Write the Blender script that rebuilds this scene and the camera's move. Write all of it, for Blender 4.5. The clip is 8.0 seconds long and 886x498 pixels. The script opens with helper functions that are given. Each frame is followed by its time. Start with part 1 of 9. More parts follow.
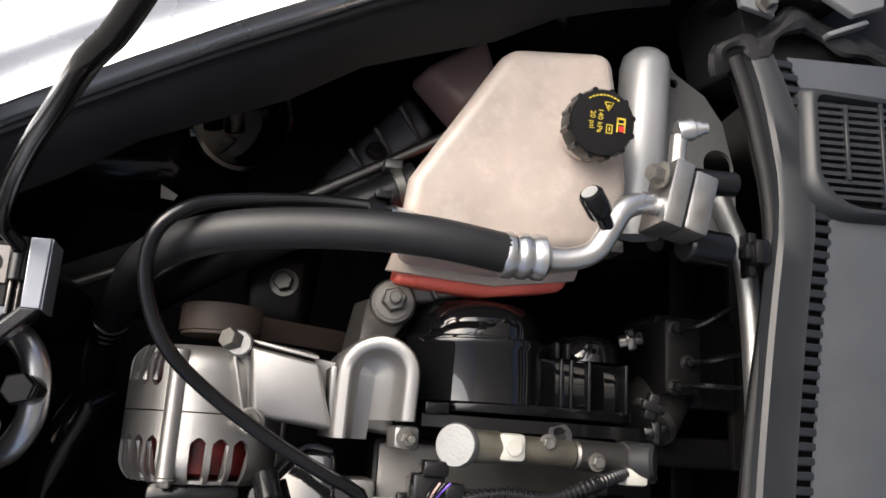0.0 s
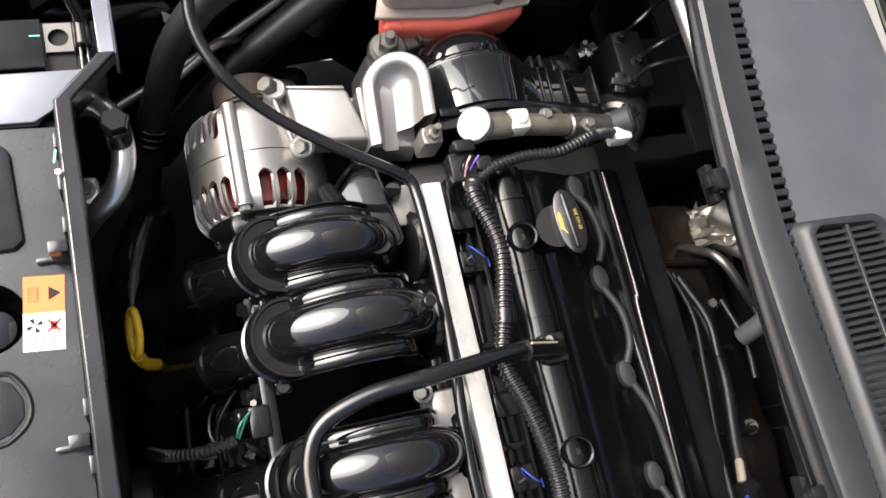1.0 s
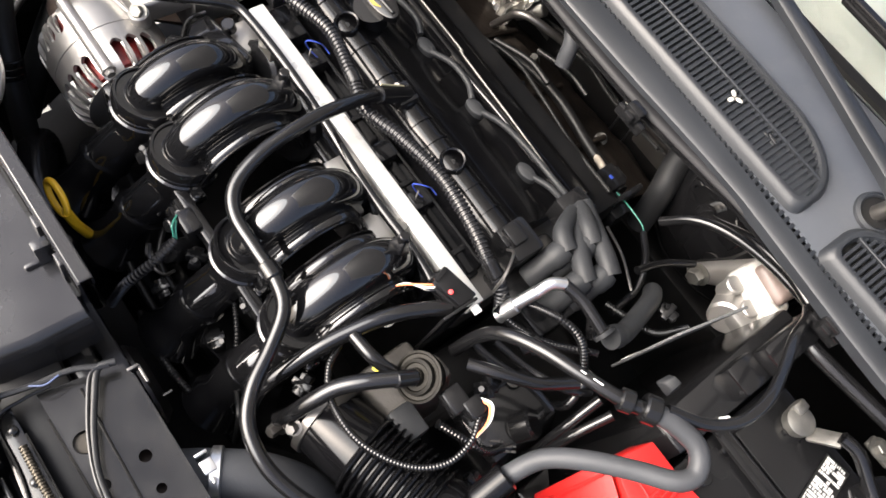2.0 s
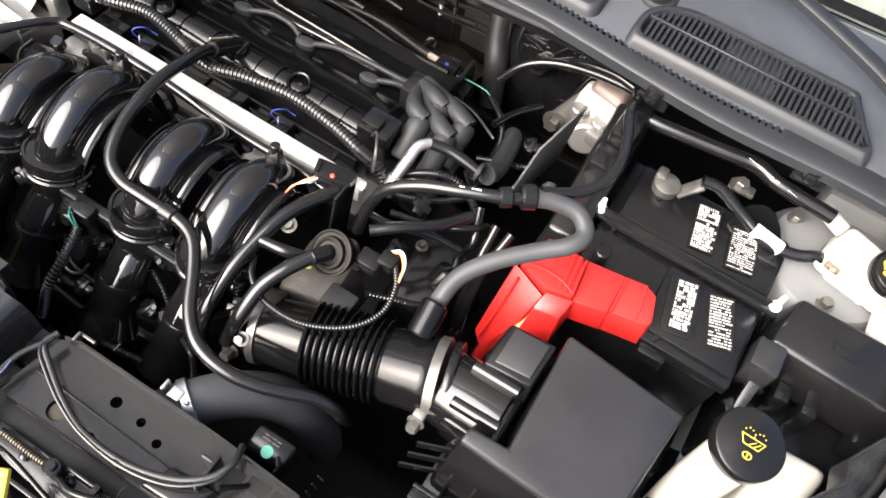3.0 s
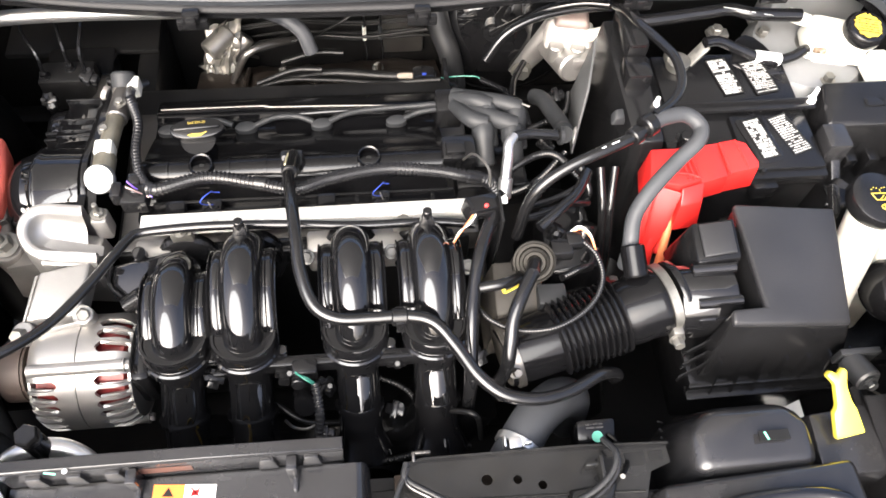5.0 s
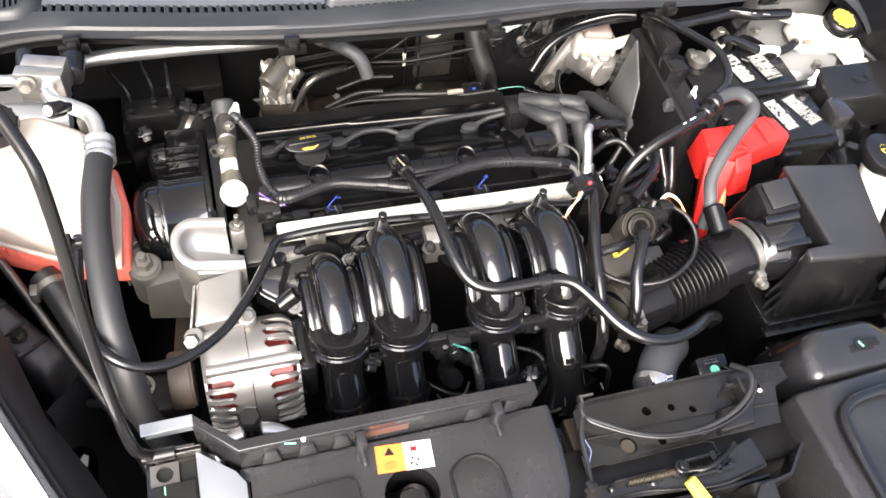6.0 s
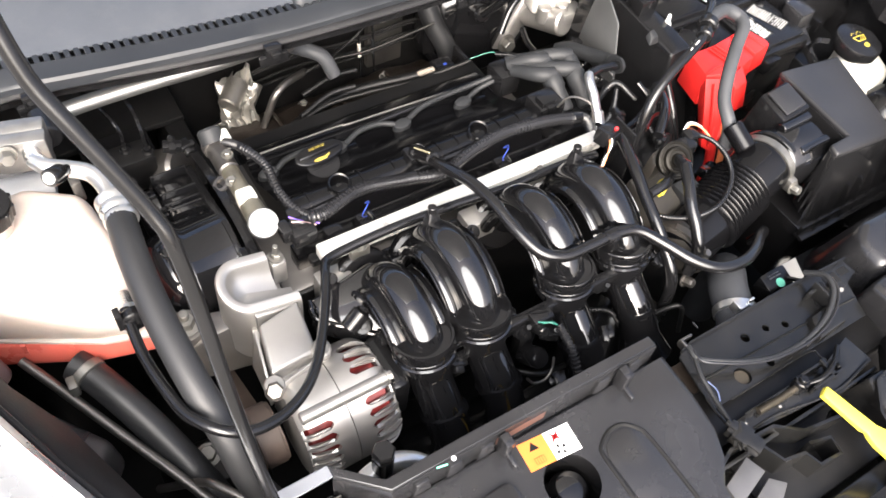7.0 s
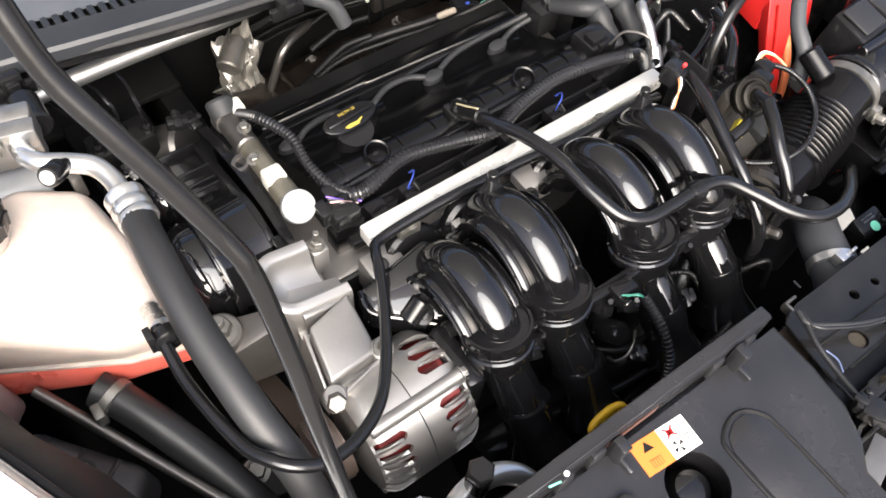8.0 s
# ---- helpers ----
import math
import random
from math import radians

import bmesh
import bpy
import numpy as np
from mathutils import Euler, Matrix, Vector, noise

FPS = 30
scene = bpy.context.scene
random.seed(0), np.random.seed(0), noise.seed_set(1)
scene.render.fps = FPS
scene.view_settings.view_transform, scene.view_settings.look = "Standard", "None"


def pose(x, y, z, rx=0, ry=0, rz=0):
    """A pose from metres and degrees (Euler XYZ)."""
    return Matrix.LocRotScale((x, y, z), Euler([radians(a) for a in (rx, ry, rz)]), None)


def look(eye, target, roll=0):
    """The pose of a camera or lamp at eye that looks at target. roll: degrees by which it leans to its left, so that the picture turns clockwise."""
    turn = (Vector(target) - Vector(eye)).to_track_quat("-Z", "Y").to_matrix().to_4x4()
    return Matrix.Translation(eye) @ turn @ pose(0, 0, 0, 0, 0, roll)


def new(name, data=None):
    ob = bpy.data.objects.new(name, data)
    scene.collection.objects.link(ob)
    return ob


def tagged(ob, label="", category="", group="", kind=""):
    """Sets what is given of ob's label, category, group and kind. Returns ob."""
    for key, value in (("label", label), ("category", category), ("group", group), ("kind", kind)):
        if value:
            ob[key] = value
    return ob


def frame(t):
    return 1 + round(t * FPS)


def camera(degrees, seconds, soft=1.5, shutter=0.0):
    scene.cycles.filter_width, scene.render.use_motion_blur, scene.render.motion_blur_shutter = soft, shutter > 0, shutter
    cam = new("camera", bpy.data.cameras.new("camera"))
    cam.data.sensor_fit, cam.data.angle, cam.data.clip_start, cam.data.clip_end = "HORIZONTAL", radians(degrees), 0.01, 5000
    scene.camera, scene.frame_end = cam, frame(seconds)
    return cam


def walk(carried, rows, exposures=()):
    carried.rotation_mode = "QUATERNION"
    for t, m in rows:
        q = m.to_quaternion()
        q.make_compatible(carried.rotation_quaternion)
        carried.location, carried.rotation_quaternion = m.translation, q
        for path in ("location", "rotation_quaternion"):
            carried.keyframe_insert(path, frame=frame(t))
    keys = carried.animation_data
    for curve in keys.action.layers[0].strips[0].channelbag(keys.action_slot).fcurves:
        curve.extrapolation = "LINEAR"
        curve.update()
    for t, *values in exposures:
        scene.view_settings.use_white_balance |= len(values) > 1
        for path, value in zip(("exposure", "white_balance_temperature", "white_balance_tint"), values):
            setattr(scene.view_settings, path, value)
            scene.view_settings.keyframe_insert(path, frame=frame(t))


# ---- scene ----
cam = camera(58.0, 8.0, soft=1.6)
PATH = [
    (0, (-0.204, -0.111, 1.418), (-0.665, 0.341, -0.475), 49.5),
    (0.5, (-0.089, -0.155, 1.427), (-0.522, 0.37, -0.454), 48.7),
    (1, (0.068, -0.215, 1.445), (-0.403, 0.407, -0.396), 42.1),
    (1.5, (0.206, -0.263, 1.469), (-0.244, 0.46, -0.34), 36.8),
    (2, (0.329, -0.305, 1.488), (-0.087, 0.514, -0.288), 29.0),
    (2.2, (0.369, -0.327, 1.495), (-0.026, 0.531, -0.268), 26.2),
    (3.3, (0.485, -0.432, 1.497), (0.197, 0.58, -0.204), 10.6),
    (3.5, (0.474, -0.445, 1.505), (0.24, 0.571, -0.202), 8.4),
    (4, (0.374, -0.465, 1.516), (0.3, 0.559, -0.2), 3.9),
    (4.5, (0.223, -0.475, 1.529), (0.297, 0.545, -0.189), 2.7),
    (5, (0.088, -0.498, 1.557), (0.276, 0.516, -0.157), 5.6),
    (5.2, (0.056, -0.524, 1.566), (0.258, 0.513, -0.132), 5.9),
    (6.3, (-0.284, -0.575, 1.569), (0.308, 0.482, -0.022), 10.8),
    (6.5, (-0.311, -0.554, 1.552), (0.323, 0.483, -0.036), 9.5),
    (7, (-0.365, -0.472, 1.509), (0.379, 0.47, -0.091), 8.4),
    (7.5, (-0.379, -0.396, 1.463), (0.379, 0.456, -0.179), 7.9),
    (8, (-0.379, -0.352, 1.431), (0.35, 0.453, -0.248), 7.2),
]
walk(cam, [(t, look(eye, target, roll)) for t, eye, target, roll in PATH], exposures=[(0.0, 0.6), (0.5, 1.14), (1.0, 1.45), (1.5, 1.62), (3.5, 2.0), (4.2, 2.15), (6.5, 2.2), (8.0, 1.75)])

# ---- world and light ----
world = bpy.data.worlds.new("sky")
scene.world = world
world.use_nodes = True
wn = world.node_tree
wn.nodes.clear()
sky = wn.nodes.new("ShaderNodeTexSky")
sky.sky_type = "NISHITA"
sky.sun_disc = False
SUN_EL, SUN_ROT = 41.0, 208.0
sky.sun_elevation, sky.sun_rotation = radians(SUN_EL), radians(SUN_ROT)
sky.air_density, sky.dust_density, sky.ozone_density = 0.6, 8.0, 0.4
bg = wn.nodes.new("ShaderNodeBackground")
bg.inputs["Strength"].default_value = 0.15
wout = wn.nodes.new("ShaderNodeOutputWorld")
wn.links.new(sky.outputs[0], bg.inputs[0])
wn.links.new(bg.outputs[0], wout.inputs[0])
sun_data = bpy.data.lights.new("sun", "SUN")
sun_data.energy, sun_data.angle, sun_data.color = 2.0, radians(64), (0.965, 0.995, 1.0)
sun = new("sun", sun_data)
az = radians(SUN_ROT)
sun.matrix_world = look((math.sin(az) * 4, math.cos(az) * 4, 0.8 + 4 * math.tan(radians(SUN_EL))), (0, 0, 0.8))


# ---- materials ----
def mat(name, col, rough=0.5, metal=0.0, var=0.25, scale=14.0, bump=0.12, fine=420.0, coat=0.0, rvar=0.12, sss=0.0, trans=0.0, stain=None, stain_amt=0.0, spec=0.5):
    m = bpy.data.materials.new(name)
    m.use_nodes = True
    nt = m.node_tree
    b = nt.nodes["Principled BSDF"]
    tc = nt.nodes.new("ShaderNodeTexCoord")
    big, small = nt.nodes.new("ShaderNodeTexNoise"), nt.nodes.new("ShaderNodeTexNoise")
    big.inputs["Scale"].default_value, big.inputs["Detail"].default_value = scale, 5
    small.inputs["Scale"].default_value, small.inputs["Detail"].default_value = fine, 3
    for n in (big, small):
        nt.links.new(tc.outputs["Object"], n.inputs["Vector"])
    ramp = nt.nodes.new("ShaderNodeValToRGB")
    lo = [c * (1 - var) for c in col]
    hi = [min(1, c * (1 + var)) for c in col]
    ramp.color_ramp.elements[0].position, ramp.color_ramp.elements[1].position = 0.3, 0.7
    ramp.color_ramp.elements[0].color, ramp.color_ramp.elements[1].color = (*lo, 1), (*hi, 1)
    nt.links.new(big.outputs["Fac"], ramp.inputs[0])
    colour = ramp.outputs[0]
    if stain:
        st = nt.nodes.new("ShaderNodeTexNoise")
        st.inputs["Scale"].default_value, st.inputs["Detail"].default_value, st.inputs["Roughness"].default_value = scale * 2.3, 8, 0.7
        nt.links.new(tc.outputs["Object"], st.inputs["Vector"])
        mr = nt.nodes.new("ShaderNodeMapRange")
        mr.inputs["From Min"].default_value, mr.inputs["From Max"].default_value, mr.inputs["To Max"].default_value = 0.5, 0.75, stain_amt
        nt.links.new(st.outputs["Fac"], mr.inputs["Value"])
        mix = nt.nodes.new("ShaderNodeMix")
        mix.data_type = "RGBA"
        nt.links.new(mr.outputs[0], mix.inputs[0])
        nt.links.new(colour, mix.inputs[6])
        mix.inputs[7].default_value = (*stain, 1)
        colour = mix.outputs[2]
    nt.links.new(colour, b.inputs["Base Color"])
    rr = nt.nodes.new("ShaderNodeMapRange")
    rr.inputs["From Min"].default_value, rr.inputs["From Max"].default_value = 0.3, 0.7
    rr.inputs["To Min"].default_value, rr.inputs["To Max"].default_value = max(0.02, rough - rvar * 0.5), min(1, rough + rvar * 0.5)
    nt.links.new(big.outputs["Fac"], rr.inputs["Value"])
    nt.links.new(rr.outputs[0], b.inputs["Roughness"])
    b.inputs["Metallic"].default_value = metal
    b.inputs["Specular IOR Level"].default_value = spec
    b.inputs["Coat Weight"].default_value = coat
    b.inputs["Coat Roughness"].default_value = 0.09
    b.inputs["Transmission Weight"].default_value = trans
    if sss:
        b.inputs["Subsurface Weight"].default_value = sss
        b.inputs["Subsurface Radius"].default_value = (0.02, 0.012, 0.008)
    if bump:
        bp = nt.nodes.new("ShaderNodeBump")
        bp.inputs["Strength"].default_value, bp.inputs["Distance"].default_value = bump, 0.0006
        nt.links.new(small.outputs["Fac"], bp.inputs["Height"])
        nt.links.new(bp.outputs[0], b.inputs["Normal"])
    return m


GLOSS = mat("glossy black plastic", (0.005, 0.005, 0.0055), 0.05, bump=0.02, rvar=0.03, spec=0.72)
SATIN = mat("satin black plastic", (0.007, 0.007, 0.0075), 0.17, bump=0.04, spec=0.36)
GRAIN = mat("grained black plastic", (0.015, 0.015, 0.0165), 0.46, bump=0.5, fine=900)
DULL = mat("dull black plastic", (0.015, 0.015, 0.0162), 0.21, bump=0.08, spec=0.62, rvar=0.14, stain=(0.05, 0.048, 0.044), stain_amt=0.14)
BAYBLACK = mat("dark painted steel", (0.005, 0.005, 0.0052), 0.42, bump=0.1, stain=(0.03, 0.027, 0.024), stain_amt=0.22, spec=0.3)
RUBBER = mat("black rubber hose", (0.006, 0.006, 0.0065), 0.13, bump=0.04, fine=700)
MATTHOSE = mat("dusty black hose", (0.012, 0.0125, 0.0135), 0.45, bump=0.2, fine=600)
CONDUIT = mat("corrugated sleeve", (0.010, 0.010, 0.011), 0.22, bump=0.05)
HOODIN = mat("silver bonnet underside", (0.26, 0.265, 0.275), 0.42, 0.25, var=0.08)
GREYRUBBER = mat("grey rubber", (0.019, 0.020, 0.0215), 0.5, bump=0.25, spec=0.25)
COOLHOSE = mat("dusty grey hose", (0.040, 0.042, 0.046), 0.5, bump=0.25, spec=0.28)
CAST = mat("cast aluminium", (0.39, 0.38, 0.365), 0.43, 0.85, var=0.12, bump=0.22, fine=650)
ALU = mat("bare aluminium tube", (0.68, 0.68, 0.67), 0.3, 0.95, var=0.08, bump=0.1)
ZINC = mat("zinc plated steel", (0.21, 0.205, 0.19), 0.5, 0.9, var=0.25, scale=60, bump=0.25)
STEEL = mat("dull steel", (0.16, 0.152, 0.144), 0.4, 0.9, var=0.25, bump=0.2)
RAILPAINT = mat("silver painted rail", (0.54, 0.535, 0.515), 0.3, 0.35, var=0.06, bump=0.08)
SILVER = mat("silver body paint", (0.44, 0.455, 0.475), 0.28, 0.7, var=0.04, bump=0.04, coat=0.9)
INNERPAINT = mat("silver inner paint", (0.19, 0.195, 0.20), 0.42, 0.35, var=0.1, bump=0.1, stain=(0.16, 0.15, 0.14), stain_amt=0.3)
# Silver body paint again, darkened for shade and tinted for the mirrored sky.
SILVERSHADE = mat("silver paint darkened for shade", (0.29, 0.305, 0.335), 0.30, 0.6, var=0.08, bump=0.06)
RED = mat("red plastic", (0.52, 0.018, 0.016), 0.36, var=0.12, bump=0.2)
MILKY = mat("milky translucent plastic", (0.42, 0.365, 0.325), 0.34, var=0.13, scale=22, bump=0.35, fine=140, sss=0.4, stain=(0.56, 0.50, 0.46), stain_amt=0.6)
COOLANT = mat("red coolant behind plastic", (0.66, 0.135, 0.10), 0.3, var=0.18, scale=20, bump=0.15, sss=0.2)
WHITEPL = mat("ivory white plastic", (0.47, 0.465, 0.42), 0.38, var=0.10, bump=0.1, sss=0.08)
YELLOW = mat("yellow plastic", (0.62, 0.51, 0.055), 0.4, var=0.06)
AMBER = mat("amber yellow plastic", (0.72, 0.44, 0.02), 0.35, var=0.08)
INKYEL = mat("yellow ink", (0.50, 0.38, 0.04), 0.5, var=0.05, bump=0)
FADEDYEL = mat("faded yellow ink", (0.27, 0.20, 0.03), 0.5, var=0.15, bump=0)
INKWHITE = mat("white ink", (0.82, 0.82, 0.80), 0.5, var=0.05, bump=0)
# Printing black, also laid into gaps and recesses in place of their shade.
INKGAPBLACK = mat("black of ink and shaded gaps", (0.007, 0.007, 0.007), 0.5, bump=0, spec=0.25)
INKRED = mat("red ink", (0.70, 0.03, 0.03), 0.5, bump=0)
ORANGE = mat("orange sticker", (0.60, 0.16, 0.03), 0.4, var=0.05, bump=0)
TEAL = mat("mint green paint dot", (0.20, 0.72, 0.50), 0.5, bump=0)
BLUEW = mat("blue wire", (0.025, 0.05, 0.28), 0.4, bump=0)
GREENW = mat("green wire", (0.04, 0.20, 0.15), 0.4, bump=0)
ORANGEW = mat("orange wire", (0.80, 0.24, 0.10), 0.4, bump=0)
COPPER = mat("red enamelled copper", (0.13, 0.013, 0.012), 0.35, 0.2, var=0.6, scale=60, bump=0.4)
FOIL = mat("heat shield foil", (0.30, 0.29, 0.27), 0.42, 0.9, var=0.25, scale=30, bump=0.9, fine=90)
RUSTSH = mat("tarnished heat shield", (0.036, 0.028, 0.023), 0.34, 0.75, var=0.4, scale=18, bump=0.8, fine=120)
COWLPL = mat("grey black cowl plastic", (0.014, 0.0158, 0.0188), 0.42, var=0.14, bump=0.25, fine=900, spec=0.45)
# Dusty COWLPL plastic, lightened where the deck mirrors and catches the sky.
COWLDECK = mat("dusty cowl plastic lightened for sky sheen", (0.052, 0.057, 0.066), 0.36, var=0.12, bump=0.15, fine=900, spec=0.7, stain=(0.085, 0.088, 0.094), stain_amt=0.35)
SATINDUST = mat("dusty satin plastic", (0.011, 0.0113, 0.012), 0.26, var=0.3, scale=60, bump=0.3, fine=260, rvar=0.2, stain=(0.04, 0.039, 0.034), stain_amt=0.2)
SEALR = mat("weatherstrip rubber", (0.011, 0.011, 0.012), 0.55, bump=0.3, spec=0.25)
VALVECOVER = mat("semi matt black cover", (0.003, 0.003, 0.0034), 0.15, bump=0.02, fine=800, rvar=0.05, spec=0.36)
BATT = mat("black battery case", (0.006, 0.006, 0.0065), 0.24, bump=0.06, spec=0.38)
SUPPORT = mat("dirty black enamel", (0.009, 0.009, 0.009), 0.20, bump=0.08, rvar=0.18, scale=30, stain=(0.05, 0.044, 0.036), stain_amt=0.16)
DUCT = mat("glossy duct rubber", (0.004, 0.004, 0.0045), 0.13, bump=0.05, spec=0.26, rvar=0.08)
GLASS = mat("windscreen glass", (0.93, 0.96, 0.94), 0.01, bump=0, var=0.0, rvar=0.0, trans=1.0)
DASH = mat("pale grey dashboard plastic", (0.42, 0.43, 0.39), 0.6, var=0.08, bump=0.3)
ASPHALT = mat("pale concrete", (0.22, 0.215, 0.20), 0.85, var=0.2, scale=3, bump=0.6, fine=120)
BELT = mat("ribbed belt", (0.06, 0.044, 0.036), 0.6, var=0.2)
PURPLE = mat("violet plastic", (0.16, 0.08, 0.5), 0.4)


# ---- mesh helpers ----
def origin(ob):
    p = Vector((0, 0, 0))
    while ob:
        p += ob.location
        ob = ob.parent
    return p


def thing(name, at, label, category, group="", kind=""):
    ob = new(name)
    ob.empty_display_size = 0.05
    ob.location = at
    return tagged(ob, label, category, group, kind)


def part(name, bm, material, parent=None, label="", sharp=38):
    me = bpy.data.meshes.new(name)
    bmesh.ops.recalc_face_normals(bm, faces=bm.faces)
    bmesh.ops.translate(bm, vec=-origin(parent), verts=bm.verts)
    bm.to_mesh(me)
    bm.free()
    me.shade_smooth()
    me.set_sharp_from_angle(angle=radians(sharp))
    me.materials.append(material)
    ob = new(name, me)
    ob.parent = parent
    if label:
        ob["label"] = label
    return ob


def single(name, bm, material, label, category, group="", kind="", sharp=38):
    lo = Vector([min(v.co[i] for v in bm.verts) for i in range(3)])
    hi = Vector([max(v.co[i] for v in bm.verts) for i in range(3)])
    base = Vector(((lo.x + hi.x) / 2, (lo.y + hi.y) / 2, lo.z))
    bmesh.ops.translate(bm, vec=-base, verts=bm.verts)
    ob = part(name, bm, material, None, "", sharp)
    ob.location = base
    return tagged(ob, label, category, group, kind)


def join(*bms):
    out = bmesh.new()
    for b in bms:
        me = bpy.data.meshes.new("tmp")
        b.to_mesh(me)
        b.free()
        out.from_mesh(me)
        bpy.data.meshes.remove(me)
    return out


def turned(bm, m):
    bmesh.ops.transform(bm, matrix=m, verts=bm.verts)
    return bm


def softened(bm, w, seg=2, limit=30):
    if w > 0:
        ed = [e for e in bm.edges if len(e.link_faces) == 2 and e.calc_face_angle(0) > radians(limit)]
        bmesh.ops.bevel(bm, geom=ed, offset=w, segments=seg, profile=0.5, affect="EDGES", clamp_overlap=True)
    return bm


def box(x0, x1, y0, y1, z0, z1, w=0.002, seg=2):
    bm = bmesh.new()
    bmesh.ops.create_cube(bm, size=1)
    bmesh.ops.transform(bm, matrix=Matrix.Translation(((x0 + x1) / 2, (y0 + y1) / 2, (z0 + z1) / 2)) @ Matrix.Diagonal((x1 - x0, y1 - y0, z1 - z0, 1)), verts=bm.verts)
    return softened(bm, w, seg)


def hexa(lower, upper, w=0.002, seg=2):
    """A solid between two polygons with as many corners each."""
    bm = bmesh.new()
    a = [bm.verts.new(p) for p in lower]
    b = [bm.verts.new(p) for p in upper]
    n = len(a)
    bm.faces.new(a[::-1])
    bm.faces.new(b)
    for i in range(n):
        bm.faces.new((a[i], a[(i + 1) % n], b[(i + 1) % n], b[i]))
    bmesh.ops.recalc_face_normals(bm, faces=bm.faces)
    return softened(bm, w, seg)


def plate(poly, z0, z1, w=0.001, seg=2):
    return hexa([(x, y, z0) for x, y in poly], [(x, y, z1) for x, y in poly], w, seg)


def basis(d):
    d = Vector(d).normalized()
    a = d.orthogonal().normalized()
    return a, d.cross(a), d


def lathe(profile, at, way, seg=28, arc=None):
    """Turns (radius, height) pairs round an axis through at."""
    a, b, d = basis(way)
    bm = bmesh.new()
    rings = []
    for r, h in profile:
        c = Vector(at) + d * h
        if r < 1e-5:
            rings.append([bm.verts.new(c)])
        else:
            rings.append([bm.verts.new(c + (a * math.cos(2 * math.pi * i / seg) + b * math.sin(2 * math.pi * i / seg)) * r) for i in range(seg)])
    for p, q in zip(rings, rings[1:]):
        for i in range(seg):
            j = (i + 1) % seg
            if len(p) == 1 and len(q) == 1:
                continue
            if len(p) == 1:
                bm.faces.new((p[0], q[i], q[j]))
            elif len(q) == 1:
                bm.faces.new((p[i], p[j], q[0]))
            else:
                bm.faces.new((p[i], p[j], q[j], q[i]))
    for ring, flip in ((rings[0], True), (rings[-1], False)):
        if len(ring) > 1:
            bm.faces.new(ring[::-1] if flip else ring)
    return bm


def rod(p, q, r, seg=14, w=0.0):
    p, q = Vector(p), Vector(q)
    length = (q - p).length
    w = min(w or r * 0.15, length * 0.3)
    return lathe([(r - w, 0), (r, w), (r, length - w), (r - w, length)], p, q - p, seg)


def hexbolt(at, way, r=0.008, h=0.007, washer=True):
    a, b, d = basis(way)
    g = [lathe([(r * 0.96, 0), (r, h * 0.15), (r, h * 0.85), (r * 0.86, h)], Vector(at) + d * 0.0015, way, 6)]
    if washer:
        g.append(lathe([(r * 1.45, 0), (r * 1.45, 0.0016), (r * 1.2, 0.0018)], at, way, 20))
    return join(*g)


def spline(ctrl, n=40):
    """Even samples on a smooth line through the points."""
    pts = [Vector(p) for p in ctrl]
    if len(pts) == 2:
        return [pts[0].lerp(pts[1], i / n) for i in range(n + 1)]
    ext = [pts[0] * 2 - pts[1]] + pts + [pts[-1] * 2 - pts[-2]]
    raw = []
    for k in range(1, len(ext) - 2):
        p0, p1, p2, p3 = ext[k - 1 : k + 3]
        for i in range(16):
            t = i / 16
            raw.append(0.5 * ((2 * p1) + (p2 - p0) * t + (2 * p0 - 5 * p1 + 4 * p2 - p3) * t * t + (3 * p1 - p0 - 3 * p2 + p3) * t**3))
    raw.append(pts[-1])
    s = [0.0]
    for a, b in zip(raw, raw[1:]):
        s.append(s[-1] + (b - a).length)
    out, k = [], 0
    for i in range(n + 1):
        want = s[-1] * i / n
        while k < len(s) - 2 and s[k + 1] < want:
            k += 1
        f = (want - s[k]) / max(1e-9, s[k + 1] - s[k])
        out.append(raw[k].lerp(raw[k + 1], min(1, max(0, f))))
    return out


def sweep(pts, sections, close=True, up=None):
    """Carries a cross-section (list of (a, b) for each point, or one for all) along the points."""
    bm = bmesh.new()
    n = len(pts)
    tang = [(pts[min(i + 1, n - 1)] - pts[max(i - 1, 0)]).normalized() for i in range(n)]
    a = Vector(up) if up else tang[0].orthogonal()
    rings = []
    for i in range(n):
        a = (a - tang[i] * a.dot(tang[i])).normalized() if not up else (Vector(up) - tang[i] * Vector(up).dot(tang[i])).normalized()
        b = tang[i].cross(a)
        sec = sections(i / (n - 1)) if callable(sections) else sections
        rings.append([bm.verts.new(pts[i] + a * u + b * v) for u, v in sec])
    m = len(rings[0])
    for p, q in zip(rings, rings[1:]):
        for i in range(m):
            j = (i + 1) % m
            bm.faces.new((p[i], p[j], q[j], q[i]))
    bm.faces.new(rings[0][::-1])
    bm.faces.new(rings[-1])
    return bm


def ring_of(r, seg=12, sx=1.0):
    return [(r * math.cos(2 * math.pi * i / seg), r * sx * math.sin(2 * math.pi * i / seg)) for i in range(seg)]


def tube(ctrl, r, n=40, seg=12):
    pts = spline(ctrl, n)
    if callable(r):
        return sweep(pts, lambda s: ring_of(r(s), seg))
    return sweep(pts, ring_of(r, seg))


def corrugated(ctrl, r, pitch=0.0035, depth=0.0009, seg=12):
    rough = spline(ctrl, 60)
    length = sum((b - a).length for a, b in zip(rough, rough[1:]))
    n = max(8, int(length / pitch)) * 4
    return sweep(spline(ctrl, n), lambda s: ring_of(r - (depth if round(s * n) % 4 in (2, 3) else 0), seg))


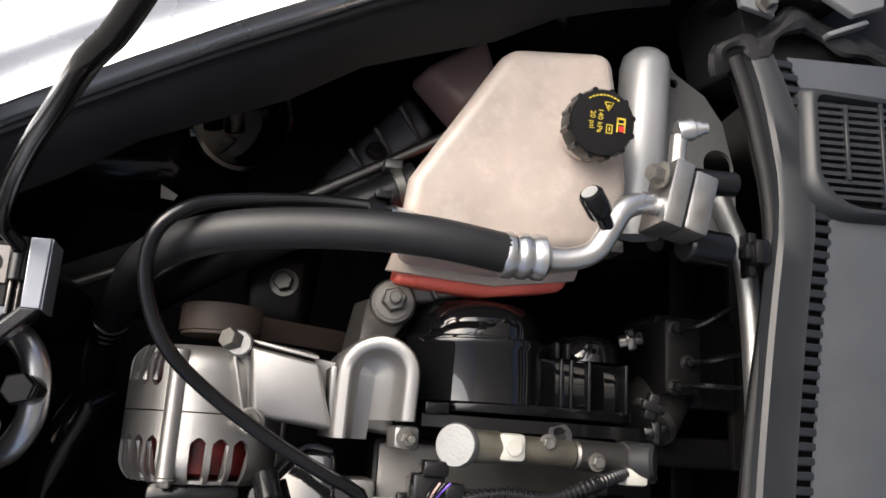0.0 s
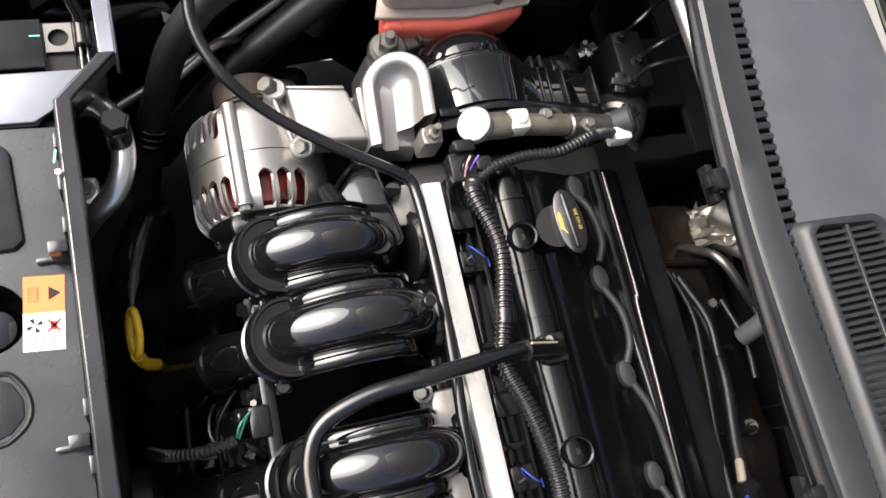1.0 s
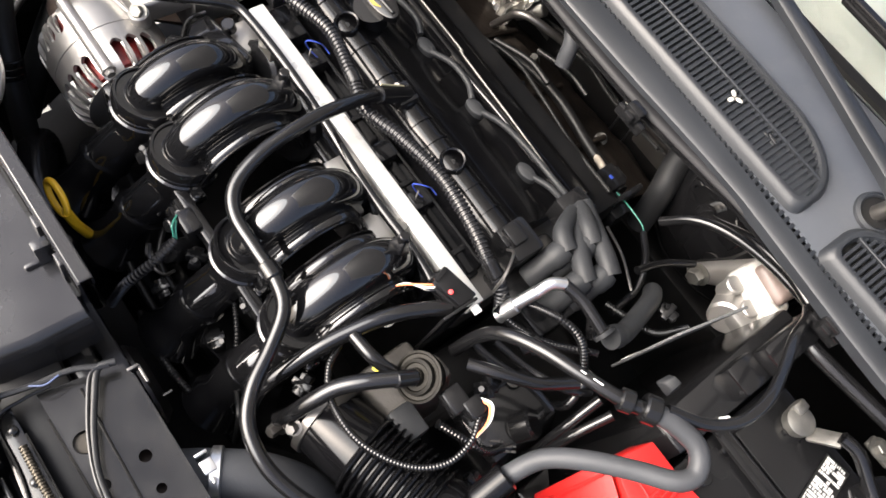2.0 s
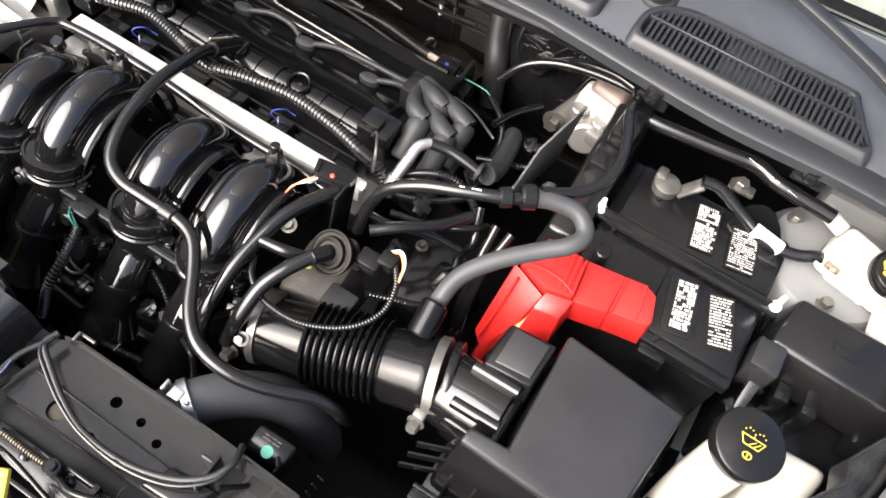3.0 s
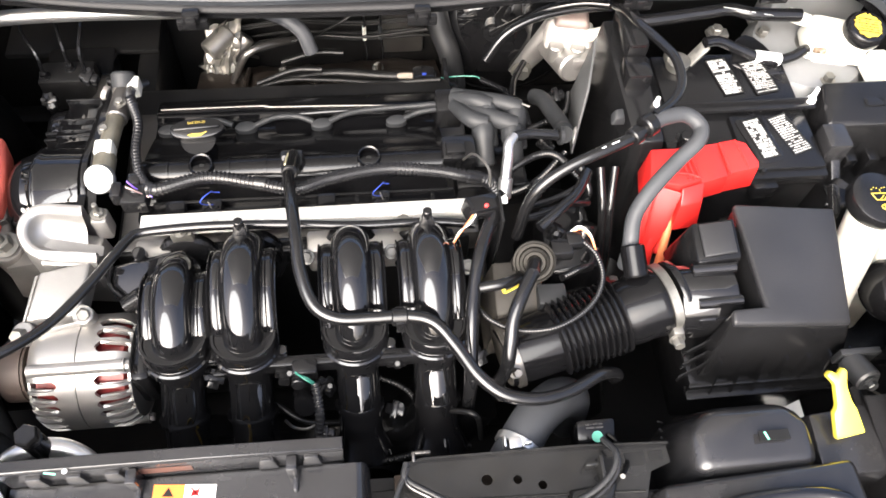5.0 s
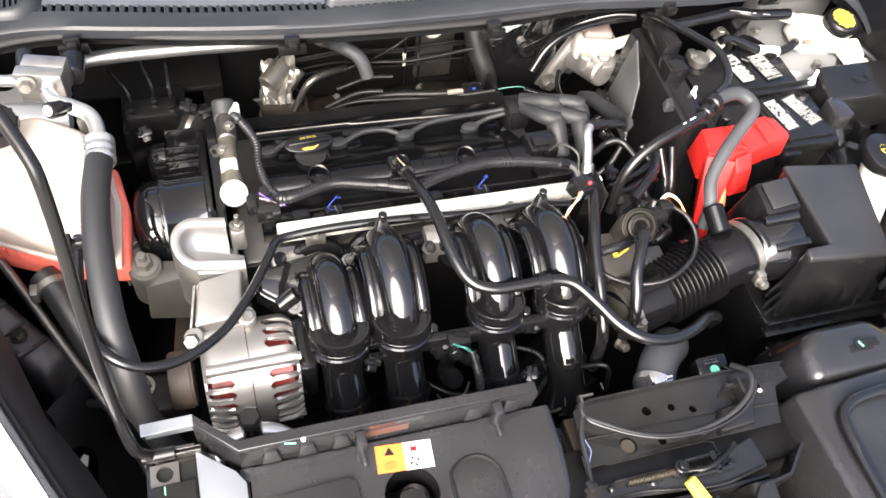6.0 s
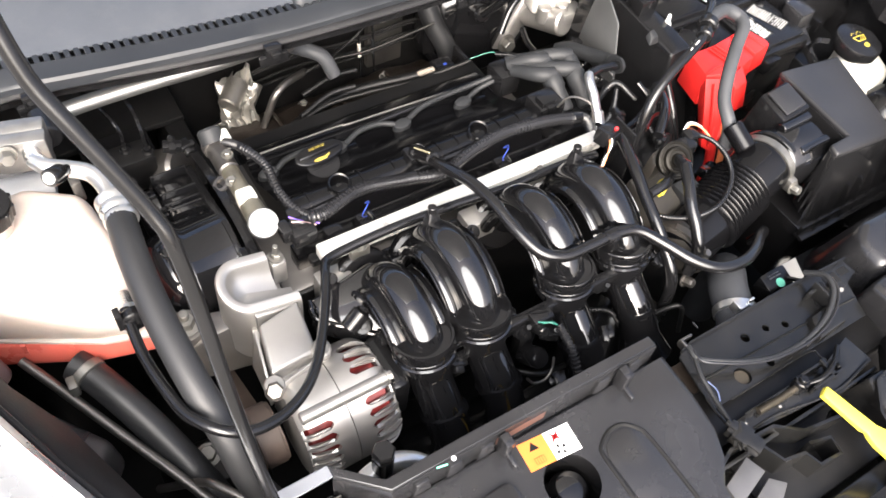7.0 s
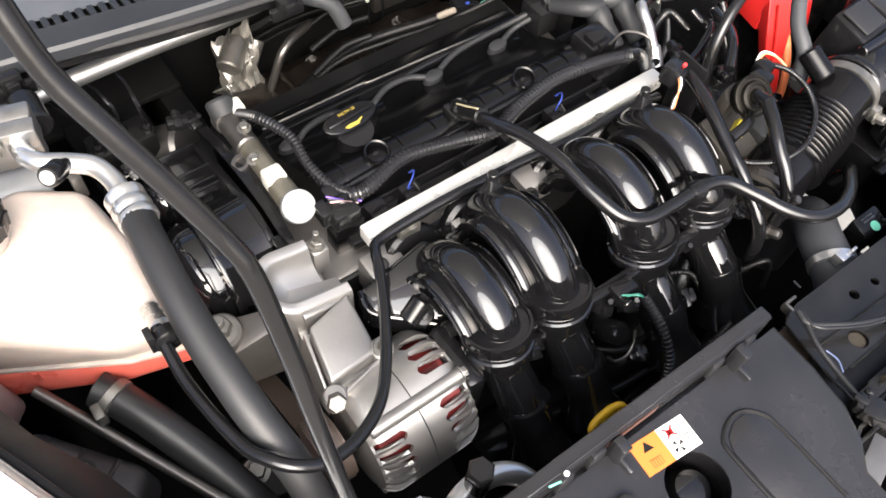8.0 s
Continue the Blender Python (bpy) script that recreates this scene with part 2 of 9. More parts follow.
def sheet(rows, thick=0.0):
    """A grid of points as a skin, given thickness below."""
    bm = bmesh.new()
    vs = [[bm.verts.new(p) for p in row] for row in rows]
    for a, b in zip(vs, vs[1:]):
        for i in range(len(a) - 1):
            bm.faces.new((a[i], a[i + 1], b[i + 1], b[i]))
    bmesh.ops.recalc_face_normals(bm, faces=bm.faces)
    if thick:
        bmesh.ops.solidify(bm, geom=bm.faces[:], thickness=thick)
    return bm


def holed(outer, holes, z0, z1):
    """A plate with holes through it; the holes are (x, y, radius)."""
    cu = bpy.data.curves.new("plate", "CURVE")
    cu.dimensions, cu.fill_mode, cu.extrude = "2D", "BOTH", (z1 - z0) / 2
    loops = [outer] + [[(x + r * math.cos(2 * math.pi * i / 24), y + r * math.sin(2 * math.pi * i / 24)) for i in range(24)] for x, y, r in holes]
    for pts in loops:
        sp = cu.splines.new("POLY")
        sp.points.add(len(pts) - 1)
        for p, (x, y) in zip(sp.points, pts):
            p.co = (x, y, 0, 1)
        sp.use_cyclic_u = True
    ob = bpy.data.objects.new("plate", cu)
    scene.collection.objects.link(ob)
    me = bpy.data.meshes.new_from_object(ob.evaluated_get(bpy.context.evaluated_depsgraph_get()))
    bpy.data.objects.remove(ob)
    bm = bmesh.new()
    bm.from_mesh(me)
    bpy.data.meshes.remove(me)
    bmesh.ops.remove_doubles(bm, verts=bm.verts, dist=1e-6)
    bmesh.ops.translate(bm, vec=(0, 0, (z0 + z1) / 2), verts=bm.verts)
    return bm


def text_bm(body, size, m):
    cu = bpy.data.curves.new("text", "FONT")
    cu.body, cu.size, cu.extrude, cu.align_x, cu.align_y = body, size, 0.0002, "CENTER", "CENTER"
    ob = bpy.data.objects.new("text", cu)
    scene.collection.objects.link(ob)
    me = bpy.data.meshes.new_from_object(ob.evaluated_get(bpy.context.evaluated_depsgraph_get()))
    bpy.data.objects.remove(ob)
    bm = bmesh.new()
    bm.from_mesh(me)
    bpy.data.meshes.remove(me)
    bmesh.ops.transform(bm, matrix=m, verts=bm.verts)
    return bm


def bars(x0, x1, y0, y1, rows, m, fill=0.62, seed=1, h=0.0003):
    """Unreadable print: rows of short bars on a local plane."""
    rnd = random.Random(seed)
    out = []
    for k in range(rows):
        y = y0 + (y1 - y0) * (k + 0.5) / rows
        t = (y1 - y0) / rows * fill * 0.5
        x = x0
        while x < x1 - 0.002:
            w = min(rnd.choice((0.0012, 0.002, 0.003, 0.005, 0.009)), x1 - x)
            d = t * rnd.uniform(-0.15, 0.15)
            if rnd.random() > 0.10 or not out:
                out.append(box(x, x + w, y + d - t * rnd.uniform(0.65, 1.1), y + d + t * rnd.uniform(0.65, 1.1), 0, h, 0))
            x += w + rnd.uniform(0.0004, 0.0016)
    return turned(join(*out), m)


def flat(at, xdir, up=(0, 0, 1)):
    """A frame on a surface: x along xdir, z along up."""
    z = Vector(up).normalized()
    x = (Vector(xdir) - z * Vector(xdir).dot(z)).normalized()
    y = z.cross(x)
    return Matrix.Translation(at) @ Matrix((x, y, z)).transposed().to_4x4()


# ---- the setting: ground, body round the bay ----
CX = 0.14


def lerp_table(table, x):
    return float(np.interp(x, [a for a, _ in table], [b for _, b in table]))


ground = single("ground", sheet([[(x, y, 0) for x in (-400, -20, -4, 4, 20, 400)] for y in (-400, -20, -4, 4, 20, 400)]), ASPHALT, "pale grey concrete forecourt under the car", "ground", kind="structure")

EDGE = [(-0.50, 0.44), (-0.29, 0.535), (-0.19, 0.582), (-0.07, 0.636), (0.02, 0.660), (0.20, 0.70), (0.34, 0.73)]
EDGE_WEST = [(-0.50, 0.42), (-0.28, 0.530), (-0.226, 0.557), (-0.181, 0.579), (-0.147, 0.595), (-0.094, 0.6175), (0.0, 0.660), (0.10, 0.706), (0.34, 0.80)]


def side_edge(side, y):
    return lerp_table(EDGE if side > 0 else EDGE_WEST, y)


def rise(side, y):
    """How far the fender's edge lies above its height at the front."""
    return -0.10 * max(0.0, -0.15 - y) if side > 0 else min(0.055, max(-0.02, 0.24 * (y + 0.27)))


def fender(side, label):
    rows = []
    ys = [-0.50 + 0.06 * i for i in range(15)]
    for dx, z in ((-0.007, 0.868), (-0.006, 0.873), (-0.004, 0.878), (0.0, 0.880), (0.012, 0.884), (0.016, 0.890), (0.030, 0.8915), (0.034, 0.8945), (0.062, 0.897), (0.068, 0.8945), (0.10, 0.885), (0.15, 0.862), (0.20, 0.82), (0.235, 0.76), (0.25, 0.68), (0.25, 0.42)):
        rows.append([(CX + side * (side_edge(side, y) + (dx if side > 0 or dx > 0.02 else dx * 0.3)), y, z + rise(side, y)) for y in ys])
    f = thing("front_fender", (CX + side * 0.70, 0.0, 0.42), label, "fender", "front fenders")
    part("skin", sheet(rows[5:], 0.0012), SILVER, f, sharp=60)
    part("inner_flange", sheet(rows[:6], 0.0012), SILVER, f, "folded inner flange", sharp=60)


fender(-1, "silver metallic front fender with folded inner flange")
fender(1, "silver metallic front fender beside the washer filler neck")


def apron(side):
    rows = []
    for dx, z in ((-0.004, 0.867), (-0.022, 0.82), (-0.05, 0.76), (-0.07, 0.60), (-0.08, 0.30)):
        rows.append([(CX + side * (side_edge(side, y) + (dx if z > 0.86 else 0.045 + (dx - 0.045) * min(1.0, max(0.0, (y - 0.04) / 0.10)))), y, z + rise(side, y) * (1 if z > 0.86 or side > 0 else 0)) for y in [-0.5 + 0.07 * i for i in range(14)]])
    return sheet(rows, 0.002)


single("wall_west", apron(-1), SATIN, "black inner wing panel of the engine bay", "inner wing", kind="structure", sharp=50)
single("wall_east", apron(1), SATIN, "black inner wing panel of the engine bay", "inner wing", kind="structure", sharp=50)
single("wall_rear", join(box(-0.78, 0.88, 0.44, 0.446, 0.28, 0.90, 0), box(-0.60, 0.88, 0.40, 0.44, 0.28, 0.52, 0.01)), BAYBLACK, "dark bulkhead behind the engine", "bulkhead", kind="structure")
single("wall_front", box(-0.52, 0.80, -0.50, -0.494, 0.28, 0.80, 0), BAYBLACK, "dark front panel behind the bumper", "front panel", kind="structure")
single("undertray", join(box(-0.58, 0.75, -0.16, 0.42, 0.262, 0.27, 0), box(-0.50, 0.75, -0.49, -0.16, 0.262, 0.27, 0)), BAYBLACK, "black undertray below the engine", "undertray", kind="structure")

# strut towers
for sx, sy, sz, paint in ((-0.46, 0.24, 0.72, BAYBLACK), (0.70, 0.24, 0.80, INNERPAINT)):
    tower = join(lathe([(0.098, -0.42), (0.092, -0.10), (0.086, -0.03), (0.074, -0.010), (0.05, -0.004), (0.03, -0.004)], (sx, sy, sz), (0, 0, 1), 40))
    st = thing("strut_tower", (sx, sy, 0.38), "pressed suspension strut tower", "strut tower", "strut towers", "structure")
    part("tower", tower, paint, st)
    part("centre_nut", hexbolt((sx, sy, sz - 0.003), (0, 0, 1), 0.014, 0.014), ZINC, st, "zinc strut nut")
    for k in range(3):
        a = 0.6 + k * 2.1
        part("stud", hexbolt((sx + 0.062 * math.cos(a), sy + 0.062 * math.sin(a), sz - 0.008), (0, 0, 1), 0.007, 0.008), ZINC, st, "zinc stud nut")

single('tower_shelf', join(box(0.655, 0.81, 0.155, 0.34, 0.752, 0.762, 0.003), box(0.66, 0.80, 0.30, 0.34, 0.76, 0.82, 0.006)), INNERPAINT, 'silver painted inner wing shelf round the strut tower', 'inner wing', kind='structure')

# silver rounded inner wing rail behind the coolant tank
single("wing_rail", lathe([(0.0, -0.004), (0.012, -0.002), (0.019, 0.004), (0.0215, 0.014), (0.0215, 0.150), (0.019, 0.160), (0.0, 0.164)], (-0.535, 0.194, 0.846), (1, -0.01, -0.10), 36), mat("pale silver paint", (0.32, 0.325, 0.33), 0.42, 0.35, var=0.08, bump=0.08), "silver painted rounded wing reinforcement behind the coolant tank", "reinforcement", kind="structure", sharp=60)
wing_panel = holed([(-0.546, 0.222), (-0.532, 0.234), (-0.516, 0.262), (-0.492, 0.280), (-0.450, 0.290), (-0.400, 0.292), (-0.384, 0.280), (-0.384, 0.205), (-0.546, 0.205)], [(-0.523, 0.2318, 0.0042), (-0.4519, 0.2745, 0.0145)], 0.822, 0.826)
# Inner wing paint with the shade beside the cowl put into its colour.
single("wing_panel", wing_panel, mat("inner paint darkened for shade", (0.11, 0.11, 0.112), 0.5, 0.2, var=0.2, bump=0.15), "silver painted inner wing panel with round holes beside the cowl", "inner wing", kind="structure")

# ---- cowl ----
LIP = [(-0.70, 0.194), (-0.62, 0.219), (-0.545, 0.259), (-0.475, 0.292), (-0.41, 0.306), (-0.31, 0.289), (-0.18, 0.272), (-0.05, 0.262), (0.05, 0.259), (0.17, 0.258), (0.25, 0.256), (0.31, 0.252), (0.40, 0.245), (0.5, 0.237), (0.57, 0.240), (0.63, 0.245), (0.70, 0.243), (0.74, 0.238), (0.82, 0.215), (0.95, 0.17)]


def ly(x):
    return sum(lerp_table(LIP, x + d) for d in (-0.04, -0.02, 0, 0.02, 0.04)) / 5


cowl = thing("cowl_panel", (CX, 0.30, 0.88), "grey black plastic cowl panel with three slotted grilles below the windscreen", "cowl panel")
XS = [-0.525 + 0.025 * i for i in range(60)]
GRILLES = [(-0.492, -0.398, 0.312, 0.392), (-0.04, 0.335, 0.290, 0.354), (0.390, 0.652, 0.280, 0.338)]


SEALY = [(-0.70, 0.183), (-0.62, 0.208), (-0.545, 0.250), (-0.475, 0.287), (-0.41, 0.303), (-0.335, 0.300), (-0.24, 0.280), (-0.10, 0.264), (0.05, 0.255), (0.17, 0.252), (0.27, 0.254), (0.36, 0.257), (0.45, 0.257), (0.57, 0.262), (0.70, 0.262), (0.82, 0.235), (0.95, 0.19)]


def sealy(x):
    return sum(lerp_table(SEALY, x + d) for d in (-0.04, -0.02, 0, 0.02, 0.04)) / 5 - lipgrow(x)


def lipgrow(x):
    return lerp_table([(-0.70, 0.0), (-0.52, 0.006), (-0.45, 0.016), (-0.05, 0.016), (0.15, 0.010), (0.30, 0.0)], x)


def lipw(x):
    return lerp_table([(-1.0, 0.0115), (-0.05, 0.0115), (0.12, 0.0185), (1.2, 0.0185)], x)


def drop(x):
    return 0.9 * max(0, x - 0.70) ** 2 * 6


def deck(x, y):
    return 0.899 + 0.16 * max(0, y - ly(x) - 0.026) - drop(x)


part("front_lip", sheet([[(x, ly(x) + (max(dy, -0.003) - lipgrow(x) if dy < 0.003 else dy * lipw(x)), z - drop(x)) for x in XS] for dy, z in ((-0.004, 0.884), (-0.0015, 0.8945), (0.002, 0.8975), (0.65, 0.8985), (1.0, 0.8995), (1.05, 0.893))], 0.002), COWLPL, cowl)
# Black strip paints the shade under the drain slots.
part("drain_channel", sheet([[(x, ly(x) + dy, 0.886 - drop(x)) for x in XS] for dy in (0.009, 0.034)], 0.002), INKGAPBLACK, cowl, "channel below the slots, black as its shade")
rows = []
for k in range(24):
    rows.append([(x, (ly(x) + 0.025) * (1 - k / 23) + 0.43 * (k / 23), deck(x, (ly(x) + 0.025) * (1 - k / 23) + 0.43 * (k / 23))) for x in XS])
part("deck", sheet(rows, 0.002), COWLDECK, cowl, sharp=60)
part("plain_lip", sheet([[(x, ly(x) + dy, z - drop(x)) for x in XS if x > 0.56] for dy, z in ((0.016, 0.8995), (0.028, 0.8997))], 0.002), COWLPL, cowl)
rib = box(-0.0021, 0.0021, -0.0042, 0.0042, -0.004, 0.0015, 0.0006, 1)
rib_me = bpy.data.meshes.new("rib")
rib.to_mesh(rib_me)
rib.free()
rib_me.materials.append(COWLPL)
for i in range(3, 129):
    x = -0.55 + i * 0.0105 if i < 58 else 0.059 + (i - 58) * 0.0078
    ob = new("rib", rib_me)
    ob.parent = cowl
    ob.location = Vector((x, ly(x) + (lipw(x) + 0.026) / 2, 0.8978)) - origin(cowl)
    ob.scale = (1.45 if i < 58 else 1.1, (0.0145 - lipw(x) / 2) / 0.0042, 1)

for gi, (x0, x1, y0, y1) in enumerate(GRILLES):
    zc = deck((x0 + x1) / 2, (y0 + y1) / 2) + 0.010
    slope = math.atan(0.16)
    m = Matrix.Translation(((x0 + x1) / 2, (y0 + y1) / 2, zc)) @ Matrix.Rotation(slope, 4, "X")
    hx, hy = (x1 - x0) / 2, (y1 - y0) / 2
    # corners in turn: back right, back left, front left, front right, each with its two radii
    corners = [[(hx, hy, 0.016, 0.016), (-hx + 0.004, hy, 0.008, 0.008), (-hx, -hy, 0.006, 0.006), (hx, -hy, 0.034, 0.040)],
               [(hx, hy, 0.085, 0.050), (-hx + 0.004, hy, 0.012, 0.012), (-hx, -hy, 0.010, 0.010), (hx, -hy, 0.014, 0.012)],
               [(hx - 0.032, hy, 0.008, 0.008), (-hx, hy, 0.060, 0.040), (-hx, -hy, 0.010, 0.010), (hx, -hy, 0.008, 0.008)]][gi]

    def outline(e, front=0.0):
        pts = []
        for k, (px, py, ra, rb) in enumerate(corners):
            sx, sy = (1, -1, -1, 1)[k], (1, 1, -1, -1)[k]
            for q in range(9):
                a = radians(90 * k + q * 11.25)
                pts.append((px + sx * (e - ra) + ra * math.cos(a), py + sy * (e - rb) + rb * math.sin(a) - (front if sy < 0 else 0)))
        return pts

    def reach(x):
        pts = outline(0.0)
        ys = []
        for (ax, ay), (bx, by) in zip(pts, pts[1:] + pts[:1]):
            if (ax - x) * (bx - x) <= 0 and ax != bx:
                ys.append(ay + (by - ay) * (x - ax) / (bx - ax))
        return min(ys), max(ys)

    bm = bmesh.new()
    loops = []
    for e, z, fr in ((0.010, -0.016, 0.006), (0.007, -0.004, 0.004), (0.0045, 0.001, 0.0015), (0.003, 0.002, 0.0), (0.0, 0.0015, 0.0), (-0.002, -0.004, 0.0)):
        loops.append([bm.verts.new((x, y, z)) for x, y in outline(e, fr)])
    for a, b in zip(loops, loops[1:]):
        for i in range(len(a)):
            bm.faces.new((a[i], a[(i + 1) % len(a)], b[(i + 1) % len(b)], b[i]))
    g = part("grille_frame", turned(bm, m), COWLPL, cowl)
    # Black sheet under the slats, painting the grille's inner shade.
    part("mesh_backing", turned(plate(outline(-0.001), -0.013, -0.010, 0), m), INKGAPBLACK, g, "black sheet as the shade below the grille")
    slat = turned(box(-0.0016, 0.0016, -0.5, 0.5, -0.008, 0.0, 0.0, 1), Matrix.Rotation(0.0, 4, "X"))
    sm = bpy.data.meshes.new("slat")
    slat.to_mesh(sm)
    slat.free()
    sm.materials.append(COWLPL)
    n = int((x1 - x0 - 0.010) / 0.0064)
    for i in range(n):
        u = -hx + 0.008 + i * 0.0064
        lo, hi = reach(u)
        ob = new("slat", sm)
        ob.parent = g
        ob.rotation_euler = (slope, 0, 0)
        ob.scale = (1, hi - lo, 1)
        ob.location = m @ Vector((u, (lo + hi) / 2, -0.001)) - origin(g)
    ends = [u for u in [-hx + 0.001 * i for i in range(int(2000 * hx))] if reach(u)[0] < 0 < reach(u)[1]] if gi else [-hx + 0.003, hx - 0.003]
    for v in ((0.0,) if gi else (-0.016, 0.014)):
        part("mid_bar", turned(box(ends[0] + (0.004 if v < 0 else 0), ends[-1] - (0.020 if v < 0 else 0), v - 0.0016, v + 0.0016, -0.006, 0.0012, 0.0006, 1), m), COWLPL, g)

SEAL = [(x, sealy(x), 0.884 - drop(x)) for x in XS[:-2]]
seal = thing("weatherstrip", (CX, 0.24, 0.88), "black rubber bonnet seal along the cowl edge", "weatherstrip")
part("bulb", sweep([Vector(p) for p in SEAL], [(0.005 * math.cos(a), 0.007 * math.sin(a)) for a in [2 * math.pi * i / 12 for i in range(12)]], up=(0, 0, 1)), SEALR, seal)
part("flange", sweep([Vector((x, y + 0.004, z - 0.014)) for x, y, z in SEAL], [(-0.003, -0.002), (0.008, -0.002), (0.008, 0.002), (-0.003, 0.002)], up=(0, 0, 1)), SATIN, seal)
part("apron", sheet([[(x, sealy(x) + (max(ly(x) - lipgrow(x), sealy(x) + 0.004) - sealy(x)) * f, 0.884 + 0.001 * f - drop(x)) for x in XS if x < 0.38] for f in (0.0, 0.5, 1.0)], 0.002), SEALR, seal, "dull rubber apron")
for x in (-0.36, -0.10, 0.17, 0.44, 0.62):
    cl = box(x - 0.010, x + 0.010, (sealy(x) + 0.011) - 0.032, (sealy(x) + 0.011) - 0.018, 0.876, 0.892, 0.003)
    cl = join(cl, box(x - 0.018, x + 0.018, (sealy(x) + 0.011) - 0.030, (sealy(x) + 0.011) - 0.022, 0.866, 0.880, 0.002), box(x - 0.006, x + 0.006, (sealy(x) + 0.011) - 0.038, (sealy(x) + 0.011) - 0.030, 0.876, 0.888, 0.002))
    part("clip", cl, SATIN, seal, "black plastic clip")

part("end_cap", hexa([(-0.74, 0.215, 0.80), (-0.527, 0.262, 0.80), (-0.527, 0.44, 0.80), (-0.74, 0.44, 0.80)], [(-0.74, 0.225, 0.872), (-0.529, 0.275, 0.880), (-0.529, 0.44, 0.886), (-0.74, 0.44, 0.880)], 0.004), SEALR, cowl, "black end cap")
fold = [(-0.512, 0.246, 0.878), (-0.528, 0.240, 0.884), (-0.536, 0.258, 0.892), (-0.528, 0.270, 0.897), (-0.541, 0.280, 0.900), (-0.557, 0.302, 0.903), (-0.551, 0.320, 0.900), (-0.541, 0.354, 0.902), (-0.530, 0.393, 0.908), (-0.528, 0.43, 0.912)]
part("folded_seal", sweep(spline(fold, 60), lambda s: [(0.0045 * math.cos(a) * (1 + 0.35 * math.sin(19 * s)), (0.0085 - 0.003 * s) * math.sin(a) * (1 + 0.45 * math.sin(31 * s + 1))) for a in [2 * math.pi * i / 8 for i in range(8)]], up=(0, 0, 1)), SEALR, cowl, "crumpled rubber seal end", sharp=22)
part("folded_seal", sweep(spline([(x - 0.012, y + 0.006, z - 0.010) for x, y, z in fold[2:]], 50), lambda s: [(0.004 * math.cos(a) * (1 + 0.4 * math.sin(29 * s)), 0.010 * math.sin(a) * (1 + 0.3 * math.sin(23 * s))) for a in [2 * math.pi * i / 8 for i in range(8)]], up=(0, 0, 1)), SEALR, cowl, "crumpled rubber seal end", sharp=22)
hinge = thing("bonnet_hinge", (-0.56, 0.27, 0.88), "silver painted bonnet hinge arm with a zinc bolt", "hinge")
part("bracket", hexa([(-0.610, 0.234, 0.905), (-0.556, 0.244, 0.905), (-0.551, 0.275, 0.905), (-0.610, 0.280, 0.905)], [(-0.610, 0.234, 0.911), (-0.556, 0.244, 0.911), (-0.552, 0.274, 0.911), (-0.610, 0.278, 0.911)], 0.001), INNERPAINT, hinge)
part("bolt", hexbolt((-0.5625, 0.266, 0.911), (0, 0, 1), 0.007, 0.008), ZINC, hinge, "zinc bolt")
part("arm", hexa([(-0.640, 0.300, 0.912), (-0.574, 0.318, 0.912), (-0.562, 0.345, 0.912), (-0.574, 0.374, 0.914), (-0.640, 0.380, 0.914)], [(-0.640, 0.300, 0.918), (-0.576, 0.318, 0.918), (-0.564, 0.345, 0.918), (-0.576, 0.373, 0.920), (-0.640, 0.378, 0.920)], 0.001), INNERPAINT, hinge, "silver hinge arm")
part("edge_bar", hexa([(-0.548, 0.324, 0.900), (-0.566, 0.362, 0.902), (-0.562, 0.366, 0.902), (-0.544, 0.328, 0.900)], [(-0.548, 0.324, 0.910), (-0.566, 0.362, 0.912), (-0.563, 0.365, 0.912), (-0.545, 0.327, 0.910)], 0.001), INNERPAINT, hinge)
part("post", box(-0.60, -0.575, 0.24, 0.34, 0.86, 0.909, 0.002), SATIN, hinge)

single("dashboard", sheet([[(x, 0.452 + k * 0.12 + 0.05 * ((x - CX) / 0.8) ** 2, 0.905 + k * 0.045) for x in [CX - 0.70 + 0.1 * i for i in range(15)]] for k in range(5)], 0.006), DASH, "pale grey dashboard top behind the windscreen", "dashboard", sharp=60)
for k in (0, 1):
    single("windscreen_trim", sweep([Vector((x, 0.428 + 0.075 * k + 0.05 * ((x - CX) / 0.8) ** 2, 0.934 + 0.052 * k)) for x in [CX - 0.71 + 0.1 * i for i in range(15)]], [(-0.003, -0.007), (0.003, -0.007), (0.003, 0.007), (-0.003, 0.007)], up=(0, 0, 1)), INKGAPBLACK, "black windscreen edge trim", "trim", "windscreen trims", "structure")
single("windscreen", sheet([[(x, 0.425 + k * 0.16 + 0.05 * ((x - CX) / 0.8) ** 2, 0.925 + k * 0.11) for x in [CX - 0.72 + 0.12 * i for i in range(13)]] for k in range(5)], 0.005), GLASS, "dark windscreen glass above the cowl", "windscreen", kind="structure", sharp=60)


# ---- wipers ----
def ico(r, n):
    bm = bmesh.new()
    bmesh.ops.create_icosphere(bm, subdivisions=n, radius=r)
    return bm


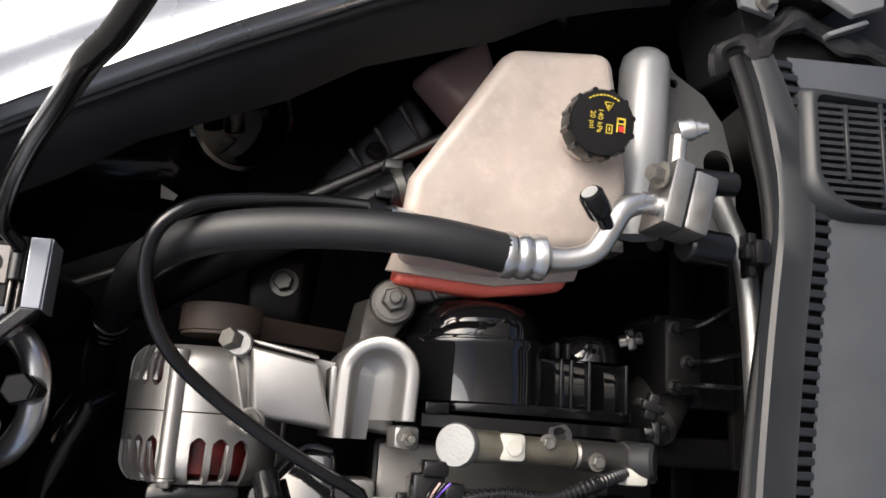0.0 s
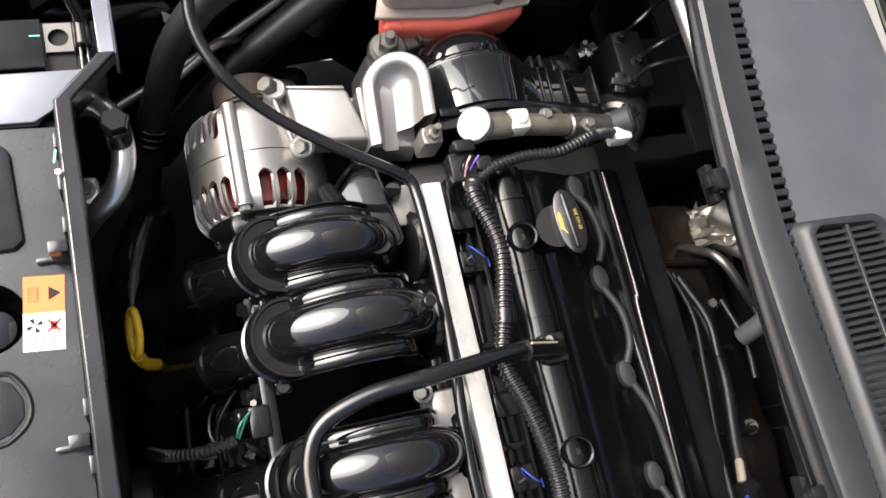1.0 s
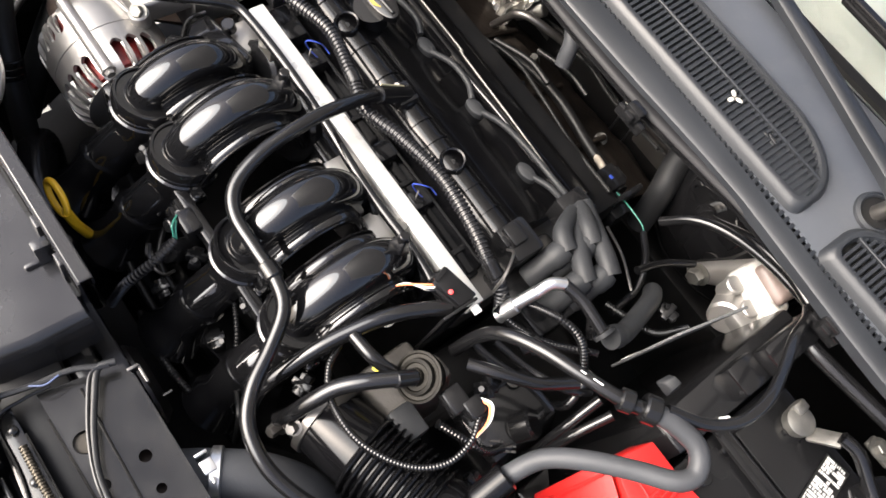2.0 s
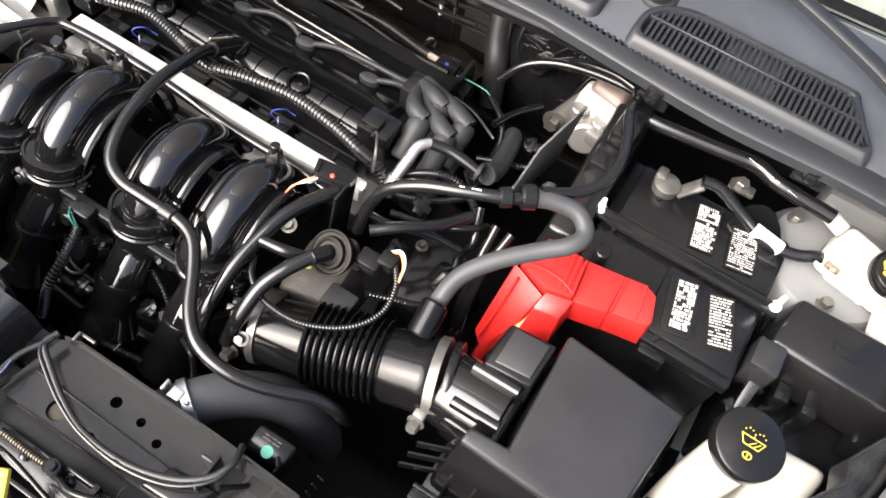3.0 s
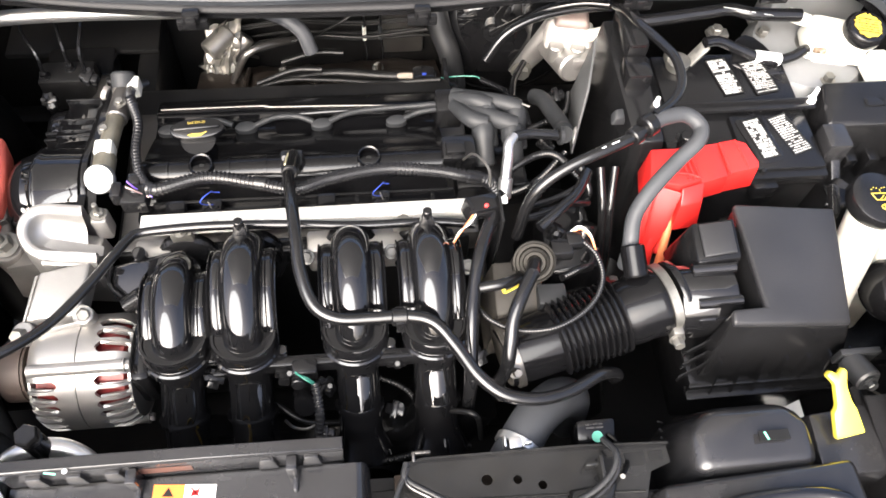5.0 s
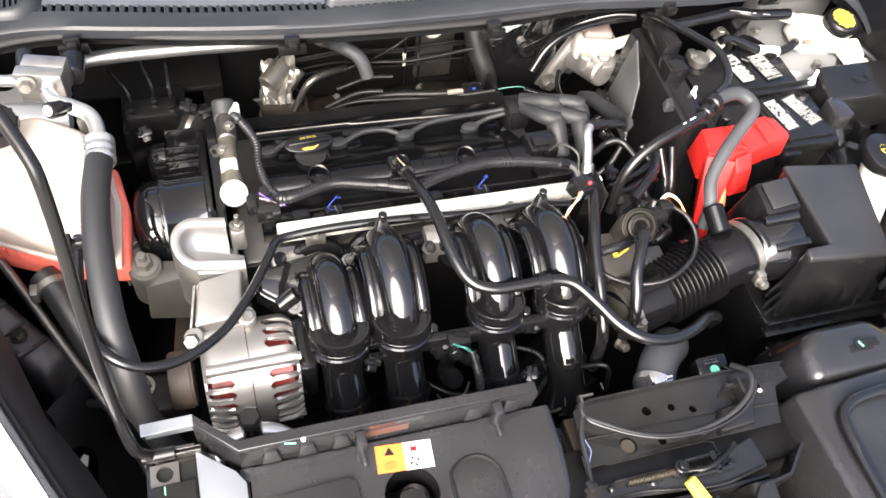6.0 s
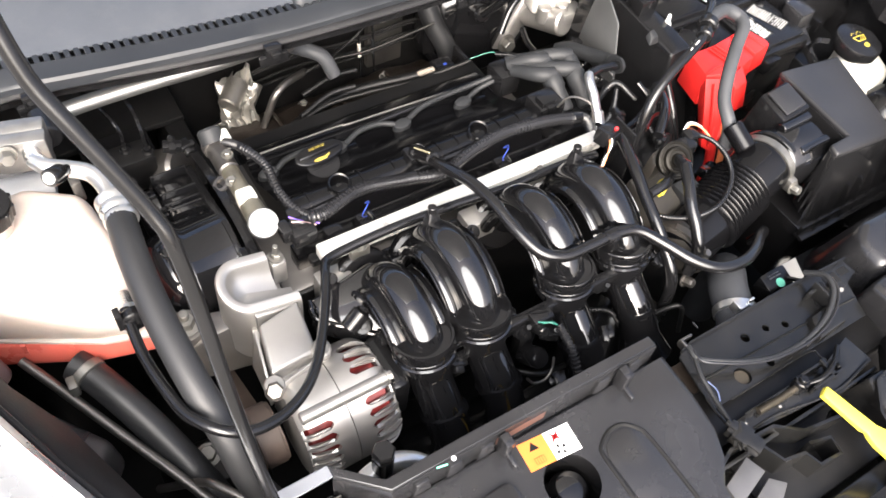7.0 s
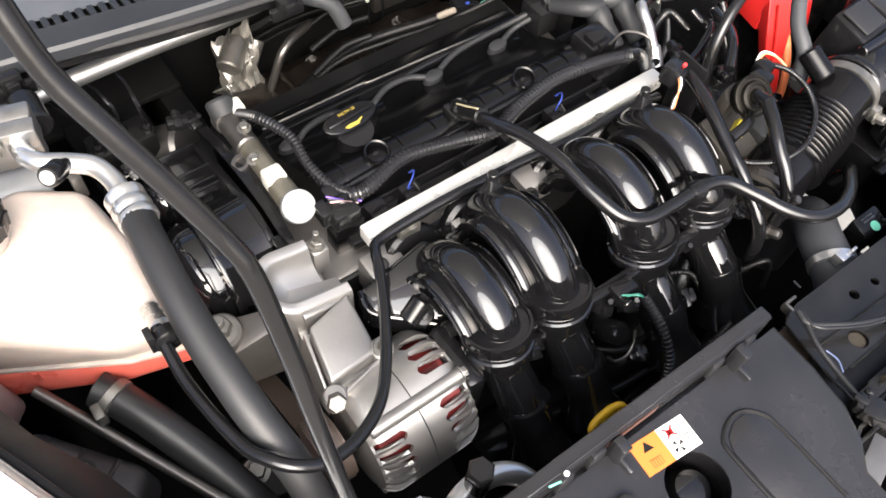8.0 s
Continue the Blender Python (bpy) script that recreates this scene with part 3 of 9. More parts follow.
for (wx, wy), way, blade in (((0.386, 0.350), [(0.392, 0.353, 0.943), (0.372, 0.356, 0.949), (0.318, 0.364, 0.955), (0.24, 0.379, 0.961), (0.10, 0.405, 0.969), (-0.06, 0.43, 0.974)], (-0.42, 0.10, 0.452)), ((0.705, 0.328), [(0.700, 0.330, 0.938), (0.68, 0.327, 0.946), (0.654, 0.329, 0.953), (0.60, 0.350, 0.960), (0.50, 0.385, 0.967), (0.36, 0.425, 0.973)], (0.20, 0.52, 0.452))):
    wz = deck(wx, wy)
    part("pivot_rim", lathe([(0.0165, -0.004), (0.0165, 0.003), (0.0185, 0.0045), (0.022, 0.003), (0.023, 0.0)], (wx, wy, wz + 0.001), (0, -0.16, 1), 32), COWLPL, cowl)
    # Flat black disc painted as the hole's shade.
    part("pivot_shade", lathe([(0.0168, 0.0008), (0.0, 0.001)], (wx, wy, wz + 0.0014), (0, -0.16, 1), 32), INKGAPBLACK, cowl, "black disc as shade in the pivot recess")
    wip = thing("wiper", (wx, wy, wz), "dark grey wiper arm on its pivot in the cowl", "wiper", "wipers")
    part("spindle", rod((wx, wy, wz), (wx + 0.004, wy, wz + 0.026), 0.0085, 18), STEEL, wip, "worn steel spindle")
    path = [Vector(p) for p in way]
    fine = []
    for k in range(len(path) - 1):
        p0, p1, p2, p3 = path[max(k - 1, 0)], path[k], path[k + 1], path[min(k + 2, len(path) - 1)]
        for q in range(6):
            t = q / 6
            fine.append(0.5 * (2 * p1 + (p2 - p0) * t + (2 * p0 - 5 * p1 + 4 * p2 - p3) * t * t + (3 * p1 - p0 - 3 * p2 + p3) * t ** 3))
    fine.append(path[-1])
    part("arm", sweep(fine, lambda s: [(u * (1 - 0.35 * s), v * (1 - 0.4 * s)) for u, v in ((-0.010, -0.0125), (-0.010, 0.0125), (0.001, 0.0125), (0.0045, 0.0085), (0.0055, 0.0), (0.0045, -0.0085), (0.001, -0.0125))], up=(0, 0, 1)), COWLPL, wip)
    part("cap", lathe([(0.0135, -0.008), (0.0135, 0.004), (0.011, 0.0075), (0.0, 0.009)], Vector(way[0]) + Vector((0.004, 0, 0.003)), (0.05, -0.16, 1), 28), GREYRUBBER, wip, "grey pivot cap")
    part("blade", box(blade[0], blade[1], blade[2], blade[2] + 0.010, 0.962, 0.978, 0.003), SATIN, wip)
rnd = random.Random(12)
fl = bmesh.new()
for k in range(3):
    a = 0.4 + 2.1 * k
    fl = join(fl, turned(ico(0.0034, 2), Matrix.Translation((0.217 + 0.0052 * math.cos(a), 0.309 + 0.0052 * math.sin(a), deck(0.217, 0.309) + 0.0125)) @ Matrix.Rotation(a, 4, "Z") @ Matrix.Diagonal((1.3, 0.75, 0.35, 1))))
single("fallen_blossom", fl, WHITEPL, "small white fallen blossom on the cowl grille", "blossom")
fl = join(*[turned(ico(0.003, 2), Matrix.Translation((0.272 + rnd.uniform(-0.008, 0.008), 0.309 + rnd.uniform(-0.004, 0.004), deck(0.272, 0.309) + 0.0122)) @ Matrix.Diagonal((1.2, 0.6, 0.25, 1))) for _ in range(6)])
single("dust_tuft", fl, GREYRUBBER, "grey tuft of dust on the cowl grille", "dust")

# ---- bonnet held open, with its prop rod ----
hood = thing("hood", (CX, 0.36, 0.95), "silver bonnet raised above the bay, painted silver underneath", "bonnet")
dirh = Vector((0, -math.cos(radians(56)), math.sin(radians(56))))
rows, rows2 = [], []
for k in range(8):
    f = k / 7
    rows.append([tuple(Vector((CX + (0.74 - 0.10 * f) * u, 0.42, 1.06)) + dirh * (1.02 * f) + Vector((0, 0.35, 0.9)).normalized() * (0.05 * (1 - u * u))) for u in [-1 + i / 6 for i in range(13)]])
    rows2.append([tuple(Vector((CX + (0.66 - 0.10 * f) * u, 0.42, 1.035)) + dirh * (0.04 + 0.93 * f)) for u in [-1 + i / 6 for i in range(13)]])
part("skin", sheet(rows, 0.0015), SILVER, hood, sharp=60)
part("inner_panel", sheet(rows2, 0.008), HOODIN, hood, "silver painted inner panel", sharp=60)
single("prop_rod", tube([(-0.300, -0.268, 0.835), (-0.310, -0.262, 0.850), (-0.319, -0.266, 0.885), (-0.3235, -0.2415, 0.965), (-0.3245, -0.214, 1.04), (-0.324, -0.197, 1.083), (-0.3255, -0.176, 1.135), (-0.330, -0.165, 1.152), (-0.341, -0.150, 1.180), (-0.352, -0.136, 1.206), (-0.360, -0.125, 1.225), (-0.3635, -0.116, 1.243), (-0.367, -0.100, 1.275), (-0.378, -0.05, 1.37), (-0.40, 0.05, 1.53)], 0.0050, 90, 12), SATIN, "black steel bonnet prop rod with bends", "prop rod")
# ---- engine ----
block = thing("engine_block", (0.02, 0.10, 0.28), "dark cast engine block and gearbox below the covers", "engine")
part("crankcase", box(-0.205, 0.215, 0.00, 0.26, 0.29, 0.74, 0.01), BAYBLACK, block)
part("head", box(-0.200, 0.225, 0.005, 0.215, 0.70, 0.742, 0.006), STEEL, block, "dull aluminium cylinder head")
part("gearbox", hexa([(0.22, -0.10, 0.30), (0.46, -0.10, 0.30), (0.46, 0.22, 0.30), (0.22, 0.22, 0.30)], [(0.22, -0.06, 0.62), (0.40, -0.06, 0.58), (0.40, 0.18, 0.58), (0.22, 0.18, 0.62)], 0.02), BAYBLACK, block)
part("intake_plenum", tube([(-0.15, -0.19, 0.58), (-0.02, -0.195, 0.57), (0.12, -0.19, 0.58), (0.20, -0.15, 0.64)], 0.05, 30, 20), SATIN, block, "glossy black plenum")
for x in (-0.15, -0.05, 0.04, 0.11):
    part("port_boss", join(box(x - 0.02, x + 0.02, -0.03, 0.0, 0.73, 0.776, 0.004)), CAST, block, "pale cast boss")

vc = thing("valve_cover", (0.01, 0.12, 0.765), "semi matt black plastic valve cover with a ribbed front ridge", "valve cover")
X0, X1 = -0.165, 0.188
sec = [(0.045, 0.762), (0.056, 0.772), *[(0.079 + 0.0195 * math.cos(radians(a)), 0.7845 + 0.0195 * math.sin(radians(a))) for a in range(190, 25, -15)], (0.0985, 0.7905), (0.106, 0.7885), (0.120, 0.7815), (0.150, 0.765), (0.158, 0.7595), (0.172, 0.757), (0.184, 0.757), (0.1865, 0.763), (0.192, 0.7645), (0.199, 0.762), (0.214, 0.757), (0.226, 0.748), (0.230, 0.712)]
part("shell", sheet([[(x, y, z) for y, z in sec] for x in [X0 + (X1 - X0) * i / 24 for i in range(25)]], 0.0), VALVECOVER, vc, sharp=50)
for x, s in ((X0, -1), (X1, 1)):
    bm = bmesh.new()
    bm.faces.new([bm.verts.new((x, y, z)) for y, z in sec])
    part("end_wall", bm, VALVECOVER, vc)
part("flange", join(box(X0 - 0.008, X1 + 0.008, 0.030, 0.052, 0.742, 0.768, 0.002), box(X0 - 0.008, X1 + 0.008, 0.228, 0.242, 0.704, 0.712, 0.002)), VALVECOVER, vc)
for x in (-0.135, -0.066, -0.024, 0.040, 0.066, 0.128, 0.158):
    pts = [Vector((x, y, z + 0.0006)) for y, z in sec[2:13]]
    part("rib", sweep(spline(pts, 14), [(-0.0012, -0.0012), (0.0012, -0.0012), (0.0012, 0.0012), (-0.0012, 0.0012)], up=(1, 0, 0)), VALVECOVER, vc)
for x in (-0.096, 0.008, 0.096):
    part("bolt_well", join(lathe([(0.0140, -0.012), (0.0140, 0.0065), (0.0128, 0.0080), (0.0112, 0.0070), (0.0104, -0.012)], (x, 0.078, 0.802), (0, -0.25, 1), 28)), VALVECOVER, vc)
    # Black plug gives the shallow well a painted depth of shade.
    part("well_shade", lathe([(0.0112, -0.014), (0.0112, -0.004), (0.0, -0.004)], (x, 0.0775, 0.802), (0, -0.25, 1), 20), INKGAPBLACK, vc, "black plug as shade in the bolt well")
    if x != 0.008:
        part("bolt", hexbolt((x, 0.0785, 0.7985), (0, -0.25, 1), 0.0040, 0.004, False), INKGAPBLACK, vc, "black hex bolt")
# Steel colour on the black seam paints the highlight along it.
part("seam", sweep(spline([(X0 + 0.004, 0.2000, 0.7632), (-0.034, 0.2000, 0.7632), (-0.026, 0.1965, 0.7645), (0.07, 0.1925, 0.7655), (X1 - 0.008, 0.187, 0.7655)], 40), ring_of(0.0015, 10)), STEEL, vc, "seam coloured steel for its highlight")

cap = thing("oil_cap", (-0.10, 0.118, 0.80), "black oval oil filler cap with yellow oil can symbol", "oil cap")
cm = flat((-0.100, 0.119, 0.822), (1, 0.06, 0), (0.0, -0.30, 1))
oval = [(0.031 * math.copysign(abs(math.cos(a)) ** 0.8, math.cos(a)), 0.0125 * math.sin(a)) for a in [2 * math.pi * i / 32 for i in range(32)]]
part("cap", turned(softened(plate(oval, -0.012, 0.0, 0), 0.002), cm), VALVECOVER, cap)
part("grip", turned(box(-0.026, 0.026, -0.0022, 0.0022, -0.001, 0.0035, 0.0015), cm), VALVECOVER, cap)
part("neck", lathe([(0.017, 0), (0.017, 0.022), (0.020, 0.030)], (-0.10, 0.117, 0.782), (0, -0.2, 1)), SATIN, cap)
can = [(-0.014, -0.002), (-0.009, -0.006), (0.006, -0.006), (0.008, -0.003), (0.014, 0.0015), (0.013, 0.003), (0.006, 0.000), (-0.004, 0.001), (-0.012, 0.000)]
part("oil_can_symbol", turned(plate([(x * 0.8, y * 0.6 - 0.0068) for x, y in can], 0.0, 0.0004, 0), cm), FADEDYEL, cap, "yellow oil can symbol")
part("grade_print", text_bm("SAE 5W-20", 0.0042, cm @ Matrix.Translation((0, 0.0068, 0.0003))), FADEDYEL, cap, "yellow grade print")

# ignition leads lying in the groove
for i, x in enumerate((-0.148, -0.054, 0.040, 0.1345)):
    pl = thing("spark_plug_boot", (x, 0.165, 0.757), "grey rubber spark plug boot in the valve cover", "spark plug boot", "spark plug boots")
    ov = [(0.0135 * math.cos(a), 0.0080 * math.sin(a)) for a in [2 * math.pi * k / 24 for k in range(24)]]
    part("boot", turned(softened(plate(ov, -0.01, 0.008, 0), 0.003), flat((x, 0.165, 0.7605), (1, 0.1, 0), (0, -0.12, 1))), GREYRUBBER, pl)
for i, pts in enumerate(([(-0.044, 0.164, 0.767), (-0.018, 0.174, 0.770), (0.010, 0.175, 0.769), (0.030, 0.167, 0.767)],
                         [(0.050, 0.167, 0.767), (0.075, 0.176, 0.770), (0.11, 0.181, 0.770), (0.165, 0.180, 0.774), (0.195, 0.172, 0.786)],
                         [(0.144, 0.167, 0.766), (0.165, 0.172, 0.771), (0.195, 0.166, 0.784)],
                         [(-0.138, 0.164, 0.767), (-0.12, 0.172, 0.769), (-0.09, 0.176, 0.767), (-0.07, 0.168, 0.766)],
                         [(-0.02, 0.180, 0.765), (0.045, 0.183, 0.766), (0.10, 0.1835, 0.766), (0.17, 0.1835, 0.770), (0.20, 0.178, 0.782)])):
    single("ignition_lead", tube(pts, 0.0037, 30, 10), GREYRUBBER if i != 4 else RUBBER, "dull grey ignition lead lying on the valve cover" if i != 4 else "black ignition lead lying on the valve cover", "ignition lead", "ignition leads")

coil = thing("ignition_coil", (0.225, 0.11, 0.76), "black ignition coil pack with four grey lead boots", "ignition coil")
part("bracket", box(0.184, 0.216, 0.150, 0.186, 0.762, 0.798, 0.003), SATIN, coil)
part("body", join(box(0.182, 0.222, 0.062, 0.098, 0.775, 0.815, 0.004), box(0.20, 0.29, 0.055, 0.14, 0.72, 0.765, 0.006)), SATIN, coil)
part("terminal", join(box(0.186, 0.208, 0.066, 0.084, 0.812, 0.822, 0.002), box(0.192, 0.204, 0.060, 0.07, 0.80, 0.818, 0.002)), BATT, coil)
for k, (x, y) in enumerate(((0.235, 0.112), (0.270, 0.108), (0.243, 0.140), (0.278, 0.134))):
    b = join(lathe([(0.0105, 0), (0.0125, 0.003), (0.0118, 0.030), (0.0135, 0.034), (0.0135, 0.046), (0.011, 0.052), (0, 0.053)], (x, y - 0.040, 0.784), (0, 0.84, 0.54), 18), tube([(x + 0.004, y + 0.002, 0.812), (x - 0.015, y + 0.010, 0.814), (0.205, 0.156 + 0.006 * k, 0.800)], lambda s: 0.0112 - 0.003 * s, 12, 12))
    part("lead_boot", b, GREYRUBBER, coil, "grey rubber lead boot")

# fuel rail
rail = thing("fuel_rail", (0.04, 0.004, 0.79), "silver square section fuel rail along the intake ports", "fuel rail")
part("rail", box(-0.158, 0.232, -0.005, 0.013, 0.788, 0.8055, 0.002), RAILPAINT, rail)
for x in (-0.115, 0.13):
    part("bracket", join(box(x - 0.012, x + 0.012, -0.012, -0.004, 0.780, 0.800, 0.002), hexbolt((x, -0.010, 0.801), (0, 0, 1), 0.005, 0.005)), ZINC, rail, "zinc bracket with bolt")
for x, wired in ((-0.125, False), (-0.084, True), (0.045, False), (0.108, True)):
    inj = thing("fuel_injector", (x, 0.012, 0.76), "black fuel injector below the rail" + (" with a blue wire" if wired else ""), "fuel injector", "fuel injectors")
    part("body", rod((x, 0.006, 0.79), (x, 0.022, 0.755), 0.008), SATIN, inj)
    part("plug", box(x - 0.012, x + 0.010, 0.020, 0.042, 0.770, 0.790, 0.003), SATIN, inj)
    if wired:
        part("wire", tube([(x + 0.004, 0.036, 0.786), (x - 0.006, 0.028, 0.797), (x - 0.010, 0.024, 0.808), (x - 0.004, 0.026, 0.816), (x + 0.003, 0.034, 0.814), (x + 0.002, 0.040, 0.804), (x + 0.009, 0.042, 0.800)], 0.0007, 24, 6), BLUEW, inj, "blue wire")
        part("wire", tube([(x + 0.006, 0.034, 0.786), (x + 0.002, 0.022, 0.797), (x - 0.002, 0.026, 0.806)], 0.0009, 14, 6), STEEL, inj, "grey wire")
tray = thing("wiring_tray", (0.02, 0.03, 0.755), "black plastic wiring tray between rail and valve cover", "wiring tray")
part("channel", box(-0.16, 0.20, 0.020, 0.046, 0.752, 0.764, 0.002), SATIN, tray)
part("wall", box(-0.155, 0.195, 0.046, 0.050, 0.758, 0.776, 0.001), SATIN, tray)
for x in (-0.09, -0.01, 0.08, 0.17):
    part("web", box(x - 0.003, x + 0.003, 0.020, 0.046, 0.764, 0.772, 0.001), SATIN, tray)

# intake runners
ARC = [(-0.030, 0.770), (-0.039, 0.797), (-0.053, 0.818), (-0.075, 0.830), (-0.100, 0.829), (-0.124, 0.818), (-0.139, 0.804), (-0.146, 0.794)]

ARC_LOW = [(-0.046, 0.752), (-0.053, 0.778), (-0.064, 0.800), (-0.084, 0.815), (-0.105, 0.817), (-0.124, 0.812), (-0.139, 0.803), (-0.146, 0.794)]


def runner(x, arc, tab=True):
    r = thing("intake_runner", (x, -0.15, 0.62), "glossy black moulded intake runner with a collar", "intake runner", "intake runners")
    path = [Vector((x, y, z)) for y, z in arc]
    pts = spline(path, 34)
    part("hump", sweep(pts, lambda s: [((0.0200 + 0.0020 * math.sin(math.pi * s)) * math.cos(a), 0.0006 + (0.0212 + 0.0022 * math.sin(math.pi * s)) * math.copysign(abs(math.sin(a)) ** 0.86, math.sin(a))) for a in [2 * math.pi * (i + 0.5) / 36 for i in range(36)]], up=(1, 0, 0)), GLOSS, r, sharp=70)
    inner = spline([p + Vector((0, 0.004 * (0 if i < 2 else 1), -0.005)) for i, p in enumerate(path)], 34)
    part("weld_flange", sweep(inner, [(-0.0272, -0.0035), (0.0272, -0.0035), (0.0272, 0.0045), (-0.0272, 0.0045)], up=(1, 0, 0)), GLOSS, r, sharp=50)
    for s in (-1, 1):
        part("side_rail", sweep(inner, [(s * 0.0268 + 0.0072 * math.cos(q), -0.0010 + 0.0062 * math.sin(q)) for q in [2 * math.pi * i / 18 for i in range(18)]], up=(1, 0, 0)), GLOSS, r, sharp=70)
        part("weld_bead", sweep(inner, [(s * 0.0340 + 0.0013 * math.cos(q), 0.0030 + 0.0026 * math.sin(q)) for q in [2 * math.pi * i / 8 for i in range(8)]], up=(1, 0, 0)), GLOSS, r)
    end, dirn = pts[-1], (pts[-1] - pts[-3]).normalized()
    a = end - dirn * 0.008
    way = dirn + Vector((0, 0.25, -0.5))
    part("collar", lathe([(0.024, -0.003), (0.0290, -0.003), (0.0300, -0.0052), (0.0325, -0.0052), (0.0338, -0.003), (0.0338, 0.0075), (0.0315, 0.0095)], a, way, 40), GLOSS, r)
    part("clamp_ring", lathe([(0.0305, 0.009), (0.0322, 0.0105), (0.0322, 0.0145), (0.0342, 0.0160), (0.0342, 0.0225), (0.0318, 0.0245), (0.0318, 0.0290), (0.0285, 0.0310), (0.0240, 0.0310)], a, way, 40), GLOSS, r)
    unit = way.normalized()
    for k in (-1, 1):
        part("moulding_mark", lathe([(0.0038, 0), (0.0044, 0.0006), (0.0050, 0)], a + Vector((0.0235 * k, 0, 0)) - unit * 0.0040 + (Vector((0, 0, 1)) - unit * unit.z).normalized() * -0.0190, -unit, 18), GLOSS, r)
    part("lower_pipe", tube([a + unit * 0.022, a + unit * 0.022 + Vector((0, -0.016, -0.026)), a + Vector((0, -0.058, -0.076)), a + Vector((0, -0.090, -0.118))], lambda s: 0.0262 - 0.003 * min(1, s * 4) + 0.010 * max(0, s - 0.8) * 5, 24, 26), GLOSS, r, sharp=70)
    part("pipe_rib", lathe([(0.0230, -0.002), (0.0265, -0.002), (0.0265, 0.002), (0.0230, 0.002)], a + Vector((0, -0.054, -0.071)), (0, -0.62, -0.78), 32), GLOSS, r)
    part("lug", join(box(x + 0.024, x + 0.042, end.y - 0.012, end.y + 0.002, end.z - 0.022, end.z - 0.012, 0.002), rod((x + 0.036, end.y - 0.005, end.z - 0.024), (x + 0.036, end.y - 0.005, end.z - 0.008), 0.006)), GLOSS, r)
    if tab:
        part("tab", join(hexa([(x - 0.014, -0.052, 0.822), (x + 0.014, -0.052, 0.822), (x + 0.014, -0.026, 0.790), (x - 0.014, -0.026, 0.790)], [(x - 0.005, -0.040, 0.852), (x + 0.005, -0.040, 0.852), (x + 0.005, -0.032, 0.850), (x - 0.005, -0.032, 0.850)], 0.002), rod((x, -0.037, 0.846), (x, -0.036, 0.858), 0.005)), SATIN, r)
    return r


runner(-0.113, ARC_LOW, False)
runner(-0.043, ARC)
runner(0.070, ARC, False)
runner(0.153, ARC)
manifold = thing("intake_manifold", (0.02, -0.03, 0.74), "black plastic intake manifold flange against the head", "intake manifold")
part("port_flange", join(*[lathe([(0.036, 0), (0.038, 0.003), (0.038, 0.012), (0.034, 0.016), (0.02, 0.016)], (x, -0.012, 0.748), (0, -0.9, 0.42), 26) for x in (-0.115, -0.043, 0.070, 0.153)], box(-0.16, 0.19, -0.02, 0.0, 0.735, 0.765, 0.004)), SATIN, manifold)
part("tie_bar", join(box(-0.06, 0.16, -0.170, -0.158, 0.765, 0.787, 0.003), box(0.002, 0.022, -0.172, -0.156, 0.70, 0.77, 0.003), box(-0.11, -0.05, -0.165, -0.155, 0.75, 0.762, 0.003)), SATIN, manifold)
part("side_flange", hexa([(-0.196, -0.030, 0.752), (-0.110, -0.022, 0.758), (-0.085, -0.070, 0.760), (-0.100, -0.104, 0.750), (-0.134, -0.112, 0.746), (-0.166, -0.088, 0.748), (-0.196, -0.060, 0.750)], [(-0.190, -0.034, 0.782), (-0.112, -0.026, 0.796), (-0.088, -0.070, 0.796), (-0.102, -0.098, 0.782), (-0.134, -0.104, 0.770), (-0.162, -0.082, 0.772), (-0.190, -0.058, 0.776)], 0.006, 3), GLOSS, manifold, sharp=50)
part("flange_rim", tube([(-0.190, -0.036, 0.783), (-0.191, -0.058, 0.777), (-0.163, -0.083, 0.773), (-0.135, -0.105, 0.771), (-0.103, -0.099, 0.783)], 0.0022, 30, 8), GLOSS, manifold)
part("bolt_eye", lathe([(0.0045, 0.004), (0.009, 0.004), (0.0115, 0.001), (0.0115, -0.02)], (-0.153, -0.086, 0.775), (-0.1, -0.5, 0.85), 24), SATIN, manifold)
part("eye_bolt", hexbolt((-0.153, -0.087, 0.776), (-0.1, -0.5, 0.85), 0.0045, 0.004, False), BATT, manifold, "black hex bolt")
part("round_pad", lathe([(0.0062, 0.0005), (0.0068, 0.0012), (0.0075, 0.0005), (0.0075, -0.01)], (-0.160, -0.0275, 0.792), (-0.05, -0.2, 0.98), 24), GLOSS, manifold)
for x in (-0.08, 0.02, 0.115):
    part("bolt", hexbolt((x, -0.035, 0.775), (0, -0.5, 0.8), 0.006, 0.006), BATT, manifold, "black bolt")
eye = thing("manifold_eye", (0.012, -0.194, 0.70), "cast lug with a bright steel rim below the runners", "lug")
part("lug", lathe([(0.004, 0.010), (0.010, 0.010), (0.0125, 0.006), (0.0125, -0.02)], (0.012, -0.190, 0.728), (0.1, -0.75, 0.65), 20), GLOSS, eye)
part("rim", tube([(-0.010, -0.205, 0.722), (-0.002, -0.210, 0.712), (0.012, -0.212, 0.710), (0.024, -0.208, 0.716), (0.030, -0.200, 0.728)], 0.0016, 24, 8), STEEL, eye, "bright steel rim")
sens = thing("knock_sensor", (0.02, -0.17, 0.76), "small grey sensor with green wires and corrugated sleeve", "sensor")
part("housing", join(box(0.004, 0.030, -0.182, -0.165, 0.772, 0.792, 0.003), rod((0.010, -0.18, 0.78), (0.010, -0.192, 0.785), 0.007)), SATIN, sens)
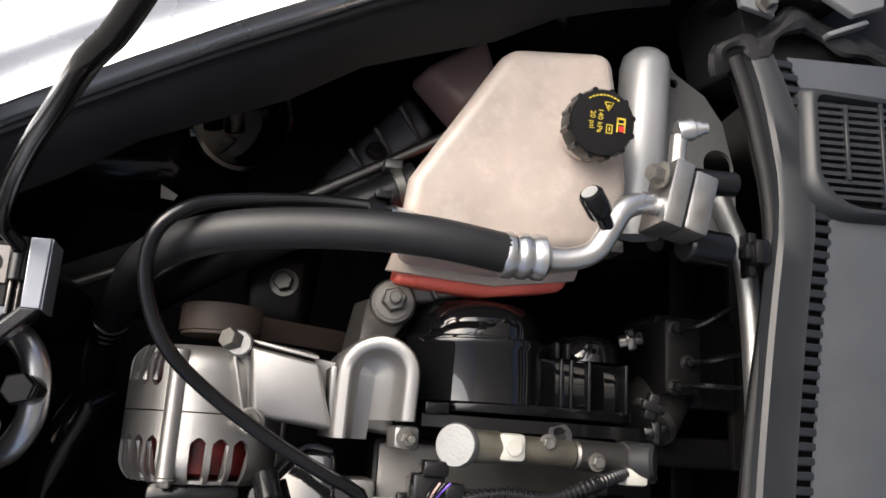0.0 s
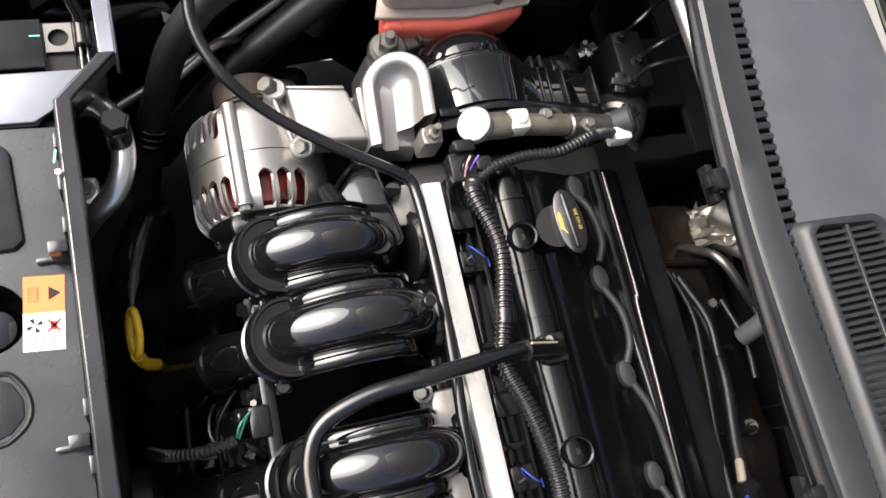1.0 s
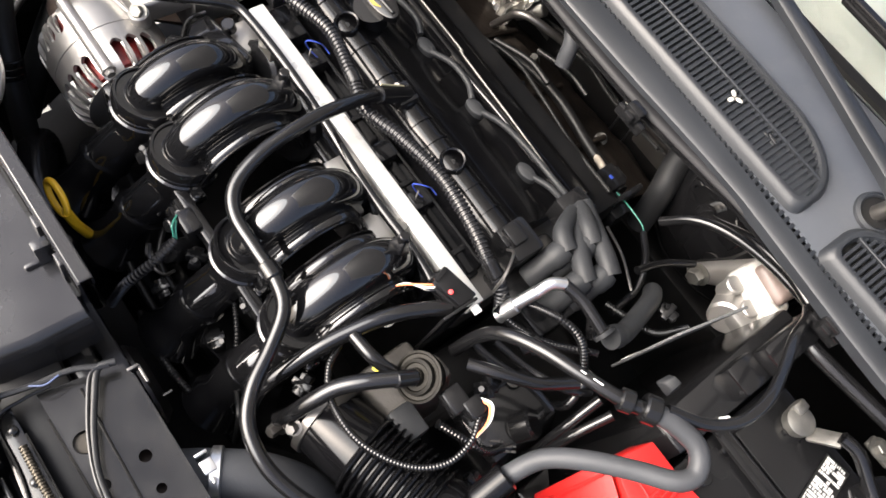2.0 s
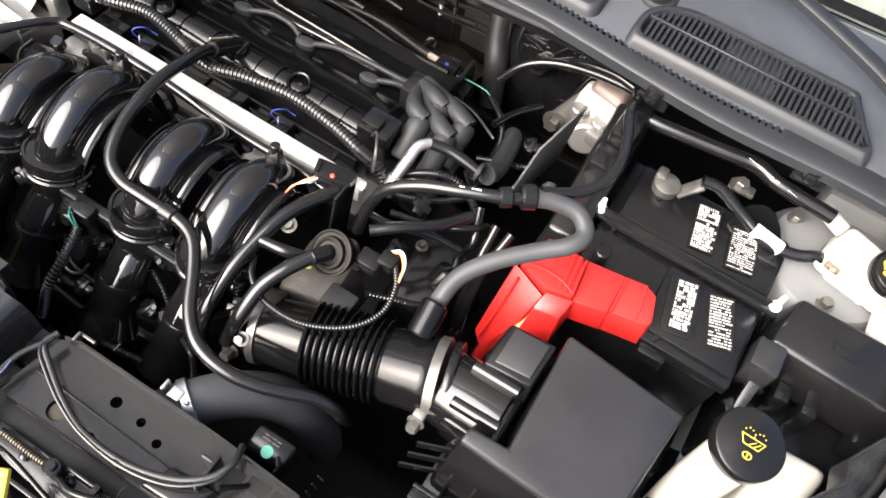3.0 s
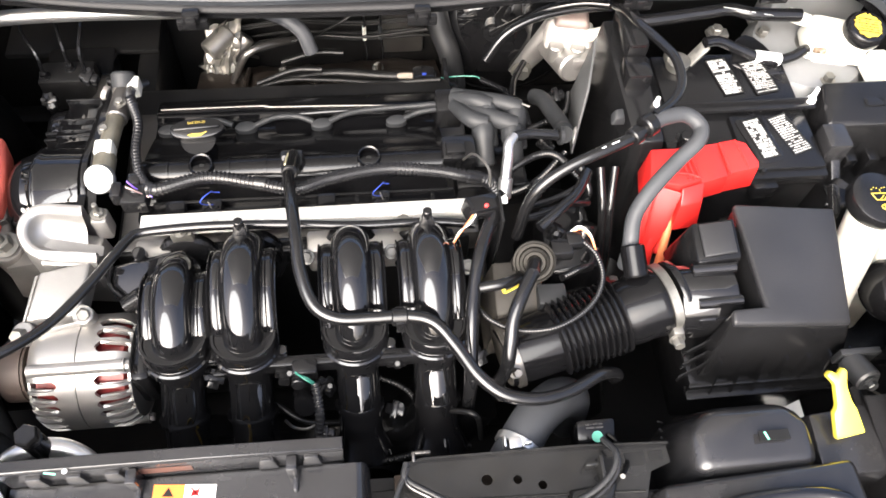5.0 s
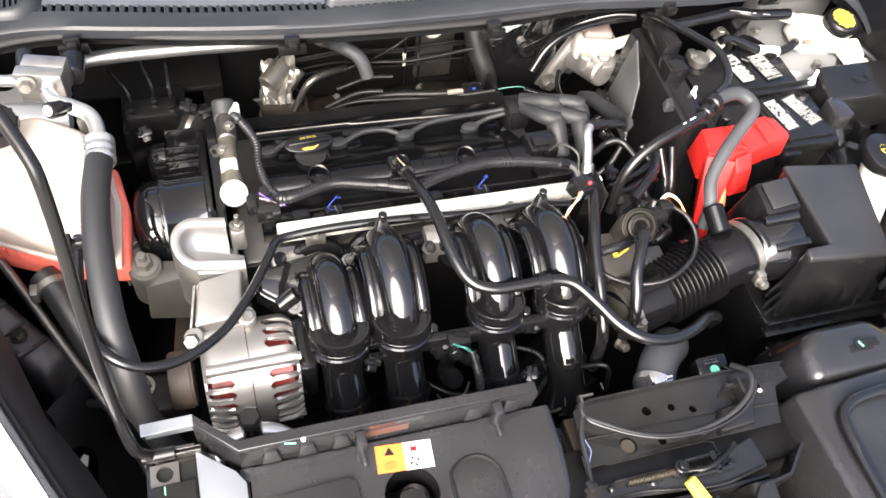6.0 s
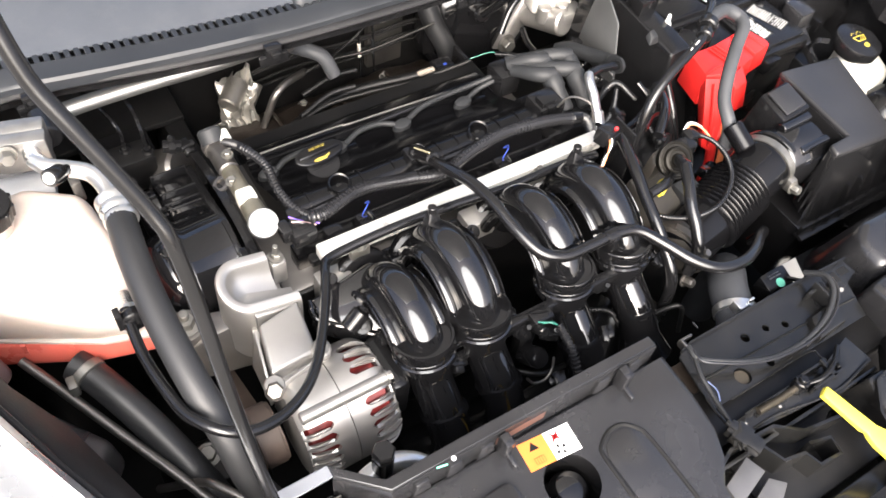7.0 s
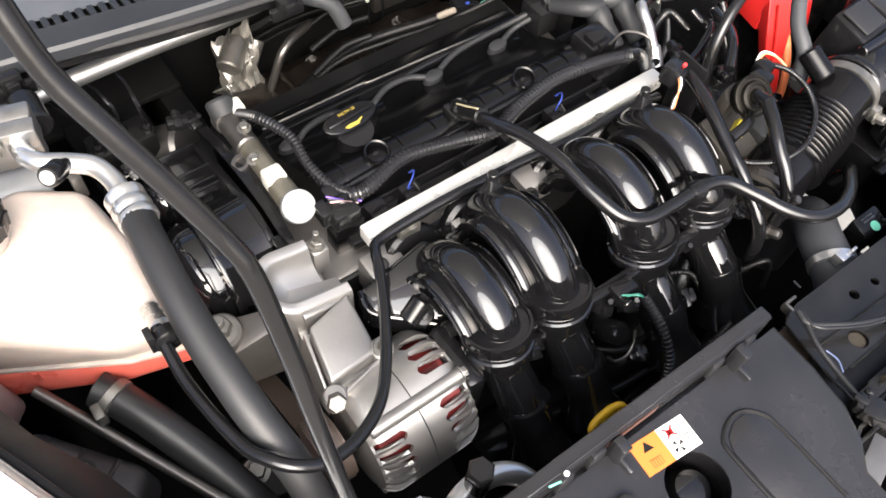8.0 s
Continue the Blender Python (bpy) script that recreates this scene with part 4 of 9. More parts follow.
part("wire", tube([(0.012, -0.183, 0.790), (0.02, -0.188, 0.794), (0.028, -0.192, 0.786)], 0.0010, 14, 6), GREENW, sens, "green wire")
part("wire", tube([(0.008, -0.180, 0.792), (0.018, -0.190, 0.797), (0.028, -0.193, 0.786)], 0.0010, 14, 6), GREENW, sens, "green wire")
part("sleeve", corrugated([(0.027, -0.191, 0.788), (0.029, -0.203, 0.780), (0.030, -0.222, 0.768), (0.026, -0.245, 0.745), (0.018, -0.262, 0.70)], 0.0055, 0.0045, 0.0014), CONDUIT, sens, "corrugated sleeve")

# main wiring loom over the valve cover front
loom = thing("wiring_loom", (0.02, 0.04, 0.80), "black corrugated wiring loom along the fuel rail", "wiring loom")
part("conduit", corrugated([(-0.150, 0.040, 0.818), (-0.135, 0.035, 0.822), (-0.085, 0.046, 0.824), (-0.03, 0.036, 0.822), (0.012, 0.026, 0.822), (0.055, 0.037, 0.824), (0.112, 0.046, 0.824), (0.168, 0.041, 0.822), (0.205, 0.034, 0.818), (0.232, 0.034, 0.805), (0.248, 0.03, 0.78)], 0.0078, 0.0046, 0.0015, 16), CONDUIT, loom)
part("branch", corrugated([(-0.148, 0.042, 0.816), (-0.160, 0.06, 0.818), (-0.166, 0.09, 0.822), (-0.165, 0.125, 0.828), (-0.178, 0.165, 0.825), (-0.186, 0.205, 0.80), (-0.182, 0.24, 0.77)], 0.0056, 0.0042, 0.0012, 12), CONDUIT, loom)
for p, q, r in (((-0.033, 0.037, 0.8225), (-0.018, 0.034, 0.822), 0.0078), ((0.205, 0.034, 0.818), (0.222, 0.034, 0.812), 0.0085), ((-0.172, 0.15, 0.827), (-0.178, 0.166, 0.825), 0.0062)):
    part("tape", rod(p, q, r), SATIN, loom)
part("plug", join(box(-0.178, -0.150, 0.020, 0.045, 0.798, 0.820, 0.003), box(-0.188, -0.176, 0.026, 0.046, 0.806, 0.826, 0.003), box(-0.172, -0.158, 0.044, 0.06, 0.804, 0.822, 0.003)), SATIN, loom)
for k in range(4):
    part("loose_wire", tube([(-0.150 + 0.002 * k, 0.030, 0.815), (-0.162, 0.030 + 0.003 * k, 0.826 - 0.002 * k), (-0.172, 0.036 + 0.004 * k, 0.822)], 0.0009, 12, 6), (RUBBER, mat("pale pink wire", (0.5, 0.32, 0.30), 0.5, bump=0), RUBBER, PURPLE)[k], loom, "thin coloured wire")
part("arch_wire", tube([(0.205, 0.06, 0.815), (0.215, 0.052, 0.835), (0.228, 0.03, 0.838), (0.232, 0.02, 0.815)], 0.0015, 18, 6), STEEL, loom, "thin grey wire")

# breather hose from the valve cover to the intake duct
pcv = thing("breather_hose", (0.10, -0.10, 0.75), "glossy black breather hose from valve cover to intake duct", "breather hose")
part("hose", tube([(0.008, 0.070, 0.812), (0.006, 0.035, 0.834), (0.012, -0.02, 0.856), (0.016, -0.06, 0.862), (0.020, -0.100, 0.856), (0.032, -0.133, 0.846), (0.055, -0.147, 0.841), (0.09, -0.149, 0.841), (0.125, -0.150, 0.842), (0.150, -0.158, 0.840), (0.170, -0.182, 0.832), (0.190, -0.212, 0.824), (0.215, -0.231, 0.818), (0.250, -0.235, 0.812), (0.285, -0.225, 0.803), (0.318, -0.207, 0.790), (0.338, -0.200, 0.776), (0.347, -0.198, 0.762), (0.350, -0.190, 0.735)], 0.0068, 120, 14), RUBBER, pcv)
part("elbow", join(rod((0.008, 0.083, 0.806), (0.007, 0.04, 0.832), 0.0095), box(-0.006, 0.020, 0.066, 0.090, 0.800, 0.812, 0.003), rod((0.0, 0.078, 0.81), (0.0, 0.072, 0.818), 0.004)), SATIN, pcv)
part("stripe", tube([(0.004, 0.078, 0.8185), (0.003, 0.045, 0.842)], 0.0010, 8, 6), mat("faded print", (0.42, 0.38, 0.24), 0.5, bump=0), pcv, "pale printed stripe")
part("clip", join(rod((0.108, -0.1495, 0.8415), (0.124, -0.150, 0.842), 0.0092), box(0.112, 0.120, -0.16, -0.14, 0.826, 0.846, 0.001)), SATIN, pcv)

# connector block at the rail's end
con = thing("connector_block", (0.215, -0.03, 0.82), "black wiring connector with orange wires and a red pin", "connector")
part("housing", turned(join(box(-0.024, 0.024, -0.013, 0.013, -0.010, 0.010, 0.002), box(-0.018, 0.018, -0.017, -0.012, -0.006, 0.006, 0.001), box(-0.026, -0.020, -0.010, 0.010, -0.013, 0.013, 0.001)), Matrix.Translation((0.214, -0.024, 0.842)) @ pose(0, 0, 0, 0, 12, 18) @ Matrix.Scale(0.78, 4)), SATIN, con)
part("red_pin", lathe([(0.0022, 0), (0.0022, 0.003), (0, 0.0035)], (0.217, -0.030, 0.851), (0, -0.4, 1)), INKRED, con, "red locking pin")
part("white_lock", turned(box(-0.004, 0.004, -0.004, 0.004, -0.002, 0.002, 0.001), Matrix.Translation((0.240, -0.014, 0.836))), INKWHITE, con, "white lock tab")
for k in range(3):
    part("wire", tube([(0.205 + 0.003 * k, -0.034, 0.848), (0.196 + 0.003 * k, -0.046, 0.846), (0.186, -0.055 + 0.002 * k, 0.836), (0.178, -0.06, 0.82)], 0.0009, 14, 6), (ORANGEW, INKWHITE, RUBBER)[k], con, "orange wire")
part("plate", softened(hexa([(0.226, -0.060, 0.745), (0.229, -0.060, 0.745), (0.229, -0.02, 0.745), (0.226, -0.02, 0.745)], [(0.232, -0.050, 0.850), (0.235, -0.050, 0.850), (0.235, -0.012, 0.850), (0.232, -0.012, 0.850)], 0.0), 0.0008), SATIN, con)
# ---- battery side ----
bat = thing("battery", (0.55, 0.14, 0.60), "black car battery with white printed labels under a hold-down bar", "battery")
part("case", box(0.462, 0.645, 0.025, 0.220, 0.62, 0.790, 0.005), BATT, bat)
part("lid", join(box(0.458, 0.649, 0.021, 0.224, 0.782, 0.800, 0.004), box(0.545, 0.645, 0.030, 0.115, 0.798, 0.8065, 0.003), box(0.470, 0.645, 0.140, 0.221, 0.798, 0.8045, 0.003)), BATT, bat)
part("rear_tab", plate([(0.574, 0.200), (0.580, 0.224), (0.590, 0.243), (0.600, 0.251), (0.610, 0.254), (0.621, 0.248), (0.631, 0.233), (0.639, 0.212), (0.645, 0.180), (0.600, 0.180)], 0.740, 0.8062, 0.004, 3), BATT, bat, "rounded black rear tab")
part("front_step", box(0.555, 0.585, 0.012, 0.030, 0.77, 0.792, 0.003), BATT, bat)


def label(name, parent, x0, x1, y0, y1, z, tint, seed, ink, rows=9, tilt=0, fill=0.5):
    w, h = x1 - x0, y1 - y0
    m = Matrix.Translation(((x0 + x1) / 2, (y0 + y1) / 2, z)) @ Matrix.Rotation(radians(tilt), 4, "Z")
    lab = part(name, turned(box(-w / 2, w / 2, -h / 2, h / 2, 0, 0.0005, 0.0), m), tint, parent, "printed battery label")
    part("print", bars(-w / 2 + 0.002, w / 2 - 0.002, -h / 2 + 0.002, h / 2 - 0.002, rows, m @ Matrix.Translation((0, 0, 0.0005)), fill, seed), ink, lab, "unreadable print")
    return lab


LABELGREY = mat("greyed white ink", (0.42, 0.42, 0.41), 0.5, var=0.25, scale=60, bump=0)
pad = [(-0.018, -0.030), (-0.012, -0.036), (0.012, -0.036), (0.018, -0.030), (0.018, 0.032), (0.012, 0.038), (-0.012, 0.038), (-0.018, 0.032)]
part("label_pad", turned(plate(pad, 0.0, 0.0022, 0.001), Matrix.Translation((0.573, 0.0745, 0.8062)) @ Matrix.Rotation(radians(11), 4, "Z")), SATIN, bat, "raised black label pad")
label("label", bat, 0.562, 0.586, 0.044, 0.106, 0.8085, INKGAPBLACK, 3, LABELGREY, 13, 11, 0.86)
label("label", bat, 0.600, 0.628, 0.050, 0.112, 0.8066, INKGAPBLACK, 4, LABELGREY, 17, 18, 0.55)
label("label", bat, 0.545, 0.573, 0.148, 0.210, 0.8062, INKGAPBLACK, 5, LABELGREY, 14, 10, 0.86)
label("label", bat, 0.588, 0.620, 0.148, 0.204, 0.8064, INKGAPBLACK, 6, LABELGREY, 18, 10, 0.55)
for x, y in ((0.50, 0.185), (0.565, 0.028), (0.475, 0.118)):
    part("vent_plug", lathe([(0.003, -0.006), (0.003, 0.003), (0.0015, 0.0035)], (x, y, 0.804), (0, 0, 1), 12), SATIN, bat)
hold = thing("battery_clamp", (0.55, 0.13, 0.80), "black steel battery hold-down bar with a pale stud", "battery clamp")
part("bar", join(box(0.448, 0.660, 0.118, 0.134, 0.806, 0.812, 0.002), box(0.448, 0.660, 0.126, 0.129, 0.81, 0.818, 0.001)), SATIN, hold)
part("stud", lathe([(0.0065, 0), (0.006, 0.004), (0.0035, 0.008), (0.0025, 0.022), (0.0, 0.024)], (0.655, 0.128, 0.812), (0, 0, 1), 14), INKWHITE, hold, "pale stud")
part("stud", lathe([(0.0065, 0), (0.006, 0.004), (0.0035, 0.008), (0.0025, 0.018), (0.0, 0.02)], (0.452, 0.128, 0.812), (0, 0, 1), 14), INKWHITE, hold, "pale stud")

redc = thing("battery_terminal_cover", (0.50, 0.04, 0.74), "bright red plastic terminal cover on the battery", "terminal cover")
def lidbox(name, poly, z0, z1, grow=0.0025, tilt=0.0):
    cx_, cy_ = sum(p[0] for p in poly) / len(poly), sum(p[1] for p in poly) / len(poly)
    wide = [(x + math.copysign(grow, x - cx_), y + math.copysign(grow, y - cy_), z0) for x, y in poly]
    part(name, hexa(wide, [(x, y, z1 + tilt * (y - cy_)) for x, y in poly], 0.0020, 2), RED, redc, sharp=25)


lidbox("corner_box", [(0.5115, 0.0150), (0.5500, 0.0225), (0.5525, 0.0300), (0.5450, 0.0590), (0.5310, 0.0650), (0.5115, 0.0615)], 0.786, 0.8225)
lidbox("main_lid", [(0.4760, 0.0045), (0.5110, 0.0135), (0.5110, 0.0620), (0.4700, 0.0560)], 0.788, 0.8215)
part("step_edge", tube([(0.5135, 0.0145, 0.8222), (0.5125, 0.036, 0.8232), (0.5120, 0.060, 0.8225)], 0.0016, 12, 8), RED, redc)
part("fold", tube([(0.5375, 0.0205, 0.8222), (0.5355, 0.040, 0.8232), (0.5320, 0.0635, 0.8225)], 0.0013, 12, 8), RED, redc)
lidbox("left_lid", [(0.4490, -0.0010), (0.4745, 0.0050), (0.4690, 0.0400), (0.4650, 0.0530), (0.4250, 0.0530), (0.4150, 0.0095)], 0.778, 0.8265, 0.003)
for k in range(3):
    part("ridge", tube([(0.4685 - 0.0065 * k, 0.050, 0.8275), (0.4705 - 0.0060 * k, 0.028, 0.8280), (0.4735 - 0.0070 * k, 0.006, 0.8270)], 0.0016, 12, 8), RED, redc)
part("cross_rib", tube([(0.417, 0.012, 0.8272), (0.440, 0.016, 0.8282), (0.460, 0.014, 0.8280), (0.474, 0.008, 0.8270)], 0.0014, 16, 8), RED, redc)
part("lug", hexa([(0.444, -0.030, 0.776), (0.476, -0.026, 0.776), (0.481, 0.006, 0.786), (0.448, -0.002, 0.786)], [(0.447, -0.020, 0.812), (0.474, -0.015, 0.812), (0.478, 0.004, 0.8245), (0.450, -0.003, 0.8245)], 0.0018), RED, redc, sharp=25)
part("skirt", hexa([(0.416, 0.014, 0.795), (0.452, 0.000, 0.795), (0.444, -0.014, 0.765), (0.424, -0.036, 0.722), (0.411, -0.026, 0.730)], [(0.410, 0.006, 0.8265), (0.450, -0.008, 0.8215), (0.441, -0.024, 0.780), (0.419, -0.048, 0.728), (0.404, -0.036, 0.738)], 0.0015), RED, redc, sharp=25)
part("skirt_rib", tube([(0.420, -0.003, 0.8200), (0.417, -0.020, 0.785), (0.412, -0.040, 0.740)], 0.0016, 14, 8), RED, redc)
part("notch", hexa([(0.430, -0.036, 0.735), (0.440, -0.026, 0.755), (0.436, -0.020, 0.755), (0.426, -0.028, 0.735)], [(0.434, -0.042, 0.744), (0.443, -0.030, 0.764), (0.439, -0.024, 0.764), (0.429, -0.034, 0.744)], 0.001), RED, redc)
part("post", rod((0.478, 0.075, 0.80), (0.478, 0.075, 0.822), 0.008), SATIN, redc)
redcab = thing("positive_cable", (0.42, -0.05, 0.70), "thick red insulated battery cable", "cable")
part("cable", tube([(0.44, 0.0, 0.79), (0.425, -0.03, 0.75), (0.42, -0.05, 0.70), (0.415, -0.05, 0.62)], 0.007, 20, 10), RED, redcab)
part("cable", tube([(0.45, 0.0, 0.79), (0.44, -0.035, 0.755), (0.435, -0.055, 0.70), (0.43, -0.05, 0.62)], 0.005, 20, 10), ORANGEW, redcab, "orange cable")

neg = thing("negative_cable", (0.60, 0.21, 0.80), "black ground cable with a white tag clamped to the battery", "cable")
part("clamp", join(lathe([(0.014, 0), (0.015, 0.004), (0.015, 0.012), (0.010, 0.014)], (0.500, 0.200, 0.805), (0, 0, 1)), box(0.484, 0.496, 0.200, 0.216, 0.808, 0.822, 0.003), turned(box(-0.016, 0.016, -0.008, 0.008, -0.002, 0.002, 0.001), Matrix.Translation((0.524, 0.205, 0.822)) @ pose(0, 0, 0, 0, -50, 20))), ZINC, neg, "zinc terminal clamp")
part("cable", tube([(0.530, 0.208, 0.838), (0.550, 0.212, 0.836), (0.585, 0.207, 0.822), (0.623, 0.198, 0.812), (0.655, 0.203, 0.812), (0.675, 0.212, 0.815), (0.70, 0.225, 0.80)], 0.0068, 40, 12), RUBBER, neg)
part("terminal", join(box(0.690, 0.712, 0.216, 0.232, 0.800, 0.806, 0.002), hexbolt((0.702, 0.224, 0.806), (0, 0, 1), 0.006, 0.006)), mat("tarnished brass lug", (0.16, 0.12, 0.08), 0.5, 0.7), neg, "tarnished ring terminal")
part("tag", rod((0.602, 0.2025, 0.8165), (0.638, 0.1995, 0.8115), 0.0082), INKWHITE, neg, "white paper tag")
part("eyelet", join(hexbolt((0.572, 0.262, 0.802), (0, 0, 1), 0.008, 0.008), box(0.560, 0.590, 0.255, 0.27, 0.796, 0.802, 0.002)), ZINC, neg, "zinc eyelet bolt")

shield = thing("battery_box_wall", (0.44, 0.15, 0.56), "black moulded plastic side wall of the battery box", "battery box")
part("wall", hexa([(0.385, 0.03, 0.56), (0.455, -0.02, 0.56), (0.455, 0.27, 0.56), (0.39, 0.27, 0.56)], [(0.415, 0.075, 0.812), (0.452, 0.075, 0.815), (0.452, 0.262, 0.832), (0.408, 0.262, 0.832)], 0.005), SATIN, shield)
part("step", join(box(0.416, 0.448, 0.15, 0.185, 0.815, 0.845, 0.004), box(0.420, 0.448, 0.185, 0.262, 0.83, 0.862, 0.006)), SATIN, shield)
part("sticker_plate", hexa([(0.352, 0.105, 0.755), (0.355, 0.105, 0.755), (0.374, 0.215, 0.735), (0.371, 0.215, 0.735)], [(0.364, 0.140, 0.835), (0.367, 0.140, 0.835), (0.385, 0.205, 0.858), (0.382, 0.205, 0.858)], 0.001), mat("dull grey plate", (0.075, 0.077, 0.078), 0.45, 0.2, bump=0.1), shield, "dull grey plate with a data label")
part("data_label", hexa([(0.3535, 0.112, 0.768), (0.3540, 0.112, 0.768), (0.3600, 0.140, 0.766), (0.3595, 0.140, 0.766)], [(0.3565, 0.120, 0.785), (0.3570, 0.120, 0.785), (0.3625, 0.143, 0.784), (0.3620, 0.143, 0.784)], 0), INKWHITE, shield, "small white data label")
part("pale_tab", hexa([(0.386, 0.094, 0.822), (0.404, 0.094, 0.822), (0.404, 0.110, 0.828), (0.388, 0.108, 0.828)], [(0.391, 0.096, 0.832), (0.402, 0.097, 0.834), (0.401, 0.108, 0.838), (0.392, 0.106, 0.838)], 0.002), GREYRUBBER, shield, "grey moulded tab")
part("tray", box(0.40, 0.66, -0.01, 0.28, 0.57, 0.62, 0.006), SATIN, shield)

fb = thing("fuse_box", (0.73, 0.11, 0.66), "black plastic fuse box with a clip-on lid", "fuse box")
part("base", box(0.662, 0.815, 0.088, 0.160, 0.66, 0.765, 0.006), SATIN, fb)
part("lid", hexa([(0.655, 0.078, 0.755), (0.820, 0.068, 0.755), (0.824, 0.158, 0.755), (0.668, 0.158, 0.755)], [(0.664, 0.088, 0.814), (0.808, 0.080, 0.814), (0.812, 0.150, 0.822), (0.675, 0.150, 0.822)], 0.006, 3), SATIN, fb)
part("clip", box(0.652, 0.682, 0.050, 0.086, 0.775, 0.818, 0.003), DULL, fb)
part("clip_arm", hexa([(0.664, -0.008, 0.745), (0.674, -0.008, 0.745), (0.678, 0.05, 0.77), (0.666, 0.05, 0.77)], [(0.664, -0.006, 0.755), (0.674, -0.006, 0.755), (0.678, 0.052, 0.79), (0.666, 0.052, 0.79)], 0.001), DULL, fb)
for x in (0.705, 0.735, 0.79):
    part("latch", box(x - 0.008, x + 0.008, 0.058, 0.078, 0.725, 0.775, 0.002), SATIN, fb)
part("ledge", hexa([(0.66, 0.00, 0.66), (0.81, 0.00, 0.66), (0.815, 0.09, 0.66), (0.66, 0.09, 0.66)], [(0.675, 0.02, 0.735), (0.80, 0.01, 0.735), (0.81, 0.088, 0.735), (0.68, 0.088, 0.735)], 0.006), SATIN, fb)
part("logo_relief", box(0.72, 0.745, 0.110, 0.122, 0.8165, 0.8195, 0.0005), SATIN, fb)

br = thing("fluid_reservoir", (0.72, 0.22, 0.78), "white plastic fluid reservoir with yellow topped black cap", "reservoir")
part("tank", join(hexa([(0.672, 0.205, 0.800), (0.755, 0.185, 0.800), (0.772, 0.240, 0.800), (0.682, 0.262, 0.800)], [(0.680, 0.212, 0.840), (0.748, 0.196, 0.838), (0.762, 0.236, 0.838), (0.690, 0.256, 0.842)], 0.010, 3), rod((0.684, 0.246, 0.832), (0.655, 0.256, 0.838), 0.009), rod((0.742, 0.213, 0.825), (0.740, 0.214, 0.843), 0.024, 24), hexa([(0.75, 0.165, 0.795), (0.785, 0.165, 0.795), (0.785, 0.20, 0.795), (0.75, 0.20, 0.795)], [(0.755, 0.17, 0.815), (0.78, 0.17, 0.815), (0.78, 0.20, 0.825), (0.755, 0.20, 0.825)], 0.005), rod((0.776, 0.168, 0.802), (0.779, 0.160, 0.800), 0.010)), WHITEPL, br)
part("foot", hexa([(0.69, 0.20, 0.762), (0.74, 0.19, 0.762), (0.75, 0.24, 0.762), (0.70, 0.25, 0.762)], [(0.69, 0.21, 0.805), (0.74, 0.20, 0.805), (0.75, 0.235, 0.805), (0.70, 0.245, 0.805)], 0.006), WHITEPL, br)
part("cap", lathe([(0.0255, 0), (0.0265, 0.003), (0.0265, 0.012), (0.0235, 0.016), (0.0, 0.0165)], (0.742, 0.214, 0.838), (0.05, -0.16, 1), 36), SATIN, br)
cmx = flat(Vector((0.742, 0.214, 0.838)) + Vector((0.05, -0.16, 1)).normalized() * 0.0166, (1, -0.2, 0), (0.05, -0.16, 1))
rnd = random.Random(8)
blob = [(0.019 * (0.85 + 0.2 * rnd.random()) * math.cos(a), 0.019 * (0.85 + 0.2 * rnd.random()) * math.sin(a)) for a in [2 * math.pi * i / 40 for i in range(40)]]
part("warning_print", turned(plate(blob, 0, 0.0008, 0), cmx), INKYEL, br, "yellow warning print")
part("warning_text", bars(-0.014, 0.014, -0.012, 0.012, 6, cmx @ Matrix.Translation((0, 0, 0.0008)), 0.5, 4), INKGAPBLACK, br, "unreadable print")
part("hose", tube([(0.665, 0.243, 0.846), (0.601, 0.244, 0.850), (0.572, 0.254, 0.850), (0.528, 0.249, 0.849), (0.456, 0.240, 0.848), (0.43, 0.245, 0.845)], 0.0085, 40, 12), RUBBER, br, "black rubber hose with pale print")
part("hose_print", bars(-0.032, 0.032, -0.0009, 0.0009, 1, flat((0.590, 0.2415, 0.8571), (-1, 0.28, 0), (-0.1, -0.45, 1)), 0.5, 2), LABELGREY, br, "pale print on the hose")
part("brown_clip", join(box(0.683, 0.699, 0.201, 0.213, 0.815, 0.824, 0.002), rod((0.688, 0.199, 0.822), (0.694, 0.199, 0.826), 0.003, 8)), mat("stained brown clip", (0.16, 0.115, 0.08), 0.5, var=0.4, scale=80), br, "brown stained clip")
part("mould_rib", tube([(0.672, 0.200, 0.820), (0.700, 0.192, 0.822), (0.735, 0.187, 0.822), (0.762, 0.190, 0.820)], 0.002, 20, 8), WHITEPL, br)
single("overflow_hose", tube([(0.775, 0.20, 0.815), (0.79, 0.17, 0.81), (0.80, 0.13, 0.805), (0.806, 0.09, 0.80)], 0.006, 24, 10), RUBBER, "black hose beside the fluid reservoir", "hose")

wn_ = thing("washer_filler", (0.66, -0.07, 0.60), "ivory washer filler neck with a black cap bearing a windscreen symbol", "washer filler")
axis = Vector((0.07, -0.10, 1.0)).normalized()
capc = Vector((0.678, -0.030, 0.812))
part("neck", tube([(0.648, -0.135, 0.58), (0.650, -0.120, 0.66), (0.660, -0.075, 0.745), (0.674, -0.040, 0.798), (0.677, -0.032, 0.812)], lambda s: 0.0205 + 0.003 * math.sin(s * 9) * (1 - s) + 0.004 * s, 30, 22), WHITEPL, wn_, sharp=70)
part("cap", lathe([(0.0325, -0.006), (0.0345, -0.002), (0.0345, 0.010), (0.0335, 0.013), (0.031, 0.0145), (0.0, 0.0145)], capc, axis, 44), BATT, wn_)
wm = flat(capc + axis * 0.0146, (1, 0.0, 0), axis)
